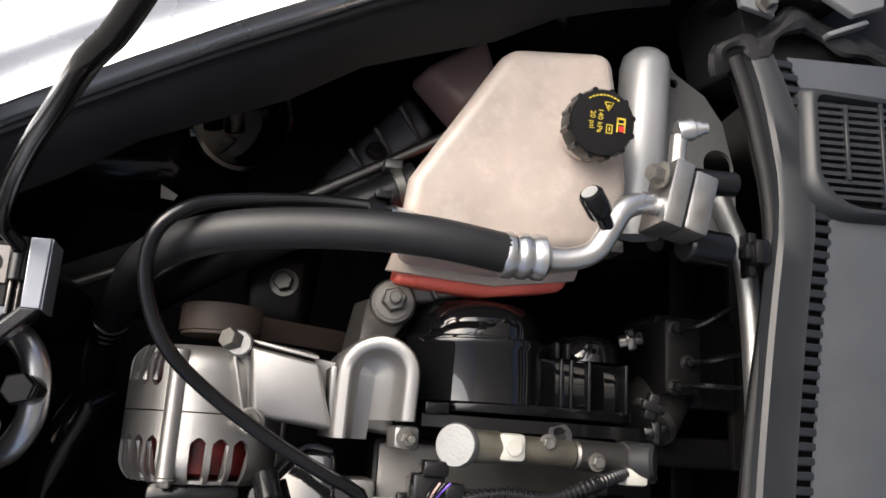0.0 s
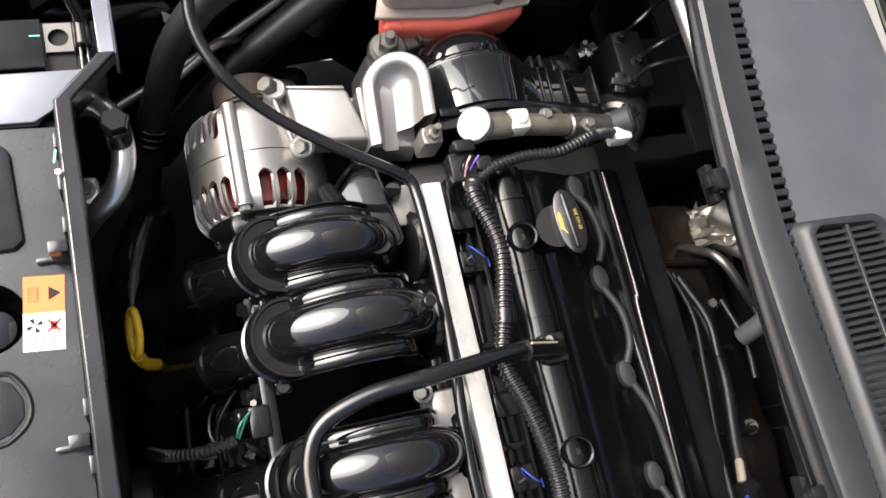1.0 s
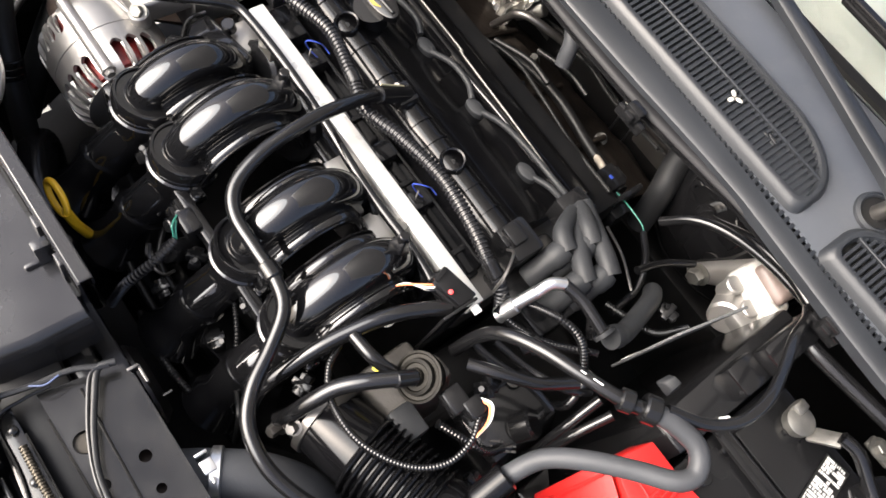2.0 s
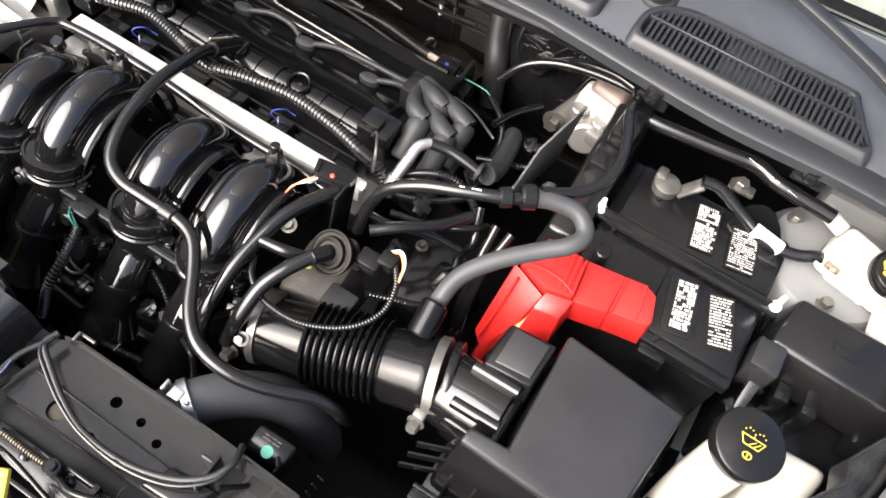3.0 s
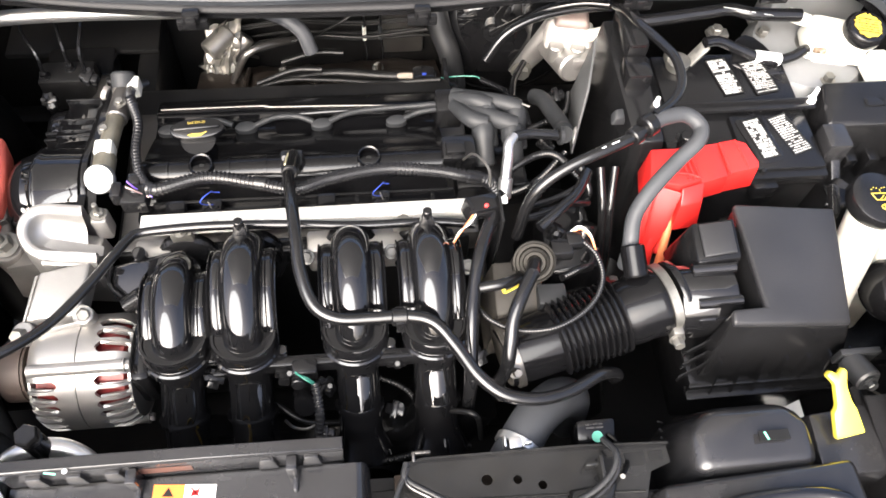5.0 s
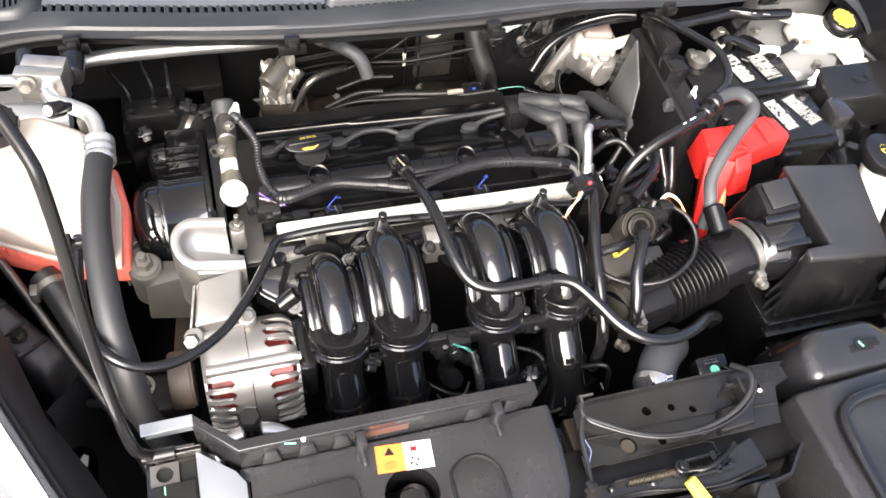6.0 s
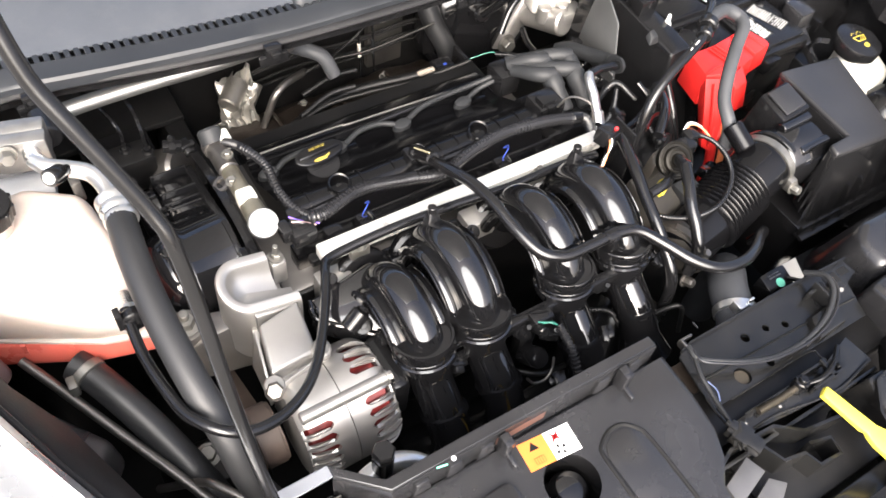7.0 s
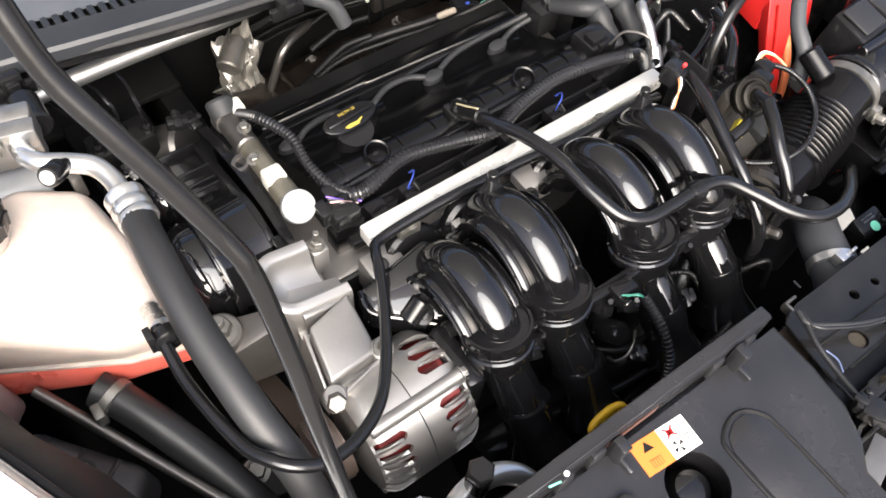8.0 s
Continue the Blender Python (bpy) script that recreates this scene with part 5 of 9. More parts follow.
part("symbol", turned(join(*[lathe([(0.0009, 0), (0.0009, 0.0004)], (x, y, 0), (0, 0, 1), 8) for x, y in ((0, 0.003), (0, 0.006), (-0.004, 0.009), (0.004, 0.009), (-0.008, 0.010), (0.008, 0.010), (-0.012, 0.007), (0.012, 0.007))], *[tube([(x0, y0, 0.0002), (x1, y1, 0.0002)], 0.0007, 2, 6) for (x0, y0), (x1, y1) in (((-0.009, -0.009), (0.009, -0.009)), ((0.009, -0.009), (0.014, 0.001)), ((0.014, 0.001), (-0.014, 0.001)), ((-0.014, 0.001), (-0.009, -0.009)), ((-0.004, -0.009), (0.004, -0.002)), ((0.002, -0.009), (0.009, -0.002)))]), wm @ Matrix.Translation((0, 0.004, 0)) @ Matrix.Scale(0.85, 4)), INKYEL, wn_, "yellow windscreen symbol")
part("ring_symbol", turned(join(sweep([Vector((0.0042 * math.cos(2 * math.pi * i / 20), -0.013 + 0.0032 * math.sin(2 * math.pi * i / 20), 0.0002)) for i in range(21)], ring_of(0.0007, 6)), box(-0.0008, 0.0008, -0.0150, -0.0112, 0, 0.0004, 0)), wm), INKYEL, wn_, "small yellow ring symbol")
part("strap", sweep(spline([(0.655, -0.005, 0.81), (0.652, 0.012, 0.80), (0.655, 0.02, 0.78)], 10), [(-0.004, -0.001), (0.004, -0.001), (0.004, 0.001), (-0.004, 0.001)]), DULL, wn_)

# air cleaner
ab = thing("air_filter_box", (0.53, -0.11, 0.66), "grained black plastic air filter box with a sloping lid", "air filter box")
top = [(0.4905, -0.042, 0.846), (0.6165, -0.043, 0.827), (0.601, -0.175, 0.802), (0.455, -0.181, 0.836), (0.457, -0.165, 0.838), (0.494, -0.163, 0.836)]
low = [(0.486, -0.050, 0.735), (0.628, -0.034, 0.735), (0.620, -0.195, 0.725), (0.446, -0.198, 0.725), (0.446, -0.165, 0.735), (0.486, -0.163, 0.735)]
part("lid", hexa(low, [(x, y, z - 0.003) for x, y, z in top], 0.006, 3), SATIN, ab)
part("lid_top", hexa([(x, y, z - 0.010) for x, y, z in top], [(x, y, z + 0.0005) for x, y, z in top], 0.004, 3), GRAIN, ab, "grained lid top")
part("base", hexa([(0.46, -0.19, 0.58), (0.62, -0.19, 0.58), (0.625, -0.03, 0.58), (0.46, -0.04, 0.58)], [(0.442, -0.206, 0.715), (0.628, -0.204, 0.715), (0.634, -0.026, 0.722), (0.44, -0.04, 0.722)], 0.004), SATIN, ab)
part("lip", join(box(0.436, 0.634, -0.214, -0.198, 0.706, 0.712, 0.001), box(0.436, 0.634, -0.206, -0.201, 0.712, 0.728, 0.001)), SATIN, ab)
for k in range(7):
    x = 0.462 + k * 0.025
    part("rib", hexa([(x, -0.210, 0.712), (x + 0.002, -0.210, 0.712), (x + 0.002, -0.19, 0.712), (x, -0.19, 0.712)], [(x, -0.196, 0.765), (x + 0.002, -0.196, 0.765), (x + 0.002, -0.185, 0.765), (x, -0.185, 0.765)], 0.0), SATIN, ab)
part("sensor_pocket", join(hexa([(0.428, -0.112, 0.77), (0.488, -0.112, 0.77), (0.488, -0.055, 0.77), (0.428, -0.055, 0.77)], [(0.437, -0.108, 0.836), (0.484, -0.106, 0.840), (0.486, -0.060, 0.846), (0.440, -0.060, 0.840)], 0.003)), SATIN, ab)
part("outlet", join(lathe([(0.036, 0), (0.038, 0.003), (0.038, 0.06), (0.034, 0.062)], (0.415, -0.128, 0.792), (1, 0, 0.02), 36), box(0.43, 0.485, -0.165, -0.095, 0.765, 0.812, 0.006)), GLOSS, ab)
part("pocket_lid", hexa([(0.444, -0.103, 0.838), (0.480, -0.101, 0.8415), (0.481, -0.064, 0.8465), (0.445, -0.064, 0.8425)], [(0.445, -0.102, 0.8405), (0.479, -0.100, 0.844), (0.480, -0.065, 0.849), (0.446, -0.065, 0.845)], 0.0008), GRAIN, ab)
for p, q in (((0.43, -0.148, 0.821), (0.478, -0.148, 0.823)), ((0.43, -0.112, 0.829), (0.478, -0.112, 0.831))):
    part("outlet_rail", rod(p, q, 0.0065, 16), GLOSS, ab)
for k in range(3):
    part("fin", turned(box(-0.018, 0.018, -0.001, 0.001, -0.006, 0.006, 0), Matrix.Translation((0.438 - 0.003 * k, -0.178 - 0.009 * k, 0.775 - 0.012 * k)) @ pose(0, 0, 0, 0, 0, 22)), SATIN, ab)
part("clip_bolt", hexbolt((0.636, -0.105, 0.74), (0.8, 0, 0.6), 0.008, 0.008), SATIN, ab)

duct = thing("intake_duct", (0.33, -0.14, 0.72), "glossy black corrugated intake bellows between filter box and throttle", "intake duct")
D0, D1 = Vector((0.405, -0.126, 0.792)), Vector((0.245, -0.165, 0.768))
dl = (D1 - D0).length
prof = [(0.036, 0), (0.0385, 0.003), (0.0385, 0.012), (0.037, 0.018), (0.0365, 0.045)]
h = 0.050
for k in range(11):
    prof += [(0.0345, h), (0.0345, h + 0.0014), (0.0410, h + 0.0027), (0.0417, h + 0.0038), (0.0410, h + 0.0049)]
    h += 0.0070
prof += [(0.035, h + 0.001), (0.034, dl + 0.005), (0.032, dl + 0.02)]
part("bellows", lathe(prof, D0, D1 - D0, 40), DUCT, duct, sharp=40)
part("clamp", join(lathe([(0.039, 0.0), (0.0402, 0.0005), (0.0402, 0.0095), (0.039, 0.010), (0.037, 0.010), (0.037, 0.0)], D0 + (D0 - D1).normalized() * 0.006, D1 - D0, 40)), ZINC, duct, "zinc hose clamp")
part("clamp_screw", hexbolt((0.411, -0.172, 0.789), (0, -0.7, 0.2), 0.006, 0.010), ZINC, duct, "zinc clamp screw")
part("clamp_housing", box(0.405, 0.417, -0.172, -0.160, 0.782, 0.80, 0.002), ZINC, duct, "zinc clamp housing")
part("rubber_cuff", lathe([(0.0385, 0), (0.0395, 0.002), (0.0395, 0.006), (0.0385, 0.008), (0.037, 0.008)], D0 + (D0 - D1).normalized() * 0.019, D1 - D0, 36), SATIN, duct)
part("clamp", lathe([(0.035, 0), (0.0362, 0.0005), (0.0362, 0.008), (0.035, 0.0085), (0.033, 0.0085), (0.033, 0)], D1 + (D1 - D0).normalized() * 0.006, D1 - D0, 36), STEEL, duct, "steel clamp")
part("clamp_screw", hexbolt((0.232, -0.196, 0.790), (0.1, -0.5, 0.8), 0.005, 0.010), STEEL, duct, "steel clamp screw")
part("clamp_screw", hexbolt((0.218, -0.200, 0.752), (0.1, -0.8, 0.4), 0.006, 0.012), STEEL, duct, "steel clamp screw")
part("stub", rod((0.372, -0.112, 0.820), (0.370, -0.080, 0.835), 0.013), DUCT, duct)

bh = thing("breather_pipe", (0.41, -0.02, 0.80), "thick dull grey vacuum hose bent over the red cover", "vacuum hose")
part("hose", tube([(0.370, -0.085, 0.80), (0.370, -0.078, 0.830), (0.376, -0.052, 0.850), (0.398, -0.028, 0.868), (0.428, -0.004, 0.882), (0.450, 0.012, 0.892), (0.455, 0.028, 0.896), (0.440, 0.040, 0.902), (0.415, 0.036, 0.904), (0.398, 0.028, 0.904)], 0.0086, 80, 16), COOLHOSE, bh)
part("pipe", tube([(0.402, 0.030, 0.904), (0.375, 0.012, 0.904), (0.340, -0.002, 0.900), (0.305, -0.012, 0.890), (0.276, -0.022, 0.872), (0.262, -0.03, 0.845), (0.255, -0.04, 0.80)], 0.0062, 60, 12), RUBBER, bh, "glossy black plastic pipe")
part("pipe", tube([(0.402, 0.036, 0.908), (0.43, 0.058, 0.905), (0.446, 0.085, 0.905), (0.448, 0.12, 0.905), (0.440, 0.16, 0.895), (0.428, 0.20, 0.885), (0.425, 0.24, 0.868), (0.42, 0.262, 0.855)], 0.0055, 60, 12), RUBBER, bh, "black plastic pipe")
part("strap", join(rod((0.388, 0.022, 0.9045), (0.400, 0.030, 0.9045), 0.0125), rod((0.372, 0.010, 0.904), (0.382, 0.017, 0.9045), 0.010)), SATIN, bh)
part("print", bars(-0.012, 0.012, -0.0012, 0.0012, 1, flat((0.348, 0.000, 0.9085), (1, 0.35, 0.1), (0, -0.3, 1)), 0.5, 9), INKWHITE, bh, "pale print")
# ---- alternator side ----
alt = thing("alternator", (-0.21, -0.14, 0.66), "bare aluminium alternator with slotted end frames and red windings", "alternator")
AY, AZ, AR = -0.136, 0.731, 0.061
ax0, ax1 = -0.262, -0.160
part("core", lathe([(0.042, 0), (0.050, 0.004), (0.050, 0.090), (0.042, 0.094)], (ax0 + 0.004, AY, AZ), (1, 0, 0), 40), COPPER, alt, "red enamelled windings")


def slots(pattern):
    """Angles from an end frame's slot table (start, count, pitch, width): (angle, reach), reach 1 on a finger and down to 0 in a slot."""
    marks = [(-180.0, 1.0)]
    for start, count, pitch, width in sorted(pattern):
        for k in range(count):
            a0 = start + k * pitch
            marks.append((a0 - 0.05, 1.0))
            for j in range(7):
                c = math.cos(math.pi * (j / 6 - 0.5))
                marks.append((a0 + width * j / 6, 0.14 * (1 - c)))
            marks.append((a0 + width + 0.05, 1.0))
    marks.append((180.0, 1.0))
    out = [marks[0]]
    for m in marks[1:]:
        steps = max(1, int((m[0] - out[-1][0]) / 5))
        last = out[-1]
        for k in range(1, steps + 1):
            out.append((last[0] + (m[0] - last[0]) * k / steps, last[1] if k < steps else m[1]))
    return out


def end_frame(x_mid, x_slot, x_end, pattern):
    """Cast half shell whose fingers run from the plain belt at x_mid to the rim at x_end."""
    rows = []
    for a, reach in slots(pattern):
        r = radians(a)
        row = []
        for f in (0, 0.12, 0.5, 1):
            x, rad_ = x_mid + (x_slot - x_mid) * f, AR
            row.append(Vector((x, AY - rad_ * math.sin(r), AZ + rad_ * math.cos(r))))
        for f in (0.15, 0.4, 0.6, 0.75, 0.87, 0.95, 1.0):
            g = min(f, reach) if reach < 1 else f
            x = x_slot + (x_end - x_slot) * g
            rad_ = AR - 0.009 * max(0.0, (g - 0.5) / 0.5) ** 2.2
            row.append(Vector((x, AY - rad_ * math.sin(r), AZ + rad_ * math.cos(r))))
        rows.append(row)
    bm = sheet(rows)
    bmesh.ops.remove_doubles(bm, verts=bm.verts, dist=1e-6)
    bmesh.ops.dissolve_degenerate(bm, edges=bm.edges, dist=1e-7)
    bmesh.ops.recalc_face_normals(bm, faces=bm.faces)
    bmesh.ops.solidify(bm, geom=bm.faces[:], thickness=0.0045)
    return bm


FRONT_SLOTS = [(31.5, 9, 12.5, 9.2), (-150, 6, 14, 9)]
REAR_SLOTS = [(-36, 3, 15, 11.5), (28.5, 9, 12.5, 9.2), (-150, 6, 14, 9)]
part("front_frame", end_frame(-0.2125, -0.230, ax0, FRONT_SLOTS), CAST, alt, "cast half with rounded slots", sharp=30)
part("rear_frame", end_frame(-0.2115, -0.194, ax1, REAR_SLOTS), CAST, alt, "cast half with rounded slots", sharp=30)
for x0, n in ((ax0, 1), (ax1, -1)):
    part("end_ring", lathe([(0.020, 0), (0.046, 0.0), (0.0512, 0.0006), (0.0512, 0.003), (0.046, 0.004), (0.020, 0.004)], (x0, AY, AZ), (n, 0, 0), 48), CAST, alt)
for a in (20, 140, 260):
    ra = radians(a)
    part("through_bolt", join(rod((ax0 + 0.004, AY - AR * 1.0 * math.sin(ra), AZ + AR * 1.0 * math.cos(ra)), (ax1 - 0.004, AY - AR * math.sin(ra), AZ + AR * math.cos(ra)), 0.0065), hexbolt((ax1 - 0.004, AY - AR * math.sin(ra), AZ + AR * math.cos(ra)), (1, 0, 0), 0.005, 0.005)), CAST, alt)
part("pulley", lathe([(0.018, 0), (0.031, 0.001), (0.031, 0.003), (0.0285, 0.004), *[(0.0285 - 0.002 * (k % 2), 0.005 + 0.0014 * k) for k in range(12)], (0.031, 0.0235), (0.031, 0.026), (0.02, 0.026)], (-0.300, AY + 0.004, AZ + 0.004), (1, 0, 0), 36), BELT, alt, "brown pulley")
part("rear_cover", join(box(-0.162, -0.140, AY - 0.035, AY + 0.035, AZ - 0.02, AZ + 0.048, 0.008), rod((-0.15, AY + 0.02, AZ + 0.055), (-0.13, AY + 0.02, AZ + 0.055), 0.008)), SATIN, alt, "black rear cover")
part("terminal", join(rod((-0.170, AY + 0.050, AZ + 0.050), (-0.150, AY + 0.056, AZ + 0.062), 0.010), hexbolt((-0.150, AY + 0.056, AZ + 0.062), (0.6, 0.1, 0.7), 0.005, 0.006)), SATIN, alt, "black terminal cap")
single("drive_belt", sweep([Vector((-0.287, AY + 0.004 + 0.031 * math.sin(a), AZ + 0.004 + 0.031 * math.cos(a))) for a in [math.pi * (-0.62 + 1.3 * i / 20) for i in range(21)]] + [Vector((-0.287, 0.06, 0.60))], [(-0.010, -0.0018), (0.010, -0.0018), (0.010, 0.0018), (-0.010, 0.0018)], up=(1, 0, 0)), BELT, "brownish ribbed drive belt on the alternator pulley", "drive belt")

brk = thing("alternator_bracket", (-0.235, -0.05, 0.74), "bare cast aluminium bracket over the alternator", "bracket")
part("plate", hexa([(-0.256, -0.056, 0.784), (-0.266, -0.110, 0.774), (-0.212, -0.104, 0.770), (-0.204, -0.040, 0.776)], [(-0.253, -0.055, 0.811), (-0.263, -0.106, 0.802), (-0.212, -0.100, 0.797), (-0.206, -0.041, 0.803)], 0.0035, 3), CAST, brk)
part("front_rib", hexa([(-0.262, -0.121, 0.775), (-0.206, -0.107, 0.772), (-0.205, -0.103, 0.772), (-0.261, -0.117, 0.775)], [(-0.262, -0.1205, 0.797), (-0.207, -0.1065, 0.792), (-0.206, -0.1035, 0.792), (-0.261, -0.1175, 0.797)], 0.0012), CAST, brk)
part("groove_floor", hexa([(-0.262, -0.118, 0.770), (-0.206, -0.104, 0.768), (-0.205, -0.092, 0.768), (-0.261, -0.104, 0.770)], [(-0.262, -0.118, 0.786), (-0.206, -0.104, 0.782), (-0.205, -0.094, 0.782), (-0.261, -0.106, 0.786)], 0.001), CAST, brk)
part("side_web", hexa([(-0.268, -0.056, 0.74), (-0.270, -0.108, 0.74), (-0.266, -0.107, 0.74), (-0.262, -0.055, 0.74)], [(-0.260, -0.056, 0.804), (-0.269, -0.106, 0.794), (-0.266, -0.105, 0.794), (-0.256, -0.055, 0.805)], 0.001), CAST, brk)


def rim_height(x, y):
    """Height of the horseshoe rim, sloping towards the plate and the fuel rail."""
    return 0.814 + 0.34 * (y + 0.04) - 0.22 * (x + 0.25)


rows = []
for k in range(33):
    if k < 9:
        c, way = (-0.200 - 0.047 * k / 8, -0.012), (0.0, -1.0)
    elif k > 23:
        c, way = (-0.247 + 0.032 * (k - 23) / 9, -0.012), (0.0, 1.0)
    else:
        a = math.pi * (k - 8) / 15
        c, way = (-0.247, -0.012), (-math.sin(a), -math.cos(a))
    row = []
    for d, dz in ((0.031, -0.09), (0.0305, -0.030), (0.0300, -0.0035), (0.0285, -0.0008), (0.0270, 0.0), (0.0212, 0.0), (0.0194, -0.0012), (0.0184, -0.0035), (0.0165, -0.0090), (0.0120, -0.0140), (0.0, -0.0165)):
        x, y = c[0] + way[0] * d, c[1] + way[1] * d
        deep = 1.0 + 14.0 * max(0.0, x + 0.248) if d < 0.0190 else 1.0
        row.append((x, y, rim_height(x, y) + dz * deep))
    rows.append(row)
part("horseshoe", sheet(rows), CAST, brk, "arched rim round a deep hollow", sharp=35)
part("side_rib", hexa([(-0.252, -0.047, 0.745), (-0.208, -0.044, 0.745), (-0.208, -0.039, 0.745), (-0.252, -0.042, 0.745)], [(-0.252, -0.047, 0.812), (-0.209, -0.044, 0.799), (-0.209, -0.039, 0.799), (-0.252, -0.042, 0.814)], 0.0015), CAST, brk)
part("base", hexa([(-0.262, -0.060, 0.74), (-0.210, -0.042, 0.74), (-0.204, 0.012, 0.74), (-0.250, 0.014, 0.74)], [(-0.260, -0.058, 0.782), (-0.210, -0.042, 0.776), (-0.206, 0.010, 0.772), (-0.250, 0.012, 0.782)], 0.002), CAST, brk)
part("foot", box(-0.212, -0.194, 0.006, 0.026, 0.77, 0.806, 0.004), CAST, brk)
for at in ((-0.265, -0.114, 0.778), (-0.208, -0.099, 0.778)):
    part("boss", rod(at, (at[0], at[1] - 0.002, at[2] + 0.020), 0.0105, 20), CAST, brk)
part("bolt", hexbolt((-0.266, -0.118, 0.793), (-0.2, -0.6, 0.75), 0.0085, 0.010, False), ZINC, brk, "zinc hex bolt")
part("bolt", hexbolt((-0.208, -0.100, 0.797), (0.3, -0.6, 0.7), 0.0065, 0.006), ZINC, brk, "zinc bolt")
part("bolt", hexbolt((-0.203, 0.016, 0.806), (0.2, 0, 1), 0.006, 0.006), ZINC, brk, "small zinc nut")
part("stud", rod((-0.203, 0.016, 0.810), (-0.202, 0.016, 0.826), 0.003), ZINC, brk, "small zinc stud")

mt = thing("engine_mount", (-0.32, 0.03, 0.66), "cast aluminium engine mount arm with a zinc nut", "engine mount")
MOUNT = mat("greyed casting", (0.20, 0.19, 0.18), 0.45, 0.8, var=0.2, bump=0.3)
part("boss", lathe([(0.021, -0.06), (0.0195, -0.01), (0.0195, 0.0), (0.0175, 0.003), (0.011, 0.003)], (-0.312, 0.004, 0.768), (0, -0.15, 1), 32), MOUNT, mt)
part("web", hexa([(-0.322, -0.018, 0.69), (-0.258, -0.030, 0.69), (-0.258, -0.002, 0.69), (-0.300, 0.026, 0.69)], [(-0.316, -0.016, 0.756), (-0.262, -0.026, 0.782), (-0.262, -0.006, 0.784), (-0.304, 0.022, 0.758)], 0.004), MOUNT, mt)
part("arm", hexa([(-0.336, 0.000, 0.735), (-0.312, 0.026, 0.735), (-0.336, 0.128, 0.735), (-0.358, 0.126, 0.735)], [(-0.333, 0.002, 0.764), (-0.313, 0.024, 0.764), (-0.338, 0.126, 0.768), (-0.356, 0.124, 0.768)], 0.004), MOUNT, mt)
for k in range(3):
    part("rib", hexa([(-0.334 - 0.004 * k, 0.030 + 0.026 * k, 0.75), (-0.316 - 0.006 * k, 0.040 + 0.026 * k, 0.75), (-0.316 - 0.006 * k, 0.043 + 0.026 * k, 0.75), (-0.334 - 0.004 * k, 0.033 + 0.026 * k, 0.75)], [(-0.334 - 0.004 * k, 0.030 + 0.026 * k, 0.773), (-0.318 - 0.006 * k, 0.039 + 0.026 * k, 0.773), (-0.318 - 0.006 * k, 0.042 + 0.026 * k, 0.773), (-0.334 - 0.004 * k, 0.033 + 0.026 * k, 0.773)], 0.0008), MOUNT, mt)
part("nut", hexbolt((-0.312, 0.004, 0.773), (0, -0.15, 1), 0.0105, 0.012), ZINC, mt, "zinc flange nut")
part("stud", rod((-0.312, 0.004, 0.78), (-0.312, 0.001, 0.798), 0.005), ZINC, mt, "zinc stud")
part("stud", join(hexbolt((-0.345, 0.118, 0.770), (0, 0.2, 1), 0.008, 0.010), rod((-0.345, 0.118, 0.775), (-0.345, 0.122, 0.800), 0.004), lathe([(0.008, 0), (0.008, 0.002), (0.004, 0.002), (0.004, 0)], (-0.36, 0.103, 0.785), (0.3, -0.5, 0.8), 16)), ZINC, mt, "zinc stud and eyelet")

tim = thing("timing_cover", (-0.25, 0.12, 0.62), "glossy black timing cover at the engine's end", "timing cover")


def cover_outline(grow):
    """Outline of the cover in the y-z plane: a large and a small round shoulder."""
    pts = [(0.026 - grow, 0.60)]
    for c, r, a0, a1 in (((0.088, 0.736), 0.060, 182, 62), ((0.186, 0.722), 0.050, 62, -8)):
        for k in range(15):
            a = radians(a0 + (a1 - a0) * k / 14)
            pts.append((c[0] + (r + grow) * math.cos(a), c[1] + (r + grow) * math.sin(a)))
    pts.append((0.236 + grow, 0.60))
    return pts


def cover_slab(x0, x1, grow, w):
    o = cover_outline(grow)
    return hexa([(x0, y, z) for y, z in o], [(x1, y, z) for y, z in o], w, 2)


part("drum", lathe([(0.0, 0.0), (0.034, 0.001), (0.050, 0.006), (0.057, 0.015), (0.059, 0.024), (0.059, 0.034), (0.0655, 0.035), (0.0665, 0.037), (0.0665, 0.042), (0.0645, 0.045), (0.0645, 0.088), (0.060, 0.090)], (-0.322, 0.084, 0.738), (1, 0, 0), 56), GLOSS, tim)
part("shell", cover_slab(-0.276, -0.234, -0.004, 0.004), GLOSS, tim, sharp=30)
part("flange", cover_slab(-0.235, -0.226, 0.004, 0.001), SATIN, tim, sharp=30)
part("rear_drum", lathe([(0.0, 0.0), (0.018, 0.001), (0.027, 0.005), (0.031, 0.012), (0.032, 0.026)], (-0.304, 0.192, 0.730), (1, 0, 0), 36), GLOSS, tim)
for y, z in ((0.150, 0.776), (0.160, 0.774), (0.176, 0.775), (0.214, 0.768)):
    part("rib", box(-0.276, -0.233, y, y + 0.0028, z - 0.06, z + 0.004, 0.0008), GLOSS, tim)
for y in (0.146, 0.156):
    part("tab", box(-0.290, -0.276, y, y + 0.004, 0.75, 0.778, 0.001), SATIN, tim)
part("notch_block", box(-0.232, -0.222, 0.030, 0.050, 0.775, 0.800, 0.002), SATIN, tim)
part("edge_strip", sweep(spline([(-0.218, 0.03, 0.790), (-0.217, 0.08, 0.800), (-0.217, 0.15, 0.797), (-0.217, 0.225, 0.775)], 20), [(-0.005, -0.0015), (0.005, -0.0015), (0.005, 0.0015), (-0.005, 0.0015)], up=(1, 0, 0)), SATIN, tim)

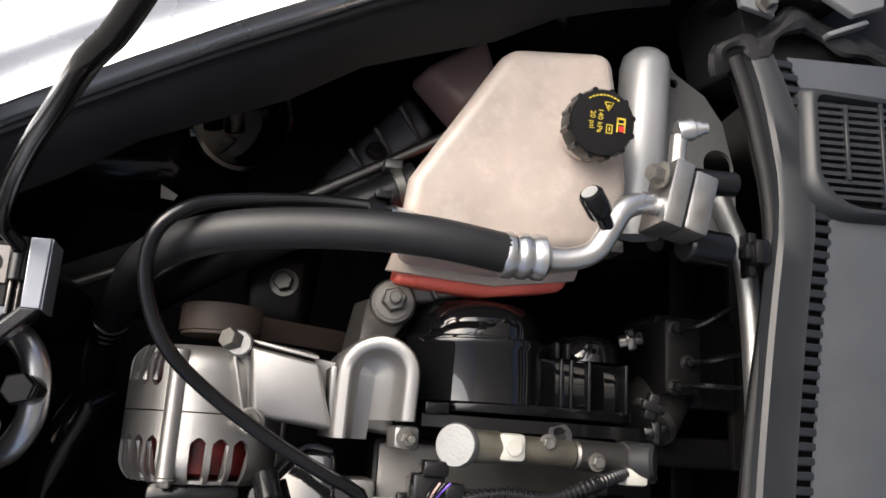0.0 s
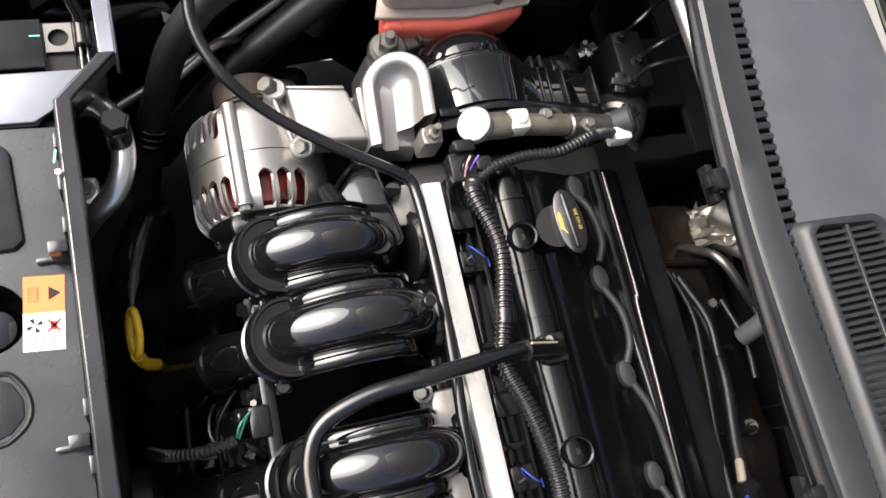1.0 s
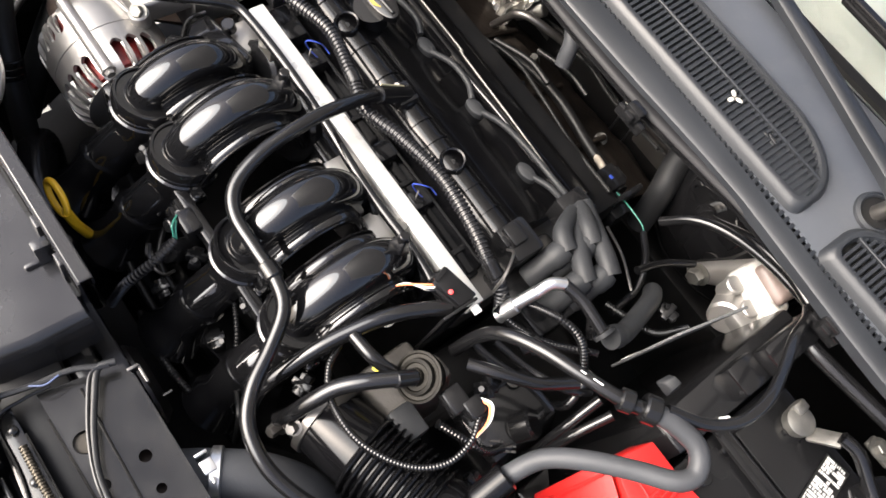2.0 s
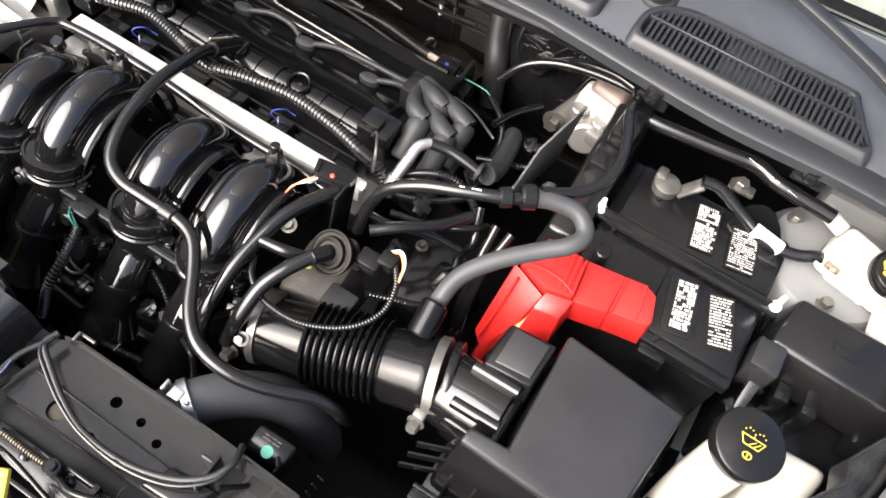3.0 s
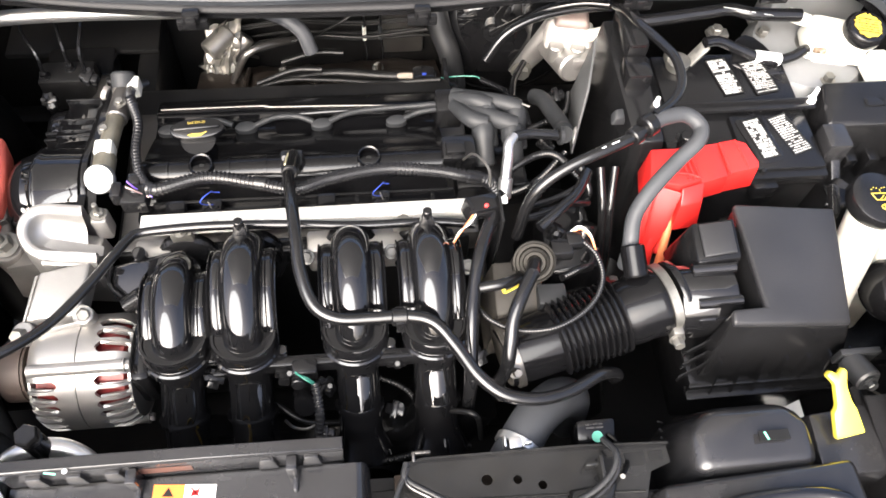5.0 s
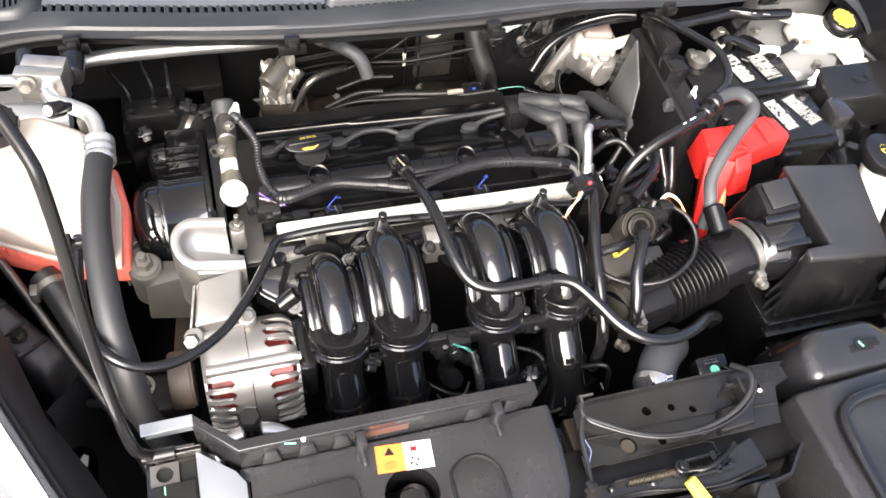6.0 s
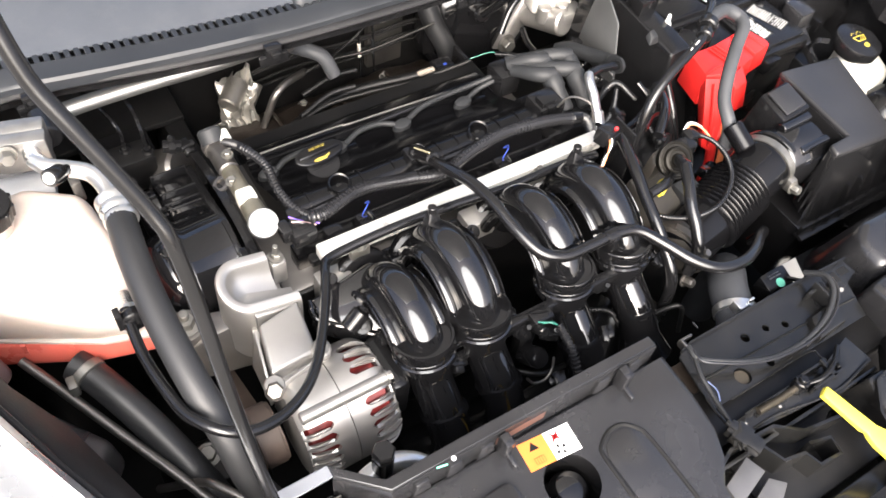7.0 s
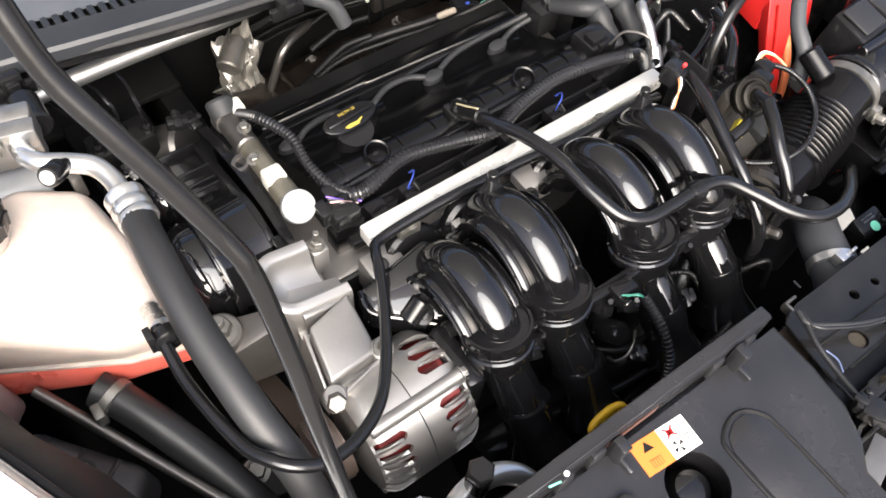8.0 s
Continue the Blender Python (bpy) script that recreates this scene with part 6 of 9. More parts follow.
ft = thing("filler_tube", (-0.20, 0.15, 0.79), "aluminium oil control valve housing with bright round end", "valve housing")
part("tube", join(lathe([(0.012, 0), (0.0125, 0.004), (0.0125, 0.026), (0.011, 0.03)], (-0.200, 0.058, 0.818), (0.0, 1, -0.02), 24), rod((-0.200, 0.10, 0.815), (-0.198, 0.150, 0.808), 0.0105)), mat("stained casting", (0.20, 0.185, 0.145), 0.4, 0.7, var=0.3, scale=40, bump=0.3), ft)
part("end_disc", lathe([(0.0158, -0.010), (0.0165, -0.008), (0.0165, -0.002), (0.0155, 0.0), (0.0, 0.0005)], (-0.200, 0.048, 0.828), (-0.05, -0.62, 0.78), 32), mat("worn machined face", (0.20, 0.206, 0.206), 0.5, 0.5, var=0.15, scale=90, bump=0.4), ft, "bright machined disc")
part("yellow_body", join(box(-0.211, -0.190, 0.083, 0.104, 0.808, 0.830, 0.004), lathe([(0.006, 0), (0.006, 0.002), (0.0, 0.002)], (-0.2005, 0.0935, 0.8302), (0, 0, 1), 16)), WHITEPL, ft, "ivory square valve body")
part("rear_tube", join(rod((-0.198, 0.150, 0.806), (-0.196, 0.205, 0.795), 0.0125), lathe([(0.014, 0), (0.015, 0.003), (0.015, 0.014), (0.012, 0.016)], (-0.196, 0.198, 0.797), (0.02, 1, -0.25), 24)), STEEL, ft, "dull steel tube")
part("grey_cap", lathe([(0.014, 0), (0.0145, 0.004), (0.0145, 0.016), (0.012, 0.019), (0.0, 0.020)], (-0.196, 0.206, 0.800), (0.0, 0.75, 0.6), 24), GREYRUBBER, ft, "grey rubber cap")
part("white_plug", box(-0.190, -0.176, 0.195, 0.215, 0.792, 0.812, 0.003), WHITEPL, ft, "ivory plug")
for at in ((-0.205, 0.125, 0.818), (-0.193, 0.168, 0.815)):
    part("screw", hexbolt(at, (0, 0, 1), 0.005, 0.005), ZINC, ft, "zinc screw")
part("eye", lathe([(0.010, 0), (0.010, 0.003), (0.006, 0.003), (0.006, 0)], (-0.212, 0.142, 0.800), (-0.4, 0, 0.9), 18), STEEL, ft, "steel eyelet")

# ---- coolant tank ----
tank = thing("coolant_tank", (-0.44, 0.08, 0.74), "milky coolant tank, red coolant showing low down", "coolant tank")
lowp = [(-0.508, 0.074, 0.790), (-0.518, 0.150, 0.790), (-0.405, 0.173, 0.790), (-0.346, 0.152, 0.790), (-0.334, 0.080, 0.790), (-0.338, -0.004, 0.790), (-0.395, 0.014, 0.790)]
upp = [(-0.502, 0.060, 0.882), (-0.510, 0.146, 0.886), (-0.399, 0.167, 0.874), (-0.353, 0.148, 0.858), (-0.343, 0.080, 0.855), (-0.343, -0.010, 0.845), (-0.395, -0.007, 0.855)]
part("tank_top", hexa(lowp, upp, 0.013, 4), MILKY, tank, "milky translucent upper half", sharp=60)


def spread(pts, d, z):
    return [(x + (d if x > -0.42 else -d), y + (d if y > 0.07 else -d), z) for x, y, _ in pts]


part("seam", hexa(spread(lowp, 0.004, 0.7865), spread(lowp, 0.004, 0.7915), 0.001), MILKY, tank)
part("tank_bottom", hexa([(x + (0.016 if x > -0.40 else 0.0), y, z) for x, y, z in spread(lowp, -0.006, 0.742)], [(x + (0.014 if x > -0.40 else 0.0), y, z) for x, y, z in spread(lowp, -0.001, 0.786)], 0.008, 3), COOLANT, tank, "lower half filled with red coolant")
for x in (-0.46, -0.42, -0.38):
    part("rib", hexa([(x - 0.002, 0.052 - 0.42 * (x + 0.46), 0.75), (x + 0.002, 0.050 - 0.42 * (x + 0.46), 0.75), (x + 0.002, 0.07, 0.75), (x - 0.002, 0.07, 0.75)], [(x - 0.002, 0.048 - 0.42 * (x + 0.46), 0.785), (x + 0.002, 0.046 - 0.42 * (x + 0.46), 0.785), (x + 0.002, 0.07, 0.785), (x - 0.002, 0.07, 0.785)], 0), COOLANT, tank)
# Pink plastic, its colour lowered for the shade under the fender.
part("rear_chamber", hexa([(-0.560, 0.060, 0.742), (-0.500, 0.085, 0.742), (-0.478, 0.048, 0.742), (-0.520, 0.006, 0.742)], [(-0.552, 0.066, 0.800), (-0.504, 0.078, 0.806), (-0.482, 0.046, 0.800), (-0.515, 0.012, 0.792)], 0.008, 3), mat("pink plastic darkened for shade", (0.33, 0.23, 0.21), 0.35, var=0.15, bump=0.2, sss=0.2), tank, "pink tinged lower chamber")
cc, ca = Vector((-0.441, 0.127, 0.888)), Vector((0.16, -0.05, 1)).normalized()
part("neck", lathe([(0.024, -0.012), (0.024, 0.004)], cc, ca, 32), MILKY, tank)
part("cap", lathe([(0.0245, 0.0), (0.0262, 0.002), (0.0262, 0.017), (0.0245, 0.0205), (0.0, 0.021)], cc, ca, 36), SATIN, tank)
for k in range(12):
    a = 2 * math.pi * k / 12
    u, v, w = basis(ca)
    p = cc + (u * math.cos(a) + v * math.sin(a)) * 0.0252
    part("grip", rod(p + ca * 0.003, p + ca * 0.018, 0.0026, 8), SATIN, tank)
tm = flat(cc + ca * 0.0211, (0, -1, 0), ca)
turn = tm @ pose(0, 0, 0, 0, 0, 90)
part("print", join(text_bm("140 kPa", 0.0057, turn @ Matrix.Translation((-0.001, -0.0025, 0))), text_bm("20 psi", 0.0057, turn @ Matrix.Translation((-0.001, -0.0085, 0)))), INKYEL, tank, "yellow warning print")
for k, (tx, ty, half, bar) in enumerate(((-0.0125, 0.0035, 0.0034, 0.0006), (-0.0125, 0.0035, 0.0008, 0.0005))):
    loop = [Vector((tx - half * 0.8, ty - half, 0.0003)), Vector((tx - half * 0.8, ty + half, 0.0003)), Vector((tx + half, ty, 0.0003)), Vector((tx - half * 0.8, ty - half, 0.0003))]
    part("triangle_symbol", turned(sweep(loop, ring_of(bar, 6)), turn), INKYEL, tank, "yellow triangle symbol")
part("tank_symbol", turned(join(box(0.001, 0.008, 0.0025, 0.0033, 0, 0.0004, 0), box(0.001, 0.008, 0.0068, 0.0076, 0, 0.0004, 0), box(0.001, 0.0018, 0.0025, 0.0076, 0, 0.0004, 0), box(0.0072, 0.008, 0.0025, 0.0076, 0, 0.0004, 0), box(0.003, 0.006, 0.0046, 0.0055, 0, 0.0004, 0)), turn), INKYEL, tank, "yellow tank symbol")
for k in range(9):
    a = radians(150 + 8 * k)
    part("rim_print", turned(box(-0.0006, 0.0006, -0.0010, 0.0010, 0, 0.0003, 0), turn @ Matrix.Rotation(a, 4, "Z") @ Matrix.Translation((0.0205, 0, 0))), INKYEL, tank, "unreadable rim print")
part("red_mark", turned(box(0.0015, 0.0055, 0.0125, 0.0165, 0.0003, 0.0007, 0), turn), INKRED, tank, "red warning mark")
part("print_box", turned(join(box(-0.005, 0.006, 0.0105, 0.0118, 0, 0.0004, 0), box(-0.005, 0.006, 0.0162, 0.0175, 0, 0.0004, 0), box(-0.005, -0.0035, 0.0105, 0.0175, 0, 0.0004, 0), box(-0.001, 0.0002, 0.0118, 0.0162, 0, 0.0004, 0)), turn), INKYEL, tank, "yellow symbol box")
part("nipple", join(rod((-0.358, 0.012, 0.846), (-0.358, -0.022, 0.866), 0.009), lathe([(0.010, 0), (0.010, 0.006), (0.008, 0.009)], (-0.357, -0.018, 0.864), (0, -0.9, 0.35), 18)), ALU, tank, "pale hose nipple")
part("ear", box(-0.36, -0.35, 0.146, 0.162, 0.845, 0.872, 0.002), STEEL, tank, "small steel bracket")

bl = thing("bleed_hose", (-0.26, -0.10, 0.80), "thin glossy black bleed hose looping over the alternator", "bleed hose")
part("hose", tube([(-0.361, -0.020, 0.873), (-0.362, -0.073, 0.867), (-0.353, -0.135, 0.872), (-0.343, -0.159, 0.878), (-0.328, -0.175, 0.876), (-0.307, -0.181, 0.866), (-0.279, -0.176, 0.857), (-0.250, -0.160, 0.850), (-0.224, -0.130, 0.836), (-0.197, -0.088, 0.828), (-0.174, -0.045, 0.822), (-0.164, -0.024, 0.816), (-0.150, -0.014, 0.812), (-0.08, -0.012, 0.814), (0.0, -0.014, 0.812), (0.08, -0.018, 0.808), (0.16, -0.016, 0.804), (0.21, -0.02, 0.80)], 0.0052, 120, 12), RUBBER, bl)
part("clip", join(lathe([(0.011, 0), (0.012, 0.002), (0.012, 0.010), (0.009, 0.012)], (-0.357, -0.026, 0.870), (0, -1, 0.1), 18), box(-0.372, -0.366, -0.034, -0.022, 0.862, 0.884, 0.001), box(-0.348, -0.342, -0.034, -0.022, 0.862, 0.884, 0.001)), SATIN, bl)

# ---- air conditioning lines ----
ac = thing("air_conditioning_line", (-0.36, 0.10, 0.84), "bare aluminium air conditioning pipe with crimped black hose", "air conditioning line")
part("hose", tube([(-0.332, 0.062, 0.900), (-0.337, 0.0, 0.903), (-0.338, -0.059, 0.891), (-0.334, -0.122, 0.872), (-0.327, -0.163, 0.844), (-0.321, -0.192, 0.790), (-0.303, -0.211, 0.735), (-0.279, -0.225, 0.691), (-0.252, -0.236, 0.64), (-0.228, -0.245, 0.57)], 0.0142, 80, 20), MATTHOSE, ac, "thick black rubber hose")
part("lower_crimp", lathe([(0.0148, 0), (0.0165, 0.001), (0.0165, 0.005), (0.0152, 0.006), (0.0152, 0.008), (0.0165, 0.009), (0.0165, 0.013), (0.0152, 0.014), (0.0152, 0.016), (0.0165, 0.017), (0.0165, 0.022), (0.0148, 0.023)], (-0.286, -0.2215, 0.703), (0.44, -0.26, -0.86), 28), SATIN, ac, "black crimped ferrule")
part("crimp", lathe([(0.0155, 0), (0.0165, 0.002), (0.0165, 0.007), (0.0150, 0.009), (0.0150, 0.011), (0.0165, 0.013), (0.0165, 0.018), (0.0150, 0.020), (0.0150, 0.022), (0.0165, 0.024), (0.0165, 0.030), (0.012, 0.034)], (-0.3315, 0.055, 0.898), (-0.02, 1, 0.05), 28), ALU, ac, "crimped aluminium ferrule")
part("pipe", tube([(-0.332, 0.085, 0.900), (-0.333, 0.105, 0.902), (-0.340, 0.122, 0.905), (-0.356, 0.132, 0.909), (-0.372, 0.142, 0.910), (-0.380, 0.158, 0.908), (-0.381, 0.172, 0.905)], 0.0085, 50, 18), ALU, ac, "bent aluminium pipe")
part("service_port", join(rod((-0.357, 0.129, 0.912), (-0.364, 0.120, 0.921), 0.0055), lathe([(0.0085, 0), (0.009, 0.002), (0.009, 0.018), (0.0075, 0.020), (0.0, 0.0202)], (-0.364, 0.120, 0.920), (-0.55, -0.70, 0.55), 22)), SATIN, ac, "black service port cap")
part("cap_face", lathe([(0.0060, 0), (0.0060, 0.0006), (0, 0.0007)], Vector((-0.364, 0.120, 0.920)) + Vector((-0.55, -0.70, 0.55)).normalized() * 0.0203, (-0.55, -0.70, 0.55), 20), mat("grey cap face", (0.28, 0.28, 0.28), 0.5), ac, "grey cap face")
part("valve_block", turned(join(box(-0.026, 0.026, -0.008, 0.008, -0.02, 0.02, 0.002), box(-0.024, 0.024, 0.010, 0.030, -0.018, 0.018, 0.003)), Matrix.Translation((-0.388, 0.182, 0.900)) @ pose(0, 0, 0, 0, 0, -14)), mat("machined block", (0.36, 0.355, 0.345), 0.38, 0.92, var=0.15, scale=50, bump=0.25), ac, "machined aluminium valve block")
part("block_bolt", join(hexbolt((-0.402, 0.172, 0.912), (0, -1, 0.2), 0.007, 0.010)), ZINC, ac, "zinc bolt")
part("upper_port", join(tube([(-0.405, 0.19, 0.900), (-0.425, 0.19, 0.903), (-0.438, 0.190, 0.906)], 0.0065, 14, 14), lathe([(0.0075, -0.006), (0.0085, -0.004), (0.0085, 0.006), (0.0065, 0.008), (0.0065, 0.012), (0.0045, 0.013), (0.0045, 0.018), (0.0, 0.018)], (-0.4416, 0.193, 0.908), (-0.2, 0.95, 0.15), 18)), ALU, ac, "aluminium port")
part("bulkhead_stub", rod((-0.408, 0.205, 0.895), (-0.41, 0.245, 0.893), 0.010), SATIN, ac, "black bulkhead stub")
part("bulkhead_stub", rod((-0.36, 0.205, 0.885), (-0.36, 0.245, 0.88), 0.014), SATIN, ac, "black bulkhead stub")
acr = thing("air_conditioning_return", (-0.2, 0.29, 0.72), "dull aluminium pipe running below the cowl into a grey hose", "pipe")
part("pipe", tube([(-0.42, 0.270, 0.832), (-0.36, 0.293, 0.834), (-0.26, 0.300, 0.834), (-0.155, 0.299, 0.834), (-0.09, 0.300, 0.836), (-0.060, 0.312, 0.826), (-0.036, 0.345, 0.790)], 0.0095, 70, 16), mat("dull aluminium", (0.30, 0.30, 0.295), 0.42, 0.9, var=0.15, bump=0.15), acr)
part("hose", tube([(-0.040, 0.340, 0.796), (-0.028, 0.356, 0.776), (-0.008, 0.360, 0.760), (0.015, 0.346, 0.748), (0.026, 0.334, 0.720)], 0.0105, 30, 14), COOLHOSE, acr, "grey rubber hose")
part("sleeve", rod((-0.052, 0.322, 0.815), (-0.038, 0.341, 0.793), 0.0112), STEEL, acr, "steel ferrule")
hs = thing("coolant_hose", (-0.40, -0.05, 0.60), "black radiator hose with a zinc spring clamp at the tank", "coolant hose")
part("hose", tube([(-0.425, 0.020, 0.760), (-0.412, 0.0, 0.755), (-0.395, -0.035, 0.745), (-0.375, -0.08, 0.72), (-0.355, -0.13, 0.68), (-0.335, -0.18, 0.62), (-0.32, -0.22, 0.55)], 0.0165, 60, 18), MATTHOSE, hs)
part("spring_clamp", join(lathe([(0.0172, 0), (0.0185, 0.001), (0.0185, 0.009), (0.0172, 0.010)], (-0.418, 0.010, 0.758), (0.4, -0.9, -0.2), 24), box(-0.437, -0.428, -0.012, 0.004, 0.752, 0.770, 0.002)), ZINC, hs, "zinc spring clamp")
single("steel_pipe", tube([(-0.468, 0.045, 0.765), (-0.435, -0.015, 0.748), (-0.352, -0.172, 0.705), (-0.315, -0.265, 0.67), (-0.30, -0.285, 0.66), (-0.30, -0.29, 0.60)], 0.0052, 40, 12), STEEL, "bright steel pipe beside the headlamp", "pipe")
single("steel_pipe", tube([(-0.30, -0.22, 0.72), (-0.345, -0.16, 0.73), (-0.36, -0.14, 0.72), (-0.40, -0.10, 0.66)], 0.0045, 30, 10), STEEL, "thin dull steel pipe beside the radiator", "pipe")
fb2 = thing("subframe_bracket", (-0.34, -0.085, 0.56), "grey pressed bracket with a large bolt", "bracket")
part("arm", hexa([(-0.40, -0.12, 0.58), (-0.28, -0.12, 0.58), (-0.28, -0.05, 0.58), (-0.40, -0.04, 0.58)], [(-0.37, -0.115, 0.640), (-0.30, -0.115, 0.632), (-0.30, -0.06, 0.632), (-0.37, -0.055, 0.640)], 0.01), BAYBLACK, fb2)
part("bolt", hexbolt((-0.342, -0.081, 0.640), (0, -0.2, 1), 0.0095, 0.010), ZINC, fb2, "zinc bolt")

# grey pressed bracket behind the coolant tank
wb = thing("wing_bracket", (-0.48, -0.02, 0.68), "grey pressed metal bracket below the fender edge", "bracket")
# Bracket grey lowered to include the shade below the fender edge.
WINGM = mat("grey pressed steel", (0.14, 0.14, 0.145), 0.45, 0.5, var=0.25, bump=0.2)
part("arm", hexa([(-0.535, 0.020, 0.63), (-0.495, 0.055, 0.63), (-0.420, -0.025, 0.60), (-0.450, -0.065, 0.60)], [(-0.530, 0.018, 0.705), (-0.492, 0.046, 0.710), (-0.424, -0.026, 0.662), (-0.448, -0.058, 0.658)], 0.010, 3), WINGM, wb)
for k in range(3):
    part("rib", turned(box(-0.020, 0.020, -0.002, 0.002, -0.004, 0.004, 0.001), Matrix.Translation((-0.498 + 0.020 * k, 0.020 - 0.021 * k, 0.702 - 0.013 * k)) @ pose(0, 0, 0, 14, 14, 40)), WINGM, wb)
# Added white chip in place of bright ground showing through a gap.
part("ground_glimpse", turned(plate([(-0.006, -0.006), (0.006, -0.005), (0.007, 0.006), (0.002, 0.009)], 0, 0.001, 0), Matrix.Translation((-0.400, -0.192, 0.705))), WHITEPL, wb, "white chip standing for bright ground in a gap")
part("bolt", hexbolt((-0.470, -0.010, 0.690), (-0.2, -0.2, 1), 0.007, 0.006), STEEL, wb, "dull bolt")

# headlamp backs
def headlamp(cx_, s, ring):
    hl = thing("headlamp", (cx_, -0.25, 0.62), "black plastic headlamp housing seen from behind", "headlamp", "headlamps")
    part("housing", hexa([(cx_ - 0.08, -0.42, 0.60), (cx_ + 0.08, -0.42, 0.60), (cx_ + 0.07, -0.12, 0.60), (cx_ - 0.07, -0.12, 0.60)], [(cx_ - 0.06, -0.40, 0.70), (cx_ + 0.06, -0.40, 0.70), (cx_ + 0.055, -0.19, 0.69), (cx_ - 0.055, -0.19, 0.69)], 0.02, 3), SATIN, hl)
    part("bulb_cover", lathe([(0.046, -0.03), (0.050, 0.0), (0.052, 0.014), (0.049, 0.018), (0.045, 0.018), (0.043, 0.012), (0.041, -0.05), (0.0, -0.055)], ring, (-s * 0.30, 0.45, 0.84), 40), GLOSS, hl, "round bulb cover")
    part("socket", turned(join(box(-0.016, 0.016, -0.008, 0.008, -0.014, 0.004, 0.003)), flat(ring, (1, 0.4, 0), (-s * 0.30, 0.45, 0.84))), SATIN, hl)
    return hl


headlamp(-0.470, -1, (-0.483, -0.143, 0.695))
headlamp(0.690, 1, (0.715, -0.21, 0.69))
# ---- front of the bay: radiator, covers, latch ----
rad = thing("radiator", (0.05, -0.33, 0.32), "black radiator with fan shroud at the front of the bay", "radiator")
part("core", box(-0.22, 0.36, -0.385, -0.325, 0.33, 0.79, 0.006), BAYBLACK, rad)
part("shroud", box(-0.20, 0.34, -0.325, -0.300, 0.36, 0.775, 0.006), SATIN, rad)
part("fan_ring", lathe([(0.165, 0), (0.17, 0.004), (0.17, 0.02), (0.165, 0.022), (0.155, 0.022), (0.155, 0)], (0.07, -0.300, 0.57), (0, 1, 0), 48), SATIN, rad)
part("motor", lathe([(0.05, 0), (0.05, 0.03), (0.04, 0.04), (0.0, 0.041)], (0.07, -0.300, 0.57), (0, 1, 0), 28), STEEL, rad)

rc = thing("radiator_cover", (-0.08, -0.36, 0.82), "dull black plastic radiator cover with raised lip and warning sticker", "radiator cover")
panel = [(-0.226, -0.290), (0.066, -0.290), (0.065, -0.335), (0.060, -0.372), (0.048, -0.398), (0.030, -0.418), (0.024, -0.53), (-0.235, -0.53)]
part("panel", holed(panel, [(-0.085, -0.347, 0.026)], 0.831, 0.838), DULL, rc)
# Black disc deep in the hole stands for the shade inside it.
part("hole_floor", lathe([(0.034, 0), (0.034, 0.002), (0, 0.002)], (-0.085, -0.347, 0.745), (0, 0, 1), 24), INKGAPBLACK, rc, "black disc as shade in the round hole")
part("hole_sleeve", lathe([(0.0258, -0.09), (0.0258, -0.0015), (0.0290, -0.0015), (0.0290, -0.09)], (-0.085, -0.347, 0.8375), (0, 0, 1), 40), SATIN, rc)
part("pale_hook", tube([(-0.104, -0.360, 0.80), (-0.106, -0.356, 0.818), (-0.102, -0.350, 0.822), (-0.097, -0.352, 0.815)], 0.0024, 16, 8), STEEL, rc, "pale metal hook in the hole")
part("hole_stub", join(rod((-0.083, -0.35, 0.75), (-0.081, -0.345, 0.806), 0.010, 20), lathe([(0.010, 0.0), (0.017, 0.002), (0.019, 0.010), (0.014, 0.020), (0.0, 0.024)], (-0.081, -0.346, 0.800), (0, 0, 1), 28)), GLOSS, rc, "glossy round knob in the hole")
lip = [(-0.314, -0.2515, 0.867), (-0.2685, -0.2505, 0.868), (-0.2325, -0.2845, 0.868), (-0.16, -0.2845, 0.868), (-0.05, -0.2845, 0.866), (0.056, -0.2845, 0.862)]
part("lip", sweep([Vector(p) for p in lip[1:]], [(0.000, -0.0014), (-0.046, -0.0014), (-0.046, 0.0014), (0.000, 0.0014)], up=(0, 0, 1)), DULL, rc, sharp=20)
edge_in = [Vector(p) for p in lip]
edge_out = [Vector((-0.3145, -0.2395, 0.8665)), Vector((-0.2685, -0.2395, 0.8675)), Vector((-0.2325, -0.2735, 0.8675)), Vector((-0.16, -0.2730, 0.8675)), Vector((-0.05, -0.2730, 0.8655)), Vector((0.056, -0.2730, 0.8615))]
part("lip_top", softened(hexa(edge_in[1:] + edge_out[:0:-1], [p + Vector((0, 0, 0.0026)) for p in edge_in[1:] + edge_out[:0:-1]], 0), 0.0011), DULL, rc, sharp=20)
part("lip_back", sweep([p + Vector((0, -0.0008, 0)) for p in edge_out[1:]], [(0.000, -0.0010), (-0.012, -0.0010), (-0.012, 0.0010), (0.000, 0.0010)], up=(0, 0, 1)), DULL, rc, sharp=20)
crest = [Vector((x, y, 0.8355)) for x, y in panel[1:7]]
part("end_wall", sheet([[p + Vector((0.000, 0, 0.0022)) for p in crest], [p + Vector((0.004, 0, 0.0010)) for p in crest], [p + Vector((0.007, 0.001, -0.003)) for p in crest], [p + Vector((0.010, 0.002, -0.014)) for p in crest], [p + Vector((0.012, 0.003, -0.050)) for p in crest]], 0.002), DULL, rc, "rounded end wall")
for x in (-0.205, -0.172, -0.140, -0.010, 0.028):
    part("lip_rib", hexa([(x - 0.009, -0.2905, 0.842), (x + 0.009, -0.2905, 0.842), (x + 0.009, -0.2855, 0.842), (x - 0.009, -0.2855, 0.842)], [(x - 0.006, -0.2895, 0.861), (x + 0.006, -0.2895, 0.861), (x + 0.006, -0.2855, 0.861), (x - 0.006, -0.2855, 0.861)], 0.0008), DULL, rc)
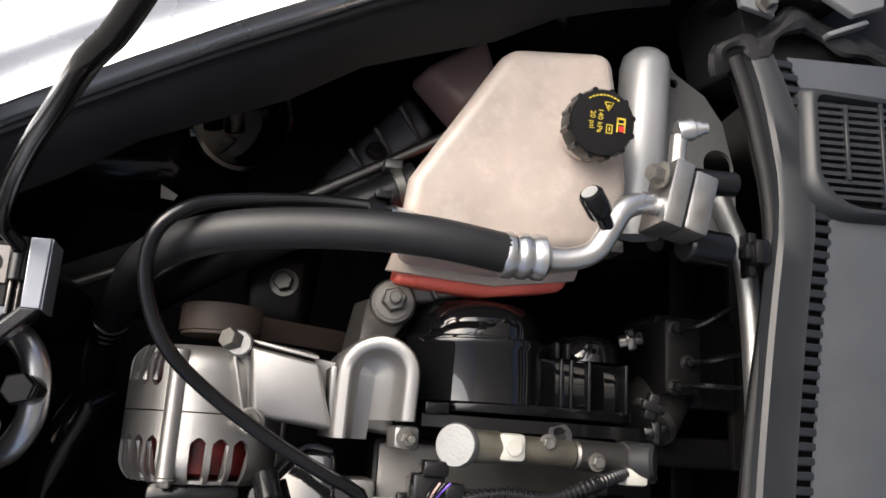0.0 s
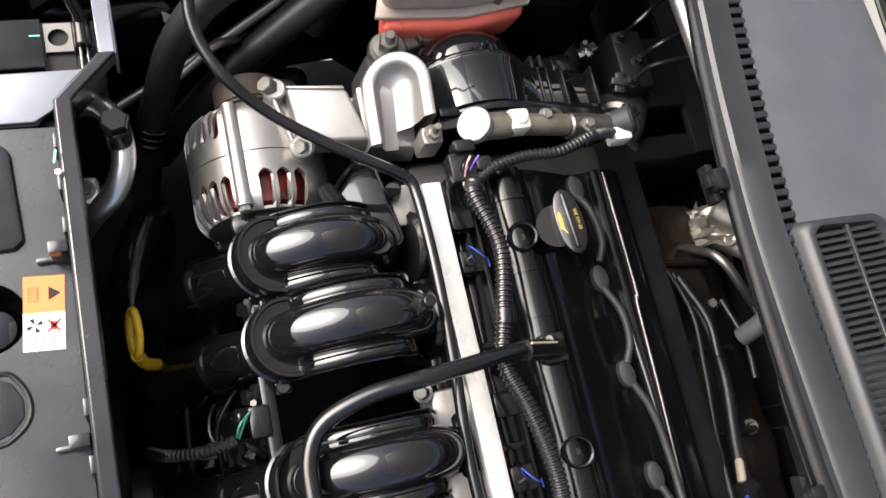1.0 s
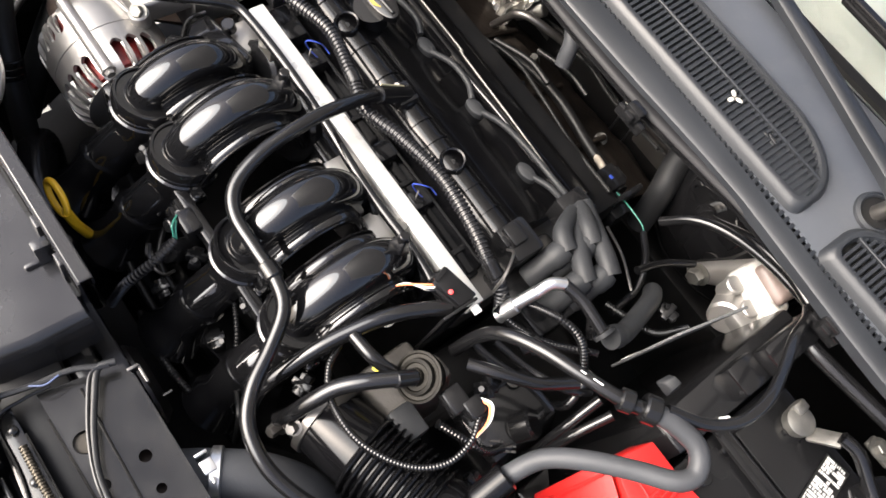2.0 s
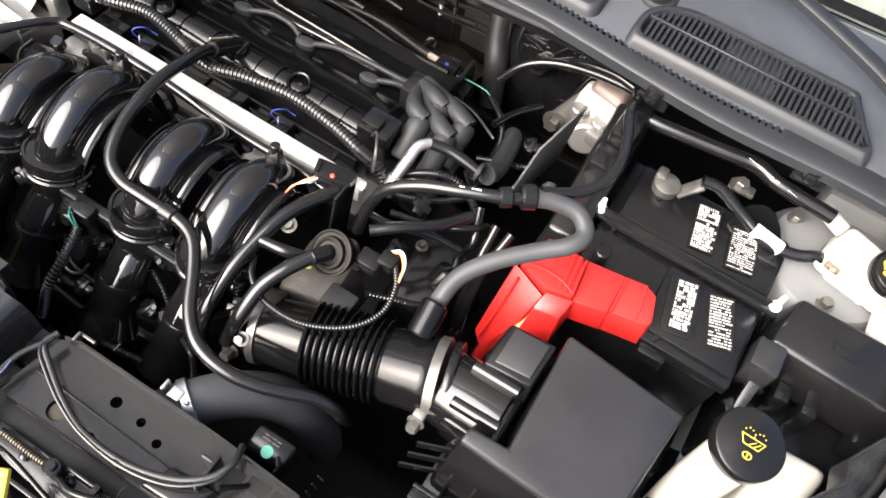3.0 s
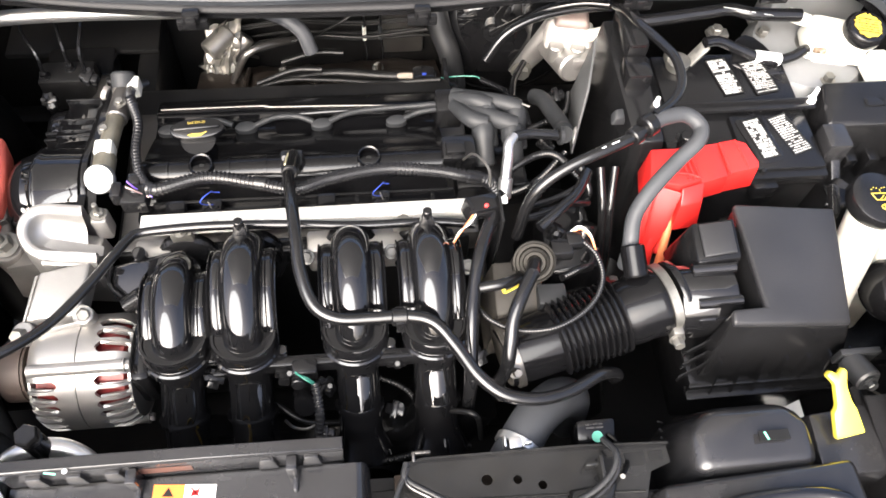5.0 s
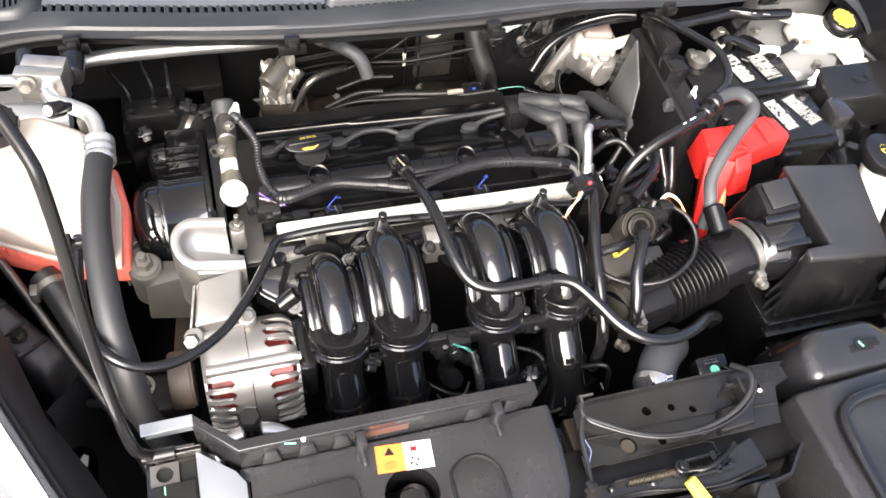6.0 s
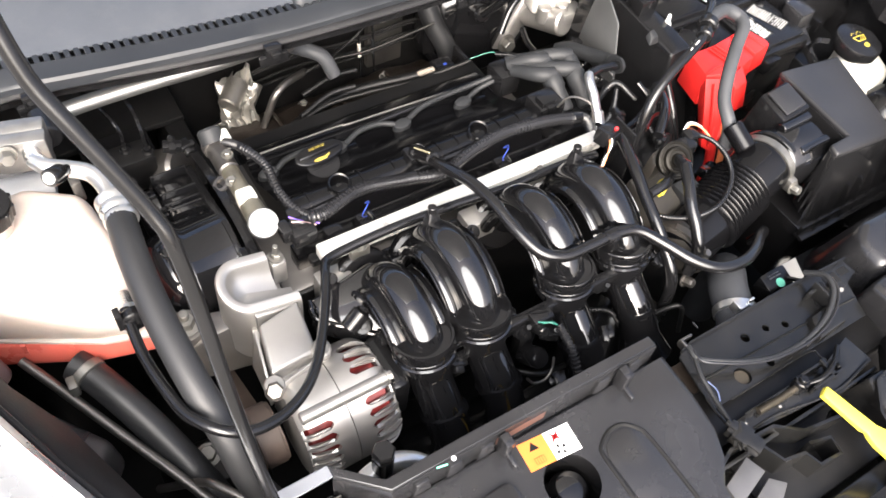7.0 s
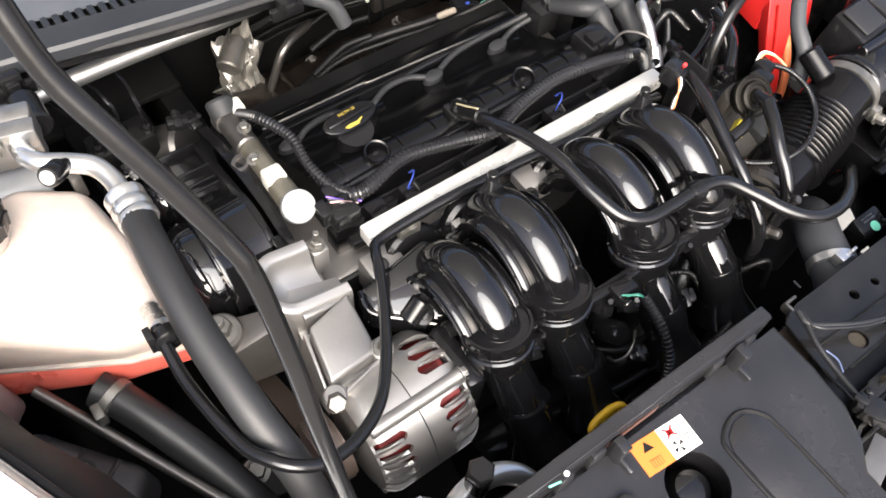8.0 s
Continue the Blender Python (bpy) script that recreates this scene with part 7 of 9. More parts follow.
part("skirt", box(-0.235, 0.052, -0.300, -0.286, 0.79, 0.832, 0.001), DULL, rc)
arch = [(-0.046, -0.42), (-0.046, -0.345), (-0.040, -0.332), (-0.026, -0.325), (-0.012, -0.326), (-0.002, -0.335), (0.003, -0.35), (0.004, -0.42)]
# Half sunk black line draws the groove's shade.
part("groove_shade", tube([(x, y, 0.8376) for x, y in arch], 0.0021, 50, 8), INKGAPBLACK, rc, "black line as shade of a cut-out groove")
part("flap", softened(plate([(-0.0435, -0.425), (-0.0435, -0.346), (-0.038, -0.335), (-0.0255, -0.3285), (-0.0135, -0.3290), (-0.0045, -0.337), (0.0003, -0.351), (0.0013, -0.425)], 0.836, 0.8394, 0), 0.0010), DULL, rc, "flap inside the groove")
part("raised_pad", softened(plate([(-0.208, -0.322), (-0.138, -0.318), (-0.132, -0.325), (-0.132, -0.52), (-0.218, -0.52), (-0.216, -0.33)], 0.836, 0.8435, 0), 0.003), DULL, rc)
for x in (0.013, -0.1215):
    part("stop", join(box(x - 0.0025, x + 0.0025, -0.312, -0.288, 0.837, 0.843, 0.002), box(x - 0.006, x + 0.003, -0.300, -0.287, 0.838, 0.866, 0.001)), DULL, rc)
part("dot", lathe([(0.0022, 0), (0.0022, 0.0004), (0, 0.0005)], (-0.175, -0.287, 0.8728), (0, 0, 1), 14), INKWHITE, rc, "white paint dot")
part("tick", turned(box(-0.005, 0.005, -0.0007, 0.0007, 0, 0.0004, 0), flat((-0.187, -0.288, 0.8728), (1, -0.2, 0))), TEAL, rc, "pale green tick")
part("old_label", box(-0.128, -0.075, -0.2865, -0.2862, 0.845, 0.858, 0), mat("faded red label", (0.055, 0.026, 0.020), 0.5), rc, "faded red label")
sm_ = flat((-0.084, -0.3105, 0.8383), (1, -0.08, 0.0), (0, 0.0, 1))
stk = thing("warning_sticker", (-0.084, -0.3105, 0.838), "orange and white fan warning sticker on the radiator cover", "sticker")
part("orange_half", turned(plate([(-0.027, -0.0135), (0.0, -0.0135), (0.0, 0.0135), (-0.027, 0.0135)], 0, 0.0004, 0), sm_), ORANGE, stk, "orange half")
part("white_half", turned(plate([(0.0, -0.0135), (0.027, -0.0135), (0.027, 0.0135), (0.0, 0.0135)], 0, 0.0004, 0), sm_), INKWHITE, stk, "white half")
part("triangle", turned(plate([(-0.019, 0.003), (-0.009, 0.003), (-0.014, 0.011)], 0.0004, 0.0007, 0), sm_), INKGAPBLACK, stk, "black warning triangle")
part("fan_symbol", turned(join(*[plate([(0.009 + 0.0006 * math.cos(a), -0.006 + 0.0006 * math.sin(a)), (0.009 + 0.0055 * math.cos(a - 0.3), -0.006 + 0.0055 * math.sin(a - 0.3)), (0.009 + 0.0058 * math.cos(a + 0.35), -0.006 + 0.0058 * math.sin(a + 0.35))], 0.0004, 0.0007, 0) for a in (0.4, 1.97, 3.54, 5.11)]), sm_), INKGAPBLACK, stk, "black fan symbol")
part("cross_symbol", turned(join(plate([(0.004, 0.002), (0.006, 0.002), (0.015, 0.011), (0.013, 0.011)], 0.0004, 0.0007, 0), plate([(0.013, 0.002), (0.015, 0.002), (0.006, 0.011), (0.004, 0.011)], 0.0004, 0.0007, 0), plate([(0.006, 0.004), (0.012, 0.004), (0.013, 0.008), (0.007, 0.009)], 0.0004, 0.0007, 0)), sm_), INKRED, stk, "red crossed symbol")
part("book_symbol", turned(join(*[box(-0.019 + 0.0024 * k, -0.0181 + 0.0024 * k, -0.010, -0.004, 0.0004, 0.0007, 0) for k in range(5)], box(-0.019, -0.009, -0.0105, -0.0098, 0.0004, 0.0007, 0), box(-0.019, -0.009, -0.0045, -0.0038, 0.0004, 0.0007, 0)), sm_), mat("dark orange ink", (0.45, 0.10, 0.02), 0.5, bump=0), stk, "printed symbol")
part("small_print", bars(0.017, 0.025, -0.010, 0.008, 5, sm_ @ Matrix.Translation((0, 0, 0.0004)), 0.3, 12), STEEL, stk, "unreadable print")

# silver painted corner of the front panel
fp = thing("front_crossmember", (-0.30, -0.36, 0.60), "silver painted front crossmember beside the headlamp", "crossmember")
part("top_plate", plate([(-0.316, -0.253), (-0.272, -0.253), (-0.243, -0.290), (-0.228, -0.302), (-0.232, -0.53), (-0.316, -0.53)], 0.834, 0.838, 0.001), SUPPORT, fp)
part("paint_patch", plate([(-0.2715, -0.263), (-0.2380, -0.2905), (-0.2300, -0.303), (-0.2310, -0.40), (-0.2715, -0.40)], 0.8385, 0.842, 0.001), SILVERSHADE, fp, "silver painted panel")
part("dark_panel", plate([(-0.315, -0.2915), (-0.2735, -0.2905), (-0.2735, -0.42), (-0.315, -0.42)], 0.8425, 0.8455, 0.001), SUPPORT, fp, "glossy dark panel")
part("hole_plate", holed([(-0.312, -0.2900), (-0.287, -0.2895), (-0.287, -0.2695), (-0.312, -0.2700)], [(-0.2995, -0.2800, 0.0075)], 0.8395, 0.8425), STEEL, fp, "grey plate with a round hole")
# Two black sheets on the closed plate, painted as shade in its openings.
part("hole_shadow", box(-0.311, -0.288, -0.2885, -0.2705, 0.8381, 0.8385, 0), INKGAPBLACK, fp, "black sheet as shade behind the hole")
part("opening", box(-0.2865, -0.2730, -0.2890, -0.2695, 0.8383, 0.8390, 0), INKGAPBLACK, fp, "black patch as shade of a square opening")
part("slot_rib", box(-0.290, -0.266, -0.2655, -0.2635, 0.838, 0.848, 0.0006), STEEL, fp)
part("slot_rib", box(-0.290, -0.266, -0.2605, -0.2590, 0.838, 0.846, 0.0006), STEEL, fp)
part("tick", box(-0.3005, -0.2995, -0.300, -0.2925, 0.8455, 0.8458, 0), TEAL, fp, "pale green paint tick")
part("flange_top", softened(hexa(edge_in[:2] + edge_out[1::-1], [p + Vector((0, 0, 0.0022)) for p in edge_in[:2] + edge_out[1::-1]], 0), 0.0006), SILVERSHADE, fp, "silver painted flange", sharp=20)
part("flange", sweep(edge_out[:2], [(0.000, -0.001), (-0.030, -0.001), (-0.030, 0.001), (0.000, 0.001)], up=(0, 0, 1)), SILVERSHADE, fp, sharp=20)
part("post", box(-0.315, -0.270, -0.30, -0.256, 0.60, 0.8335, 0.003), BAYBLACK, fp)
part("pivot_block", rod((-0.318, -0.262, 0.846), (-0.288, -0.262, 0.846), 0.0065), SATIN, fp, "black rod pivot")

bb = thing("mounting_bolt", (-0.219, -0.247, 0.82), "black hex bolt on the radiator mount", "bolt")
part("head", hexbolt((-0.219, -0.247, 0.845), (0, 0, 1), 0.0108, 0.012, False), SATIN, bb)
part("shank", rod((-0.219, -0.247, 0.79), (-0.219, -0.247, 0.846), 0.010), BATT, bb)
single("radiator_pipe", tube([(-0.262, -0.285, 0.80), (-0.255, -0.262, 0.812), (-0.235, -0.248, 0.815), (-0.205, -0.246, 0.812), (-0.182, -0.257, 0.802), (-0.172, -0.275, 0.785), (-0.17, -0.29, 0.75)], 0.0095, 50, 16), ALU, "bare aluminium hooked radiator pipe", "pipe")
chg = thing("charge_hose", (-0.14, -0.23, 0.50), "black hose between radiator and manifold with a clamp", "hose")
part("hose", tube([(-0.205, -0.245, 0.50), (-0.215, -0.235, 0.62), (-0.21, -0.240, 0.63), (-0.15, -0.262, 0.64), (-0.08, -0.265, 0.63), (-0.05, -0.265, 0.57)], 0.022, 40, 18), SATIN, chg)
part("clamp", lathe([(0.0222, 0), (0.0232, 0.001), (0.0232, 0.008), (0.0222, 0.009)], (-0.125, -0.2635, 0.638), (1, -0.05, -0.08), 28), STEEL, chg, "dark hose clamp")
pb_ = thing("pipe_bracket", (-0.188, -0.28, 0.78), "small bare aluminium pipe foot with a bolt", "bracket")
part("foot", box(-0.200, -0.176, -0.292, -0.268, 0.792, 0.799, 0.004), ALU, pb_)
part("bolt", hexbolt((-0.188, -0.279, 0.799), (0, 0, 1), 0.006, 0.005), ZINC, pb_, "zinc bolt")
dip = thing("dipstick", (-0.077, -0.255, 0.70), "amber yellow oil dipstick handle", "dipstick")
loop = [Vector((-0.074 + 0.019 * math.cos(a), -0.258 + 0.004 * math.sin(a), 0.766 + 0.009 * math.sin(a))) for a in [2 * math.pi * i / 28 for i in range(29)]]
part("ring", sweep(loop, ring_of(0.0034, 10)), AMBER, dip)
part("stem", tube([(-0.056, -0.258, 0.766), (-0.053, -0.254, 0.74), (-0.056, -0.245, 0.70)], 0.0052, 16, 10), AMBER, dip)

# bare support with holes, wires and latch
sup = thing("radiator_support", (0.22, -0.33, 0.77), "dusty black steel radiator support with round holes", "radiator support")
HOLES = [(0.152, -0.339, 0.0095), (0.190, -0.342, 0.0045), (0.239, -0.316, 0.0042), (0.187, -0.307, 0.0052), (0.216, -0.309, 0.0042), (0.270, -0.342, 0.006)]
part("plate", holed([(0.108, -0.290), (0.12, -0.284), (0.28, -0.284), (0.365, -0.288), (0.366, -0.305), (0.345, -0.312), (0.330, -0.352), (0.098, -0.352)], HOLES, 0.800, 0.803), SUPPORT, sup)
# The crease is only a black line for its shade.
part("crease", tube([(0.112, -0.322, 0.8035), (0.25, -0.326, 0.8035), (0.335, -0.33, 0.8035)], 0.0012, 20, 6), INKGAPBLACK, sup, "black line as shade of a crease")
part("front_strip", softened(plate([(0.096, -0.372), (0.240, -0.372), (0.286, -0.360), (0.290, -0.392), (0.225, -0.400), (0.104, -0.388)], 0.8005, 0.8045, 0), 0.0012), SUPPORT, sup)
part("strip_edge", tube([(0.098, -0.340, 0.806), (0.097, -0.362, 0.806), (0.103, -0.385, 0.806), (0.150, -0.3885, 0.806), (0.225, -0.400, 0.806), (0.286, -0.393, 0.806)], 0.0016, 40, 8), SUPPORT, sup, "rolled edge")
part("recess_rim", tube([(0.121, -0.353, 0.8035), (0.232, -0.353, 0.8035), (0.240, -0.360, 0.8035), (0.236, -0.371, 0.8045), (0.122, -0.3715, 0.8045)], 0.0011, 30, 6), SUPPORT, sup)
# Recess shade painted as a black floor.
part("recess_floor", box(0.096, 0.30, -0.376, -0.350, 0.765, 0.770, 0.001), INKGAPBLACK, sup, "black sheet as shade in a recess")
part("underside", box(0.10, 0.34, -0.350, -0.29, 0.77, 0.786, 0.002), RUSTSH, sup, "brown underside below the holes")
part("front_drop", box(0.05, 0.290, -0.404, -0.400, 0.75, 0.801, 0.001), SUPPORT, sup)
# No slot is cut; a black patch shows its shade.
part("slot", join(box(0.300, 0.318, -0.312, -0.296, 0.8032, 0.8036, 0)), INKGAPBLACK, sup, "black patch as shade of a slot")
part("hook_tab", join(box(0.118, 0.121, -0.286, -0.276, 0.798, 0.810, 0.001), box(0.118, 0.136, -0.278, -0.275, 0.800, 0.807, 0.001)), STEEL, sup)
part("white_tick", box(0.1505, 0.1520, -0.272, -0.264, 0.800, 0.8015, 0), GREYRUBBER, sup, "white paint tick")
part("rear_lip", sweep([Vector(p) for p in ((0.112, -0.287, 0.806), (0.128, -0.2835, 0.806), (0.28, -0.2835, 0.806), (0.366, -0.2875, 0.806))], [(0.003, -0.001), (-0.004, -0.001), (-0.004, 0.001), (0.003, 0.001)], up=(0, 0, 1)), SUPPORT, sup, sharp=20)
part("step", hexa([(0.250, -0.352, 0.800), (0.300, -0.350, 0.800), (0.312, -0.318, 0.800), (0.262, -0.322, 0.800)], [(0.254, -0.349, 0.812), (0.296, -0.347, 0.812), (0.306, -0.322, 0.812), (0.266, -0.326, 0.812)], 0.002), SUPPORT, sup)
part("deep_hole", lathe([(0.008, 0), (0.008, 0.0006), (0, 0.0006)], (0.152, -0.339, 0.7995), (0, 0, 1), 24), mat("ochre primer", (0.022, 0.017, 0.010), 0.7), sup, "ochre primer in the round hole")
# Uncut openings, their shade painted as black patches.
for x0, x1, y0, y1 in ((0.322, 0.342, -0.306, -0.293), (0.346, 0.360, -0.302, -0.293)):
    part("slot", box(x0, x1, y0, y1, 0.8028, 0.8034, 0), INKGAPBLACK, sup, "black patch as shade of a cut-out")
lw = thing("latch_wiring", (0.18, -0.34, 0.80), "grey sleeved wires along the radiator support", "wiring")
main = [(0.112, -0.290, 0.822), (0.110, -0.304, 0.822), (0.129, -0.317, 0.820), (0.157, -0.332, 0.818), (0.190, -0.343, 0.818), (0.234, -0.344, 0.819), (0.274, -0.334, 0.822), (0.300, -0.317, 0.826), (0.308, -0.298, 0.826), (0.302, -0.280, 0.812)]
part("sleeve", tube(main, 0.0032, 70, 10), MATTHOSE, lw)
part("wire", tube([(x + 0.001, y - 0.004 + 0.0015 * math.sin(40 * x), z + 0.002) for x, y, z in main], 0.0016, 70, 8), CONDUIT, lw, "thin black wire")
part("branch", tube([(0.110, -0.300, 0.822), (0.100, -0.322, 0.822), (0.096, -0.348, 0.820), (0.090, -0.378, 0.822)], 0.0026, 30, 8), MATTHOSE, lw)
part("blue_wire", tube([(0.100, -0.330, 0.825), (0.1015, -0.342, 0.825), (0.096, -0.352, 0.825)], 0.0007, 12, 6), mat("pale blue wire", (0.10, 0.13, 0.24), 0.45, bump=0), lw, "pale blue wire")
cn = Matrix.Translation((0.092, -0.392, 0.822)) @ pose(0, 0, 0, 0, 0, 20)
part("connector", turned(join(box(-0.008, 0.008, -0.018, 0.018, -0.006, 0.006, 0.002), box(-0.010, 0.010, -0.004, 0.012, -0.007, 0.007, 0.001), box(-0.003, 0.003, 0.010, 0.022, 0.004, 0.008, 0.001)), cn), SUPPORT, lw, "black connector")
part("tie", rod((0.226, -0.3465, 0.816), (0.232, -0.346, 0.816), 0.0058), SATIN, lw, "cable tie")
part("bracket", box(0.292, 0.296, -0.330, -0.298, 0.803, 0.824, 0.001), SUPPORT, lw)
part("bracket", box(0.280, 0.296, -0.306, -0.302, 0.803, 0.818, 0.001), SUPPORT, lw)
lat = thing("hood_latch", (0.16, -0.42, 0.76), "dark steel bonnet latch with a bright yellow release lever", "bonnet latch")
part("plate", box(0.09, 0.28, -0.470, -0.385, 0.765, 0.772, 0.002), BAYBLACK, lat)
part("hook", tube([(0.196, -0.380, 0.812), (0.214, -0.384, 0.818), (0.236, -0.378, 0.820), (0.258, -0.366, 0.816)], 0.0030, 20, 10), BATT, lat, "black steel hook")
part("pivot", join(rod((0.190, -0.377, 0.806), (0.190, -0.377, 0.822), 0.0075, 20), rod((0.190, -0.377, 0.822), (0.190, -0.377, 0.826), 0.0045, 16)), BATT, lat, "worn steel pivot")
part("catch", join(box(0.198, 0.250, -0.390, -0.386, 0.804, 0.818, 0.001), box(0.198, 0.232, -0.372, -0.369, 0.804, 0.816, 0.001), box(0.226, 0.232, -0.392, -0.368, 0.812, 0.818, 0.001)), SUPPORT, lat)
part("spring", corrugated([(0.132, -0.377, 0.811), (0.160, -0.378, 0.812), (0.188, -0.378, 0.813)], 0.0036, 0.0028, 0.0011), mat("brass tinted spring", (0.075, 0.066, 0.052), 0.45, 0.8), lat, "pale coil spring")
for k in range(4):
    part("rivet", lathe([(0.004, 0), (0.004, 0.002), (0.0025, 0.0035), (0, 0.004)], (0.115 + 0.045 * k, -0.378 - 0.004 * (k % 2), 0.8055), (0, 0, 1), 12), SUPPORT, lat, "black rivet")
lv = flat((0.196, -0.440, 0.834), (0.42, -0.85, -0.40), (0.1, -0.35, 1))
part("lever", turned(softened(plate([(-0.050, -0.007), (0.002, -0.008), (0.006, -0.006), (0.010, -0.009), (0.020, -0.012), (0.052, -0.013), (0.055, 0.010), (0.024, 0.012), (0.012, 0.008), (-0.050, 0.005)], -0.003, 0.004, 0), 0.002), lv), YELLOW, lat, "bright yellow lever")
part("trough", box(0.03, 0.24, -0.56, -0.475, 0.765, 0.79, 0.004), SUPPORT, lat)
for path in ([(0.050, -0.405, 0.810), (0.077, -0.393, 0.811), (0.102, -0.394, 0.811), (0.133, -0.396, 0.811), (0.158, -0.415, 0.811), (0.202, -0.422, 0.811), (0.217, -0.412, 0.811)],
             [(0.115, -0.406, 0.802), (0.123, -0.426, 0.802), (0.147, -0.431, 0.802), (0.152, -0.447, 0.802), (0.179, -0.449, 0.802), (0.182, -0.432, 0.802), (0.158, -0.426, 0.802)],
             [(0.225, -0.50, 0.808), (0.240, -0.440, 0.815), (0.262, -0.415, 0.818), (0.300, -0.410, 0.818), (0.335, -0.38, 0.812)]):
    part("trough_lip", softened(sweep([Vector(p) for p in path], [(0.002, -0.0016), (-0.030, -0.0016), (-0.030, 0.0016), (0.002, 0.0016)], up=(0, 0, 1)), 0.0008, 2), SUPPORT, lat, sharp=30)
part("side_block", hexa([(0.245, -0.455, 0.77), (0.290, -0.455, 0.77), (0.295, -0.400, 0.77), (0.250, -0.400, 0.77)], [(0.252, -0.448, 0.806), (0.284, -0.448, 0.800), (0.286, -0.408, 0.814), (0.256, -0.408, 0.818)], 0.004), SUPPORT, lat)
part("pale_patch", softened(plate([(0.030, -0.424), (0.095, -0.404), (0.101, -0.424), (0.046, -0.440)], 0.794, 0.799, 0), 0.001), WINGM, lat, "greyish patch")
part("pale_patch", softened(plate([(0.056, -0.446), (0.103, -0.430), (0.116, -0.443), (0.070, -0.470)], 0.788, 0.793, 0), 0.001), WINGM, lat, "greyish patch")

# fresh air snorkel
sn = thing("air_snorkel", (0.44, -0.30, 0.70), "satin black moulded air intake snorkel", "air snorkel")
part("hood_dome", hexa([(0.368, -0.325, 0.72), (0.520, -0.325, 0.72), (0.525, -0.262, 0.72), (0.500, -0.236, 0.72), (0.400, -0.236, 0.72), (0.370, -0.262, 0.72)], [(0.385, -0.325, 0.820), (0.505, -0.325, 0.820), (0.505, -0.282, 0.827), (0.488, -0.262, 0.824), (0.412, -0.262, 0.824), (0.388, -0.282, 0.827)], 0.016, 5), DULL, sn, sharp=60)
# Black patch on the dome, painted as a recess in shade.
part("recess_shade", join(box(0.448, 0.478, -0.300, -0.290, 0.8285, 0.8295, 0)), INKGAPBLACK, sn, "black sheet as shade in a recess")
part("mint_mark", turned(box(-0.001, 0.001, -0.004, 0.004, 0, 0.0004, 0), flat((0.455, -0.295, 0.8296), (1, 0.3, 0))), TEAL, sn, "mint green mark")
part("front_box", hexa([(0.338, -0.52, 0.70), (0.545, -0.52, 0.70), (0.545, -0.318, 0.70), (0.338, -0.318, 0.70)], [(0.345, -0.52, 0.834), (0.535, -0.52, 0.834), (0.535, -0.322, 0.828), (0.345, -0.332, 0.828)], 0.008, 3), DULL, sn)
part("rim", sweep(spline([(0.372, -0.50, 0.837), (0.375, -0.39, 0.835), (0.392, -0.360, 0.834), (0.44, -0.352, 0.833), (0.495, -0.356, 0.834), (0.515, -0.38, 0.835), (0.518, -0.50, 0.835)], 60), ring_of(0.007, 12)), GLOSS, sn)
part("side_fin", join(*[rod((0.372 - 0.001 * k, -0.262 - 0.008 * k, 0.79 - 0.002 * k), (0.366, -0.262 - 0.008 * k, 0.795), 0.001, 6) for k in range(6)]), SATIN, sn)

hr = thing("radiator_hose", (0.28, -0.22, 0.66), "dusty grey upper radiator hose with a pale spring clip", "radiator hose")
part("hose", tube([(0.205, -0.300, 0.765), (0.222, -0.275, 0.770), (0.248, -0.240, 0.762), (0.278, -0.214, 0.745), (0.302, -0.200, 0.710), (0.315, -0.192, 0.66), (0.32, -0.19, 0.60)], 0.0225, 60, 22), COOLHOSE, hr)
part("clip", join(lathe([(0.0228, 0), (0.0245, 0.001), (0.0245, 0.009), (0.0228, 0.010)], (0.224, -0.272, 0.770), (0.55, 0.8, 0.05), 28), box(0.214, 0.226, -0.277, -0.266, 0.794, 0.797, 0.001), box(0.208, 0.2105, -0.277, -0.266, 0.790, 0.804, 0.001), box(0.229, 0.236, -0.275, -0.272, 0.794, 0.801, 0.001)), ALU, hr, "pale spring clip")
tb = thing("cap_tag", (0.31, -0.258, 0.72), "black plastic sensor housing with mint green dot", "sensor")
part("housing", join(hexa([(0.288, -0.272, 0.735), (0.332, -0.272, 0.735), (0.334, -0.244, 0.735), (0.290, -0.244, 0.735)], [(0.290, -0.270, 0.762), (0.330, -0.270, 0.762), (0.332, -0.245, 0.768), (0.291, -0.245, 0.768)], 0.004), rod((0.31, -0.258, 0.68), (0.31, -0.258, 0.74), 0.012)), SATIN, tb)
part("dot", lathe([(0.0058, 0), (0.0058, 0.0006), (0, 0.0007)], (0.311, -0.263, 0.7638), (0, -0.22, 1), 20), TEAL, tb, "mint green dot")
part("print", bars(0.300, 0.318, -0.256, -0.249, 2, Matrix.Translation((0, 0, 0.7668)), 0.5, 5), STEEL, tb, "unreadable print")
part("wire", tube([(0.322, -0.262, 0.765), (0.33, -0.275, 0.77), (0.325, -0.30, 0.80), (0.31, -0.32, 0.825)], 0.0026, 20, 8), RUBBER, tb)

yt = thing("yellow_lever", (0.54, -0.27, 0.78), "bright yellow plastic lever beside the snorkel", "lever")
ym = flat((0.545, -0.266, 0.822), (-0.22, 1.0, 0.55), (-0.1, -0.5, 0.85))
part("lever", turned(softened(plate([(-0.034, -0.014), (-0.034, 0.016), (-0.008, 0.012), (-0.002, 0.007), (0.020, 0.004), (0.030, 0.010), (0.034, 0.004), (0.028, -0.002), (0.034, -0.008), (0.030, -0.012), (0.015, -0.008), (0.0, -0.009), (-0.010, -0.012)], -0.005, 0.005, 0), 0.0025), ym), YELLOW, yt)
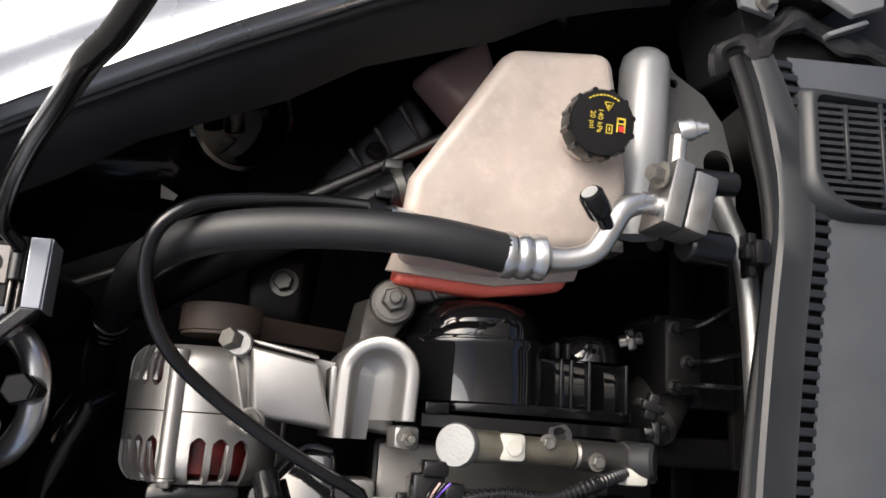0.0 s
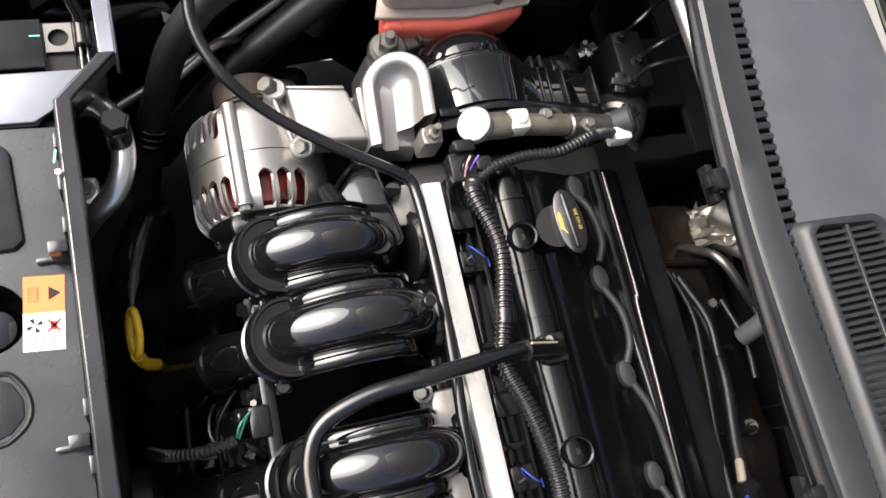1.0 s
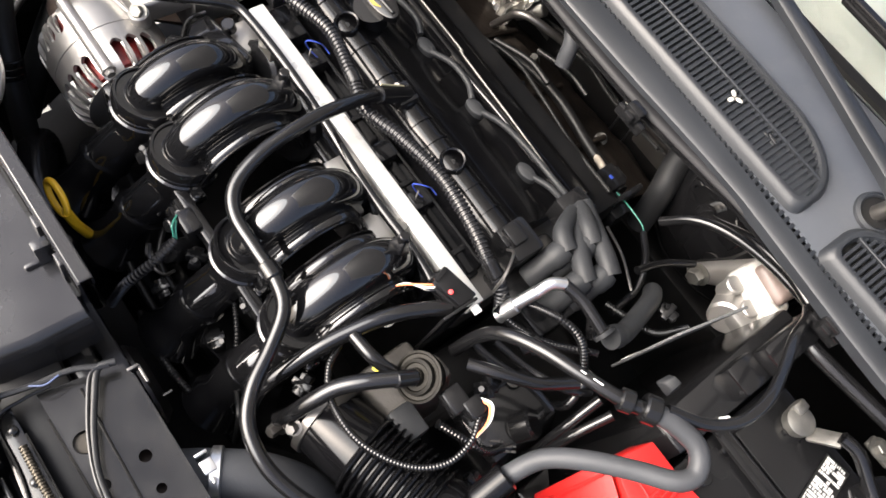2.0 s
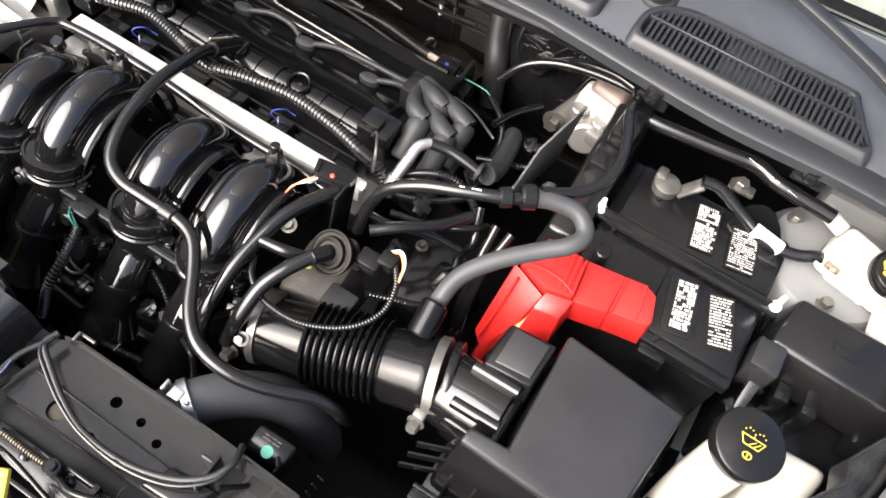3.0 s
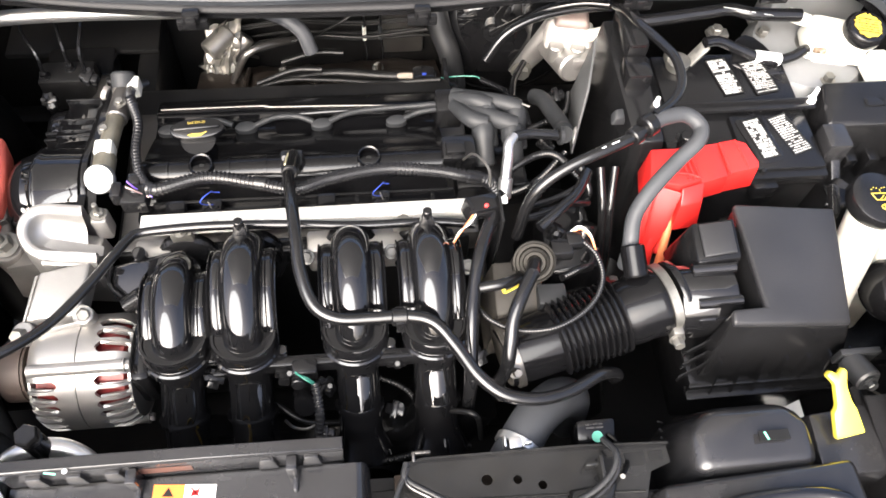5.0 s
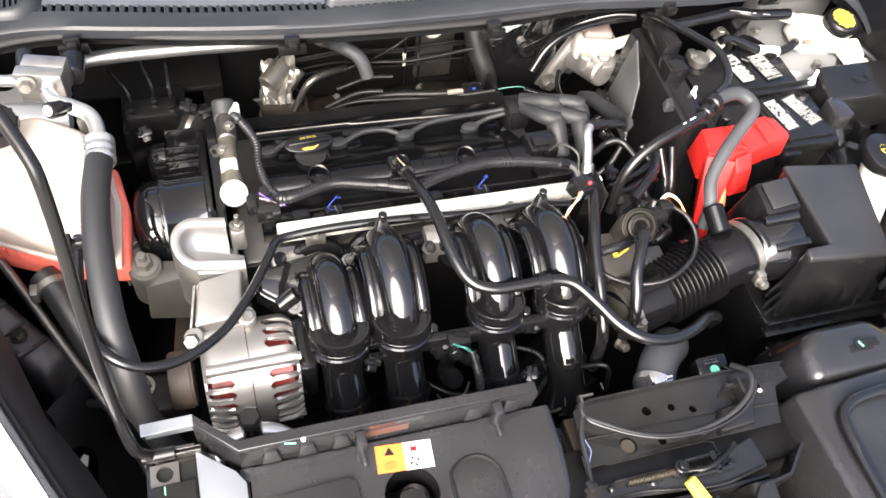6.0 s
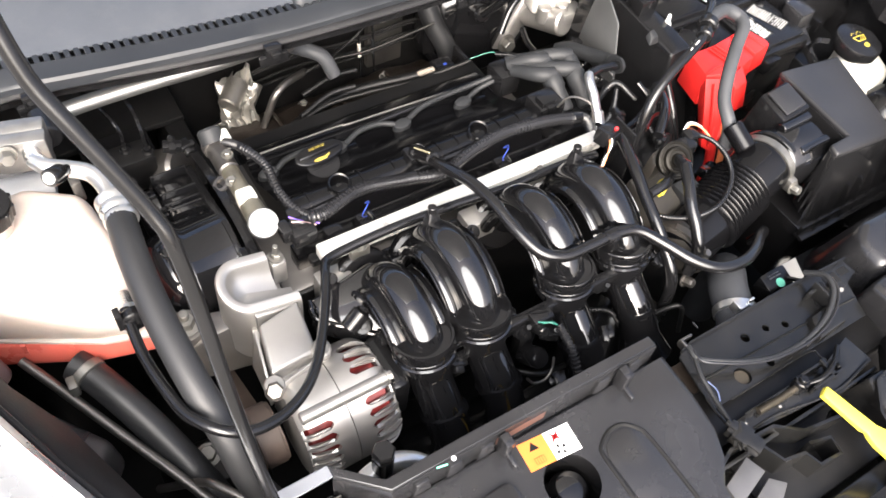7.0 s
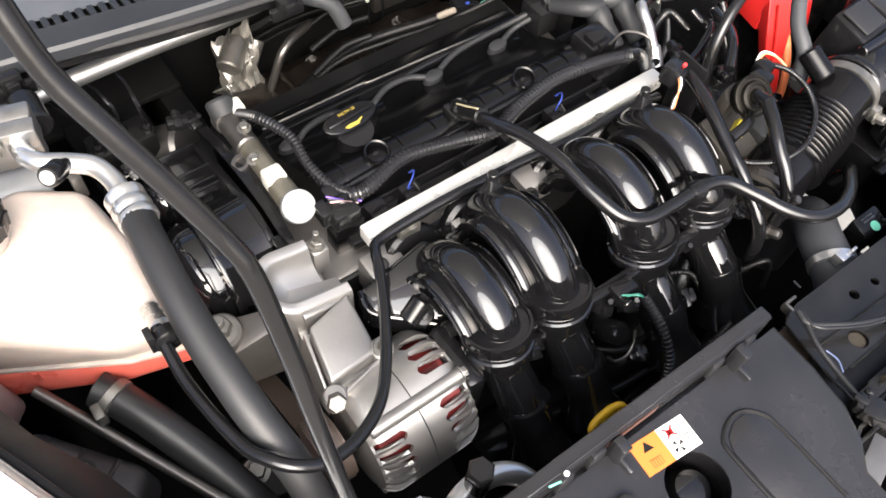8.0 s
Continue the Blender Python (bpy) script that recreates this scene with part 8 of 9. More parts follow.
part("bracket", hexa([(0.515, -0.33, 0.74), (0.60, -0.33, 0.74), (0.60, -0.255, 0.74), (0.515, -0.26, 0.74)], [(0.520, -0.33, 0.792), (0.59, -0.33, 0.792), (0.585, -0.262, 0.796), (0.522, -0.268, 0.796)], 0.003), DULL, yt)
part("pin", join(rod((0.600, -0.205, 0.775), (0.606, -0.235, 0.785), 0.0145, 20), hexbolt((0.606, -0.236, 0.785), (0.15, -0.9, 0.3), 0.006, 0.006), box(0.585, 0.63, -0.205, -0.198, 0.765, 0.79, 0.001)), MATTHOSE, yt, "dark rubber mount")
part("slotted_plate", join(holed([(0.59, -0.33), (0.64, -0.33), (0.63, -0.25), (0.595, -0.25)], [(0.615, -0.285, 0.009)], 0.782, 0.785)), DULL, yt)
ld = thing("lamp_dome", (0.70, -0.115, 0.70), "glossy black ribbed headlamp bulb cover", "bulb cover")
part("dome", lathe([(0.040, 0), (0.042, 0.010), (0.039, 0.024), (0.029, 0.036), (0.015, 0.043), (0.0, 0.044)], (0.722, -0.104, 0.722), (-0.25, -0.1, 0.95), 36), SATIN, ld)
for k in range(5):
    a = -0.9 + 0.45 * k
    part("rib", tube([(0.722 + 0.040 * math.cos(a) * 1.0, -0.104 + 0.040 * math.sin(a), 0.738), (0.716 + 0.030 * math.cos(a), -0.106 + 0.03 * math.sin(a), 0.756), (0.710, -0.110, 0.766)], 0.0022, 12, 6), GLOSS, ld)
def edge(y, inset=0.0, side=1):
    return side_edge(side, y) - inset


trim = thing("wing_trim", (0.75, -0.05, 0.80), "black plastic trim with a stepped edge beside the fender", "trim")
outer = [(CX + edge(y, 0.009), y) for y in (0.14, 0.06, -0.02, -0.10, -0.18, -0.26, -0.34)]
inner = [(0.590, -0.36), (0.597, -0.322), (0.6025, -0.276), (0.610, -0.236), (0.640, -0.198), (0.6555, -0.1753), (0.680, -0.150), (0.714, -0.135), (0.719, -0.098), (0.733, -0.086), (0.733, -0.062), (0.756, -0.030), (0.753, -0.008), (0.790, 0.052), (0.800, 0.14)]
part("panel", plate(outer + inner, 0.846, 0.849, 0.0008), SATINDUST, trim)
part("upstand", sweep([Vector((x, y, 0.849)) for x, y in inner], [(0.002, -0.001), (-0.030, -0.001), (-0.030, 0.001), (0.002, 0.001)], up=(0, 0, 1)), DULL, trim, sharp=20)
part("seal", sweep([Vector((x - 0.002, y, 0.853)) for x, y in outer], ring_of(0.0035, 8)), SEALR, trim, "thin rubber seal")
part("mould_line", tube([(0.636, -0.34, 0.8495), (0.640, -0.27, 0.8495), (0.668, -0.20, 0.8495), (0.712, -0.13, 0.8495)], 0.0011, 24, 6), DULL, trim)
part("mould_line", tube([(0.615, -0.255, 0.8495), (0.632, -0.262, 0.8495), (0.652, -0.255, 0.8495)], 0.0011, 16, 6), DULL, trim)
part("embossing", bars(0.0, 0.05, 0.0, 0.006, 1, flat((0.690, -0.215, 0.8492), (0.45, 0.9, 0)), 0.4, 31), GREYRUBBER, trim, "moulded unreadable marks")
left_trim = thing("wing_trim", (-0.46, -0.1, 0.80), "black plastic trim below the fender edge", "trim")
ty = [-0.30 + 0.05 * i for i in range(11)]
rows = []
for inset, dz in ((0.006, -0.012), (0.012, -0.016), (0.026, -0.040), (0.034, -0.058)):
    rows.append([(CX - edge(y, inset + (0.004 * math.sin(40 * y) if inset > 0.03 else 0), -1), y, 0.878 + rise(-1, y) + dz) for y in ty])
part("panel", sheet(rows, 0.002), SEALR, left_trim, sharp=50)
part("seal", sweep([Vector((x, y, z + 0.002)) for x, y, z in rows[0]], ring_of(0.0030, 8)), SEALR, left_trim, "thin rubber seal")
single("washer_tank", hexa([(0.70, -0.08, 0.55), (0.77, -0.08, 0.55), (0.79, 0.02, 0.55), (0.71, 0.02, 0.55)], [(0.700, -0.075, 0.768), (0.748, -0.070, 0.775), (0.772, 0.012, 0.785), (0.712, 0.012, 0.780)], 0.014, 3), WHITEPL, "ivory washer tank behind the filler neck", "washer tank")
# ---- throttle and gearbox side ----
tbd = thing("throttle_body", (0.25, -0.10, 0.70), "grey cast throttle body under the hoses", "throttle body")
part("casting", join(hexa([(0.215, -0.14, 0.70), (0.285, -0.13, 0.70), (0.285, -0.05, 0.70), (0.215, -0.05, 0.70)], [(0.222, -0.130, 0.782), (0.276, -0.122, 0.786), (0.276, -0.07, 0.80), (0.222, -0.07, 0.80)], 0.006), lathe([(0.034, 0), (0.036, 0.003), (0.036, 0.02), (0.033, 0.022)], (0.245, -0.160, 0.766), (-0.95, -0.2, -0.1), 28)), mat("grey throttle casting", (0.055, 0.051, 0.046), 0.5, 0.3, var=0.3, bump=0.5, spec=0.2), tbd)
part("connector", box(0.268, 0.300, -0.125, -0.100, 0.775, 0.798, 0.003), GREYRUBBER, tbd, "grey connector")
part("yellow_clip", turned(join(box(-0.010, 0.010, -0.006, -0.004, -0.004, 0.004, 0.0005), box(-0.010, 0.010, 0.004, 0.006, -0.004, 0.004, 0.0005), box(-0.010, -0.008, -0.006, 0.006, -0.004, 0.004, 0.0005), box(0.008, 0.010, -0.006, 0.006, -0.004, 0.004, 0.0005)), Matrix.Translation((0.236, -0.108, 0.815)) @ pose(0, 0, 0, 30, 0, 25)), YELLOW, tbd, "yellow retaining clip")
part("screw", hexbolt((0.196, -0.075, 0.80), (0, -0.4, 1), 0.006, 0.005), ZINC, tbd, "zinc screw")
ev = thing("vacuum_valve", (0.262, -0.085, 0.80), "dull steel round vacuum valve with black nozzle", "vacuum valve")
vax = Vector((-0.18, -0.62, 0.72)).normalized()
VALVEM = mat("tarnished valve steel", (0.008, 0.0073, 0.006), 0.42, 0.3, var=0.5, scale=40, bump=0.3, spec=0.15)
part("drum", lathe([(0.016, -0.018), (0.019, -0.014), (0.019, -0.004), (0.0225, -0.003), (0.0225, 0.001), (0.0205, 0.0015), (0.0195, 0.0005), (0.0165, 0.0005), (0.0155, 0.005), (0.0125, 0.006), (0.0115, 0.0045), (0.008, 0.0045), (0.007, 0.008), (0.0, 0.0085)], (0.261, -0.095, 0.838), vax, 32), VALVEM, ev)
part("bracket", hexa([(0.242, -0.084, 0.79), (0.284, -0.076, 0.79), (0.282, -0.062, 0.79), (0.244, -0.064, 0.79)], [(0.248, -0.082, 0.824), (0.276, -0.076, 0.828), (0.274, -0.064, 0.832), (0.250, -0.066, 0.830)], 0.006), mat("grey brown casting", (0.045, 0.040, 0.034), 0.6, 0.3, var=0.4, bump=0.5), ev)
part("nozzle", rod((0.260, -0.099, 0.843), (0.253, -0.118, 0.852), 0.0075), SATIN, ev)
part("plug", join(box(0.282, 0.306, -0.088, -0.068, 0.822, 0.838, 0.003), box(0.300, 0.318, -0.078, -0.060, 0.826, 0.840, 0.003)), SATIN, ev)
single("vacuum_hose", tube([(0.254, -0.114, 0.851), (0.240, -0.138, 0.846), (0.230, -0.158, 0.836), (0.226, -0.178, 0.822), (0.222, -0.195, 0.80), (0.215, -0.20, 0.77)], 0.0072, 40, 14), RUBBER, "black vacuum hose from the round valve", "vacuum hose", "vacuum hoses")
single("vacuum_hose", tube([(0.226, -0.035, 0.838), (0.216, -0.055, 0.842), (0.204, -0.085, 0.842), (0.195, -0.120, 0.832), (0.189, -0.160, 0.815), (0.186, -0.20, 0.78), (0.186, -0.21, 0.72)], 0.0072, 50, 14), RUBBER, "glossy black hose in front of the rail's end", "vacuum hose", "vacuum hoses")
single("vacuum_hose", tube([(0.200, -0.12, 0.835), (0.225, -0.118, 0.838), (0.245, -0.108, 0.830)], 0.006, 20, 10), RUBBER, "short black hose into the throttle body", "vacuum hose", "vacuum hoses")
sw = thing("sensor_wire", (0.30, -0.12, 0.78), "thin sleeved sensor wire looping over the bellows", "wire")
part("sleeve", corrugated([(0.318, -0.070, 0.834), (0.330, -0.088, 0.833), (0.333, -0.112, 0.828), (0.322, -0.135, 0.824), (0.300, -0.153, 0.822), (0.270, -0.165, 0.822), (0.235, -0.164, 0.822), (0.210, -0.150, 0.82), (0.197, -0.13, 0.815)], 0.0034, 0.003, 0.0006, 10), RUBBER, sw)
for k in range(2):
    part("bare_wire", tube([(0.306, -0.062 + 0.002 * k, 0.836), (0.316, -0.060 + 0.003 * k, 0.842), (0.326, -0.070 + 0.003 * k, 0.840), (0.330, -0.086, 0.834)], 0.0012, 14, 6), (ORANGEW, INKWHITE)[k], sw, "bare coloured wire")
gb = thing("gearbox_cover", (0.33, 0.0, 0.62), "black plastic gearbox cover with pale print", "cover")
part("cover", join(hexa([(0.285, -0.07, 0.62), (0.385, -0.07, 0.62), (0.385, 0.06, 0.62), (0.285, 0.06, 0.62)], [(0.300, -0.058, 0.735), (0.362, -0.055, 0.742), (0.358, 0.03, 0.752), (0.300, 0.035, 0.748)], 0.008), rod((0.345, -0.015, 0.74), (0.352, 0.0, 0.757), 0.016)), SATIN, gb)
part("print", bars(-0.014, 0.014, -0.007, 0.007, 3, flat((0.352, -0.035, 0.7432), (0.6, 0.8, 0.1)), 0.5, 21), STEEL, gb, "pale unreadable print")
part("stud", hexbolt((0.307, 0.012, 0.748), (0, 0, 1), 0.005, 0.006), STEEL, gb, "steel stud")
part("stud", hexbolt((0.372, -0.075, 0.74), (0, 0, 1), 0.006, 0.008), STEEL, gb, "steel stud")
hp = thing("fuel_line", (0.27, 0.06, 0.79), "aluminium quick connector on a black fuel line", "fuel line")
part("fitting", join(rod((0.250, 0.020, 0.790), (0.253, 0.036, 0.808), 0.0085), rod((0.252, 0.034, 0.806), (0.256, 0.054, 0.824), 0.0065), tube([(0.256, 0.052, 0.822), (0.258, 0.066, 0.831), (0.266, 0.078, 0.831)], 0.0062, 14, 12)), ALU, hp, "aluminium fitting")
part("line", tube([(0.264, 0.077, 0.831), (0.285, 0.083, 0.828), (0.308, 0.084, 0.824), (0.326, 0.084, 0.820)], 0.0062, 24, 12), RUBBER, hp)
part("eye", lathe([(0.011, 0), (0.011, 0.004), (0.008, 0.004), (0.008, 0)], (0.322, 0.084, 0.821), (0.9, 0, -0.1), 20), GREYRUBBER, hp)
single("grey_pipe", tube([(0.330, 0.092, 0.812), (0.334, 0.112, 0.803), (0.330, 0.145, 0.79), (0.324, 0.178, 0.778), (0.318, 0.195, 0.765)], lambda s: 0.0105 if s > 0.1 else 0.012, 30, 16), GREYRUBBER, "dull grey plastic pipe beside the coil pack", "pipe")
single("shift_cable", tube([(0.345, 0.06, 0.80), (0.356, 0.03, 0.78), (0.348, 0.02, 0.755), (0.36, -0.02, 0.72)], 0.005, 30, 10), RUBBER, "thin black cable beside the battery box", "cable", "cables")
single("shift_cable", corrugated([(0.250, 0.045, 0.80), (0.29, 0.062, 0.812), (0.32, 0.07, 0.80), (0.35, 0.06, 0.77)], 0.0048, 0.0036, 0.0009), RUBBER, "thin ribbed cable beside the battery box", "cable", "cables")
single("shift_cable", tube([(0.270, -0.002, 0.80), (0.31, 0.012, 0.795), (0.345, 0.028, 0.80), (0.36, 0.05, 0.79)], 0.0042, 30, 10), RUBBER, "thin black cable beside the battery box", "cable", "cables")
single("shift_cable", tube([(0.275, -0.05, 0.832), (0.30, -0.03, 0.836), (0.325, -0.005, 0.83), (0.345, 0.03, 0.82)], 0.0062, 30, 10), RUBBER, "black cable from the round valve", "cable", "cables")
for k in range(2):
    single("shift_cable", tube([(0.37 + 0.018 * k, 0.05, 0.80), (0.372 + 0.009 * k, 0.01, 0.765), (0.376 + 0.008 * k, -0.02, 0.70), (0.38 + 0.008 * k, -0.03, 0.62)], 0.0055, 24, 10), RUBBER, "black hanging cable beside the battery box", "cable", "cables")

# ---- bulkhead side ----
bo = thing("brake_booster", (0.33, 0.40, 0.58), "black round brake booster with grey aluminium master cylinder", "brake booster")
part("drum", lathe([(0.112, 0.0), (0.116, 0.008), (0.116, 0.03), (0.108, 0.05), (0.085, 0.066), (0.05, 0.076), (0.03, 0.084), (0.0, 0.085)], (0.32, 0.425, 0.69), (0.06, -1, 0.05), 48), GLOSS, bo)
part("valve", join(rod((0.285, 0.352, 0.735), (0.283, 0.335, 0.742), 0.014), tube([(0.283, 0.335, 0.742), (0.30, 0.318, 0.77), (0.34, 0.30, 0.815), (0.385, 0.29, 0.835), (0.42, 0.28, 0.84)], 0.0062, 30, 12)), RUBBER, bo, "black vacuum valve and hose")
part("flange", hexa([(0.312, 0.345, 0.655), (0.345, 0.345, 0.655), (0.41, 0.345, 0.745), (0.36, 0.345, 0.765)], [(0.318, 0.328, 0.665), (0.345, 0.328, 0.665), (0.40, 0.328, 0.745), (0.362, 0.328, 0.758)], 0.006), CAST, bo, "aluminium flange")
part("nut", hexbolt((0.332, 0.326, 0.676), (0, -1, 0.1), 0.011, 0.012), ZINC, bo, "zinc nut")
part("cylinder", join(rod((0.372, 0.335, 0.718), (0.388, 0.262, 0.742), 0.021, 22), rod((0.365, 0.29, 0.735), (0.365, 0.29, 0.762), 0.011), rod((0.395, 0.285, 0.735), (0.395, 0.285, 0.762), 0.011), box(0.385, 0.425, 0.262, 0.29, 0.735, 0.757, 0.004)), CAST, bo, "cast aluminium master cylinder")
part("reservoir", join(hexa([(0.350, 0.298, 0.742), (0.416, 0.280, 0.742), (0.424, 0.318, 0.742), (0.354, 0.334, 0.742)], [(0.354, 0.302, 0.776), (0.414, 0.286, 0.778), (0.420, 0.316, 0.780), (0.358, 0.330, 0.778)], 0.008, 3), rod((0.380, 0.296, 0.735), (0.380, 0.296, 0.75), 0.012, 18)), mat("frosted fluid reservoir", (0.38, 0.37, 0.35), 0.35, var=0.12, scale=30, sss=0.1), bo, "frosted fluid reservoir")
part("fluid_dome", hexa([(0.360, 0.306, 0.776), (0.412, 0.294, 0.778), (0.416, 0.334, 0.780), (0.366, 0.340, 0.778)], [(0.366, 0.312, 0.790), (0.406, 0.300, 0.791), (0.410, 0.328, 0.792), (0.372, 0.334, 0.792)], 0.006, 3), mat("brown stained reservoir top", (0.13, 0.10, 0.09), 0.5, var=0.25, scale=40, bump=0.1), bo, "brown stained reservoir top")
part("over_hose", tube([(0.262, 0.262, 0.765), (0.285, 0.275, 0.796), (0.32, 0.285, 0.813), (0.37, 0.292, 0.821), (0.43, 0.293, 0.824)], 0.0055, 36, 10), RUBBER, bo, "black hose over the reservoir")
part("spout", join(rod((0.404, 0.290, 0.775), (0.436, 0.281, 0.792), 0.009)), WHITEPL, bo, "ivory spout")
part("violet_cap", rod((0.435, 0.2812, 0.7915), (0.446, 0.278, 0.7975), 0.010), PURPLE, bo, "violet cap")

hsld = thing("exhaust_shield", (0.0, 0.30, 0.60), "tarnished wrinkled exhaust heat shield behind the engine", "heat shield")
rnd = random.Random(3)
rows = []
for j in range(15):
    y = 0.225 + j * 0.013
    rows.append([(x, y + 0.004 * math.sin(9 * x + j), 0.680 - 0.7 * (y - 0.30) ** 2 * 8 + 0.010 * noise.noise((x * 18, y * 22, 0)) + 0.004 * noise.noise((x * 60, y * 60, 4))) for x in [-0.14 + 0.014 * i for i in range(26)]])
part("shield", sheet(rows, 0.001), RUSTSH, hsld, sharp=25)
for bx, by in ((-0.09, 0.262), (0.04, 0.258), (0.16, 0.262), (-0.02, 0.345), (0.12, 0.350)):
    bz = 0.680 - 5.6 * (by - 0.30) ** 2
    part("shield_bolt", hexbolt((bx, by, bz), (0, -0.2, 1), 0.006, 0.008), ZINC, hsld, "dull zinc bolt")
for bx in (-0.08, 0.02, 0.11):
    part("bead", tube([(bx, 0.232, 0.664), (bx + 0.006, 0.27, 0.681), (bx + 0.010, 0.31, 0.685), (bx + 0.012, 0.35, 0.673)], 0.004, 20, 8), RUSTSH, hsld)
fo = thing("foil_wrap", (-0.12, 0.38, 0.60), "crumpled silver heat shield foil", "heat shield")
rows = []
for j in range(21):
    v = j / 20
    rows.append([(-0.146 + 0.052 * u + 0.02 * v + 0.008 * noise.noise((u * 5, v * 6, 1)), 0.335 + 0.07 * v + 0.014 * noise.noise((u * 6, v * 6, 7)), 0.628 + 0.075 * v + 0.02 * u + 0.014 * noise.noise((u * 7, v * 7, 3)) + 0.006 * noise.noise((u * 17, v * 17, 5))) for u in [i / 15 for i in range(16)]])
part("foil", sheet(rows, 0.001), FOIL, fo, sharp=30)
part("collar", join(rod((-0.125, 0.37, 0.69), (-0.095, 0.40, 0.70), 0.016), rod((-0.10, 0.38, 0.66), (-0.07, 0.40, 0.69), 0.012)), FOIL, fo)
single("oxygen_sensor_pipe", tube([(-0.108, 0.322, 0.600), (-0.101, 0.325, 0.645), (-0.074, 0.331, 0.706), (-0.062, 0.334, 0.722), (-0.046, 0.342, 0.725), (-0.024, 0.356, 0.718), (0.0, 0.38, 0.70)], 0.0052, 50, 14), STEEL, "bent dull steel pipe behind the engine", "pipe", "rear pipes")
single("heater_pipe", tube([(-0.06, 0.30, 0.68), (0.0, 0.315, 0.69), (0.06, 0.318, 0.692), (0.14, 0.30, 0.70), (0.20, 0.29, 0.71)], 0.0075, 40, 14), BAYBLACK, "black heater hose behind the engine", "pipe", "rear pipes")
single("heater_pipe", tube([(-0.05, 0.285, 0.712), (0.0, 0.298, 0.722), (0.04, 0.296, 0.724)], 0.004, 24, 12), BAYBLACK, "short black pipe behind the engine", "pipe", "rear pipes")
for z, y in ((0.70, 0.41), (0.69, 0.415), (0.668, 0.42), (0.655, 0.42)):
    single("brake_line", tube([(-0.08, y, z), (0.0, y + 0.004, z + 0.006), (0.10, y, z + 0.002), (0.20, y - 0.004, z + 0.010), (0.26, y, z - 0.02)], 0.0022, 30, 8), INKGAPBLACK, "thin black brake line on the bulkhead", "brake line", "brake lines")
single("oxygen_wire_tube", tube([(0.110, 0.318, 0.672), (0.130, 0.308, 0.690), (0.150, 0.295, 0.706), (0.170, 0.283, 0.718)], 0.0046, 24, 12), mat("stained cream sleeve", (0.26, 0.225, 0.185), 0.7, var=0.25, bump=0.4), "cream glass fibre sleeve behind the valve cover", "sleeve")
oc = thing("sensor_connector", (0.18, 0.28, 0.69), "black sensor connector with a blue lock behind the coil pack", "connector")
part("housing", join(box(0.165, 0.197, 0.262, 0.296, 0.690, 0.724, 0.004), box(0.170, 0.192, 0.296, 0.306, 0.695, 0.715, 0.003), box(0.197, 0.227, 0.25, 0.28, 0.69, 0.72, 0.004), box(0.207, 0.214, 0.245, 0.30, 0.70, 0.735, 0.002)), SATIN, oc)
part("lock", box(0.1785, 0.184, 0.2775, 0.2815, 0.724, 0.7255, 0.0005), BLUEW, oc, "blue lock")
part("wire", tube([(0.20, 0.275, 0.72), (0.225, 0.268, 0.73), (0.25, 0.262, 0.735), (0.262, 0.258, 0.73)], 0.0008, 20, 6), GREENW, oc, "green wire")
part("sleeve", corrugated([(0.258, 0.26, 0.73), (0.285, 0.235, 0.735), (0.305, 0.195, 0.745), (0.31, 0.15, 0.745)], 0.0045, 0.0034, 0.0009), RUBBER, oc)
part("wire", tube([(0.235, 0.195, 0.775), (0.27, 0.180, 0.785), (0.305, 0.165, 0.78)], 0.0016, 16, 6), STEEL, oc, "pale wire")
single("heater_hose", tube([(0.202, 0.400, 0.805), (0.204, 0.382, 0.765), (0.212, 0.364, 0.727), (0.226, 0.345, 0.692), (0.236, 0.33, 0.64)], 0.0165, 40, 18), MATTHOSE, "dull grey heater hose at the bulkhead", "heater hose")
for x, m_ in ((0.102, WHITEPL), (0.126, GREYRUBBER)):
    iw = thing("inline_connector", (x, 0.40, 0.64), "small inline wire connector hanging on the bulkhead", "connector", "inline connectors")
    part("wire", tube([(x, 0.405, 0.76), (x + 0.001, 0.402, 0.70), (x + 0.003, 0.40, 0.63), (x - 0.01, 0.39, 0.60)], 0.0018, 20, 6), RUBBER, iw)
    part("barrel", rod((x + 0.0005, 0.402, 0.70), (x + 0.001, 0.401, 0.674), 0.0030, 10), m_, iw, "pale connector barrel")
gr = thing("bulkhead_grommet", (0.14, 0.43, 0.70), "pale plate with a round grommet on the bulkhead", "grommet")
part("plate", box(0.130, 0.195, 0.425, 0.438, 0.62, 0.80, 0.004), STEEL, gr)
part("grommet", lathe([(0.016, 0), (0.017, 0.003), (0.012, 0.008), (0.0, 0.009)], (0.155, 0.425, 0.725), (0, -1, 0.1), 24), WHITEPL, gr, "cream grommet")

ab2 = thing("brake_control_unit", (-0.28, 0.30, 0.60), "black brake control unit with zinc pipe unions", "control unit")
part("body", box(-0.335, -0.245, 0.27, 0.36, 0.60, 0.72, 0.006), SATIN, ab2)
part("valve_head", box(-0.325, -0.255, 0.262, 0.30, 0.70, 0.755, 0.005), BAYBLACK, ab2)
part("motor", lathe([(0.03, 0), (0.03, 0.035), (0.026, 0.04), (0, 0.041)], (-0.255, 0.285, 0.70), (0.7, -0.6, 0.4), 24), STEEL, ab2, "dull steel motor")
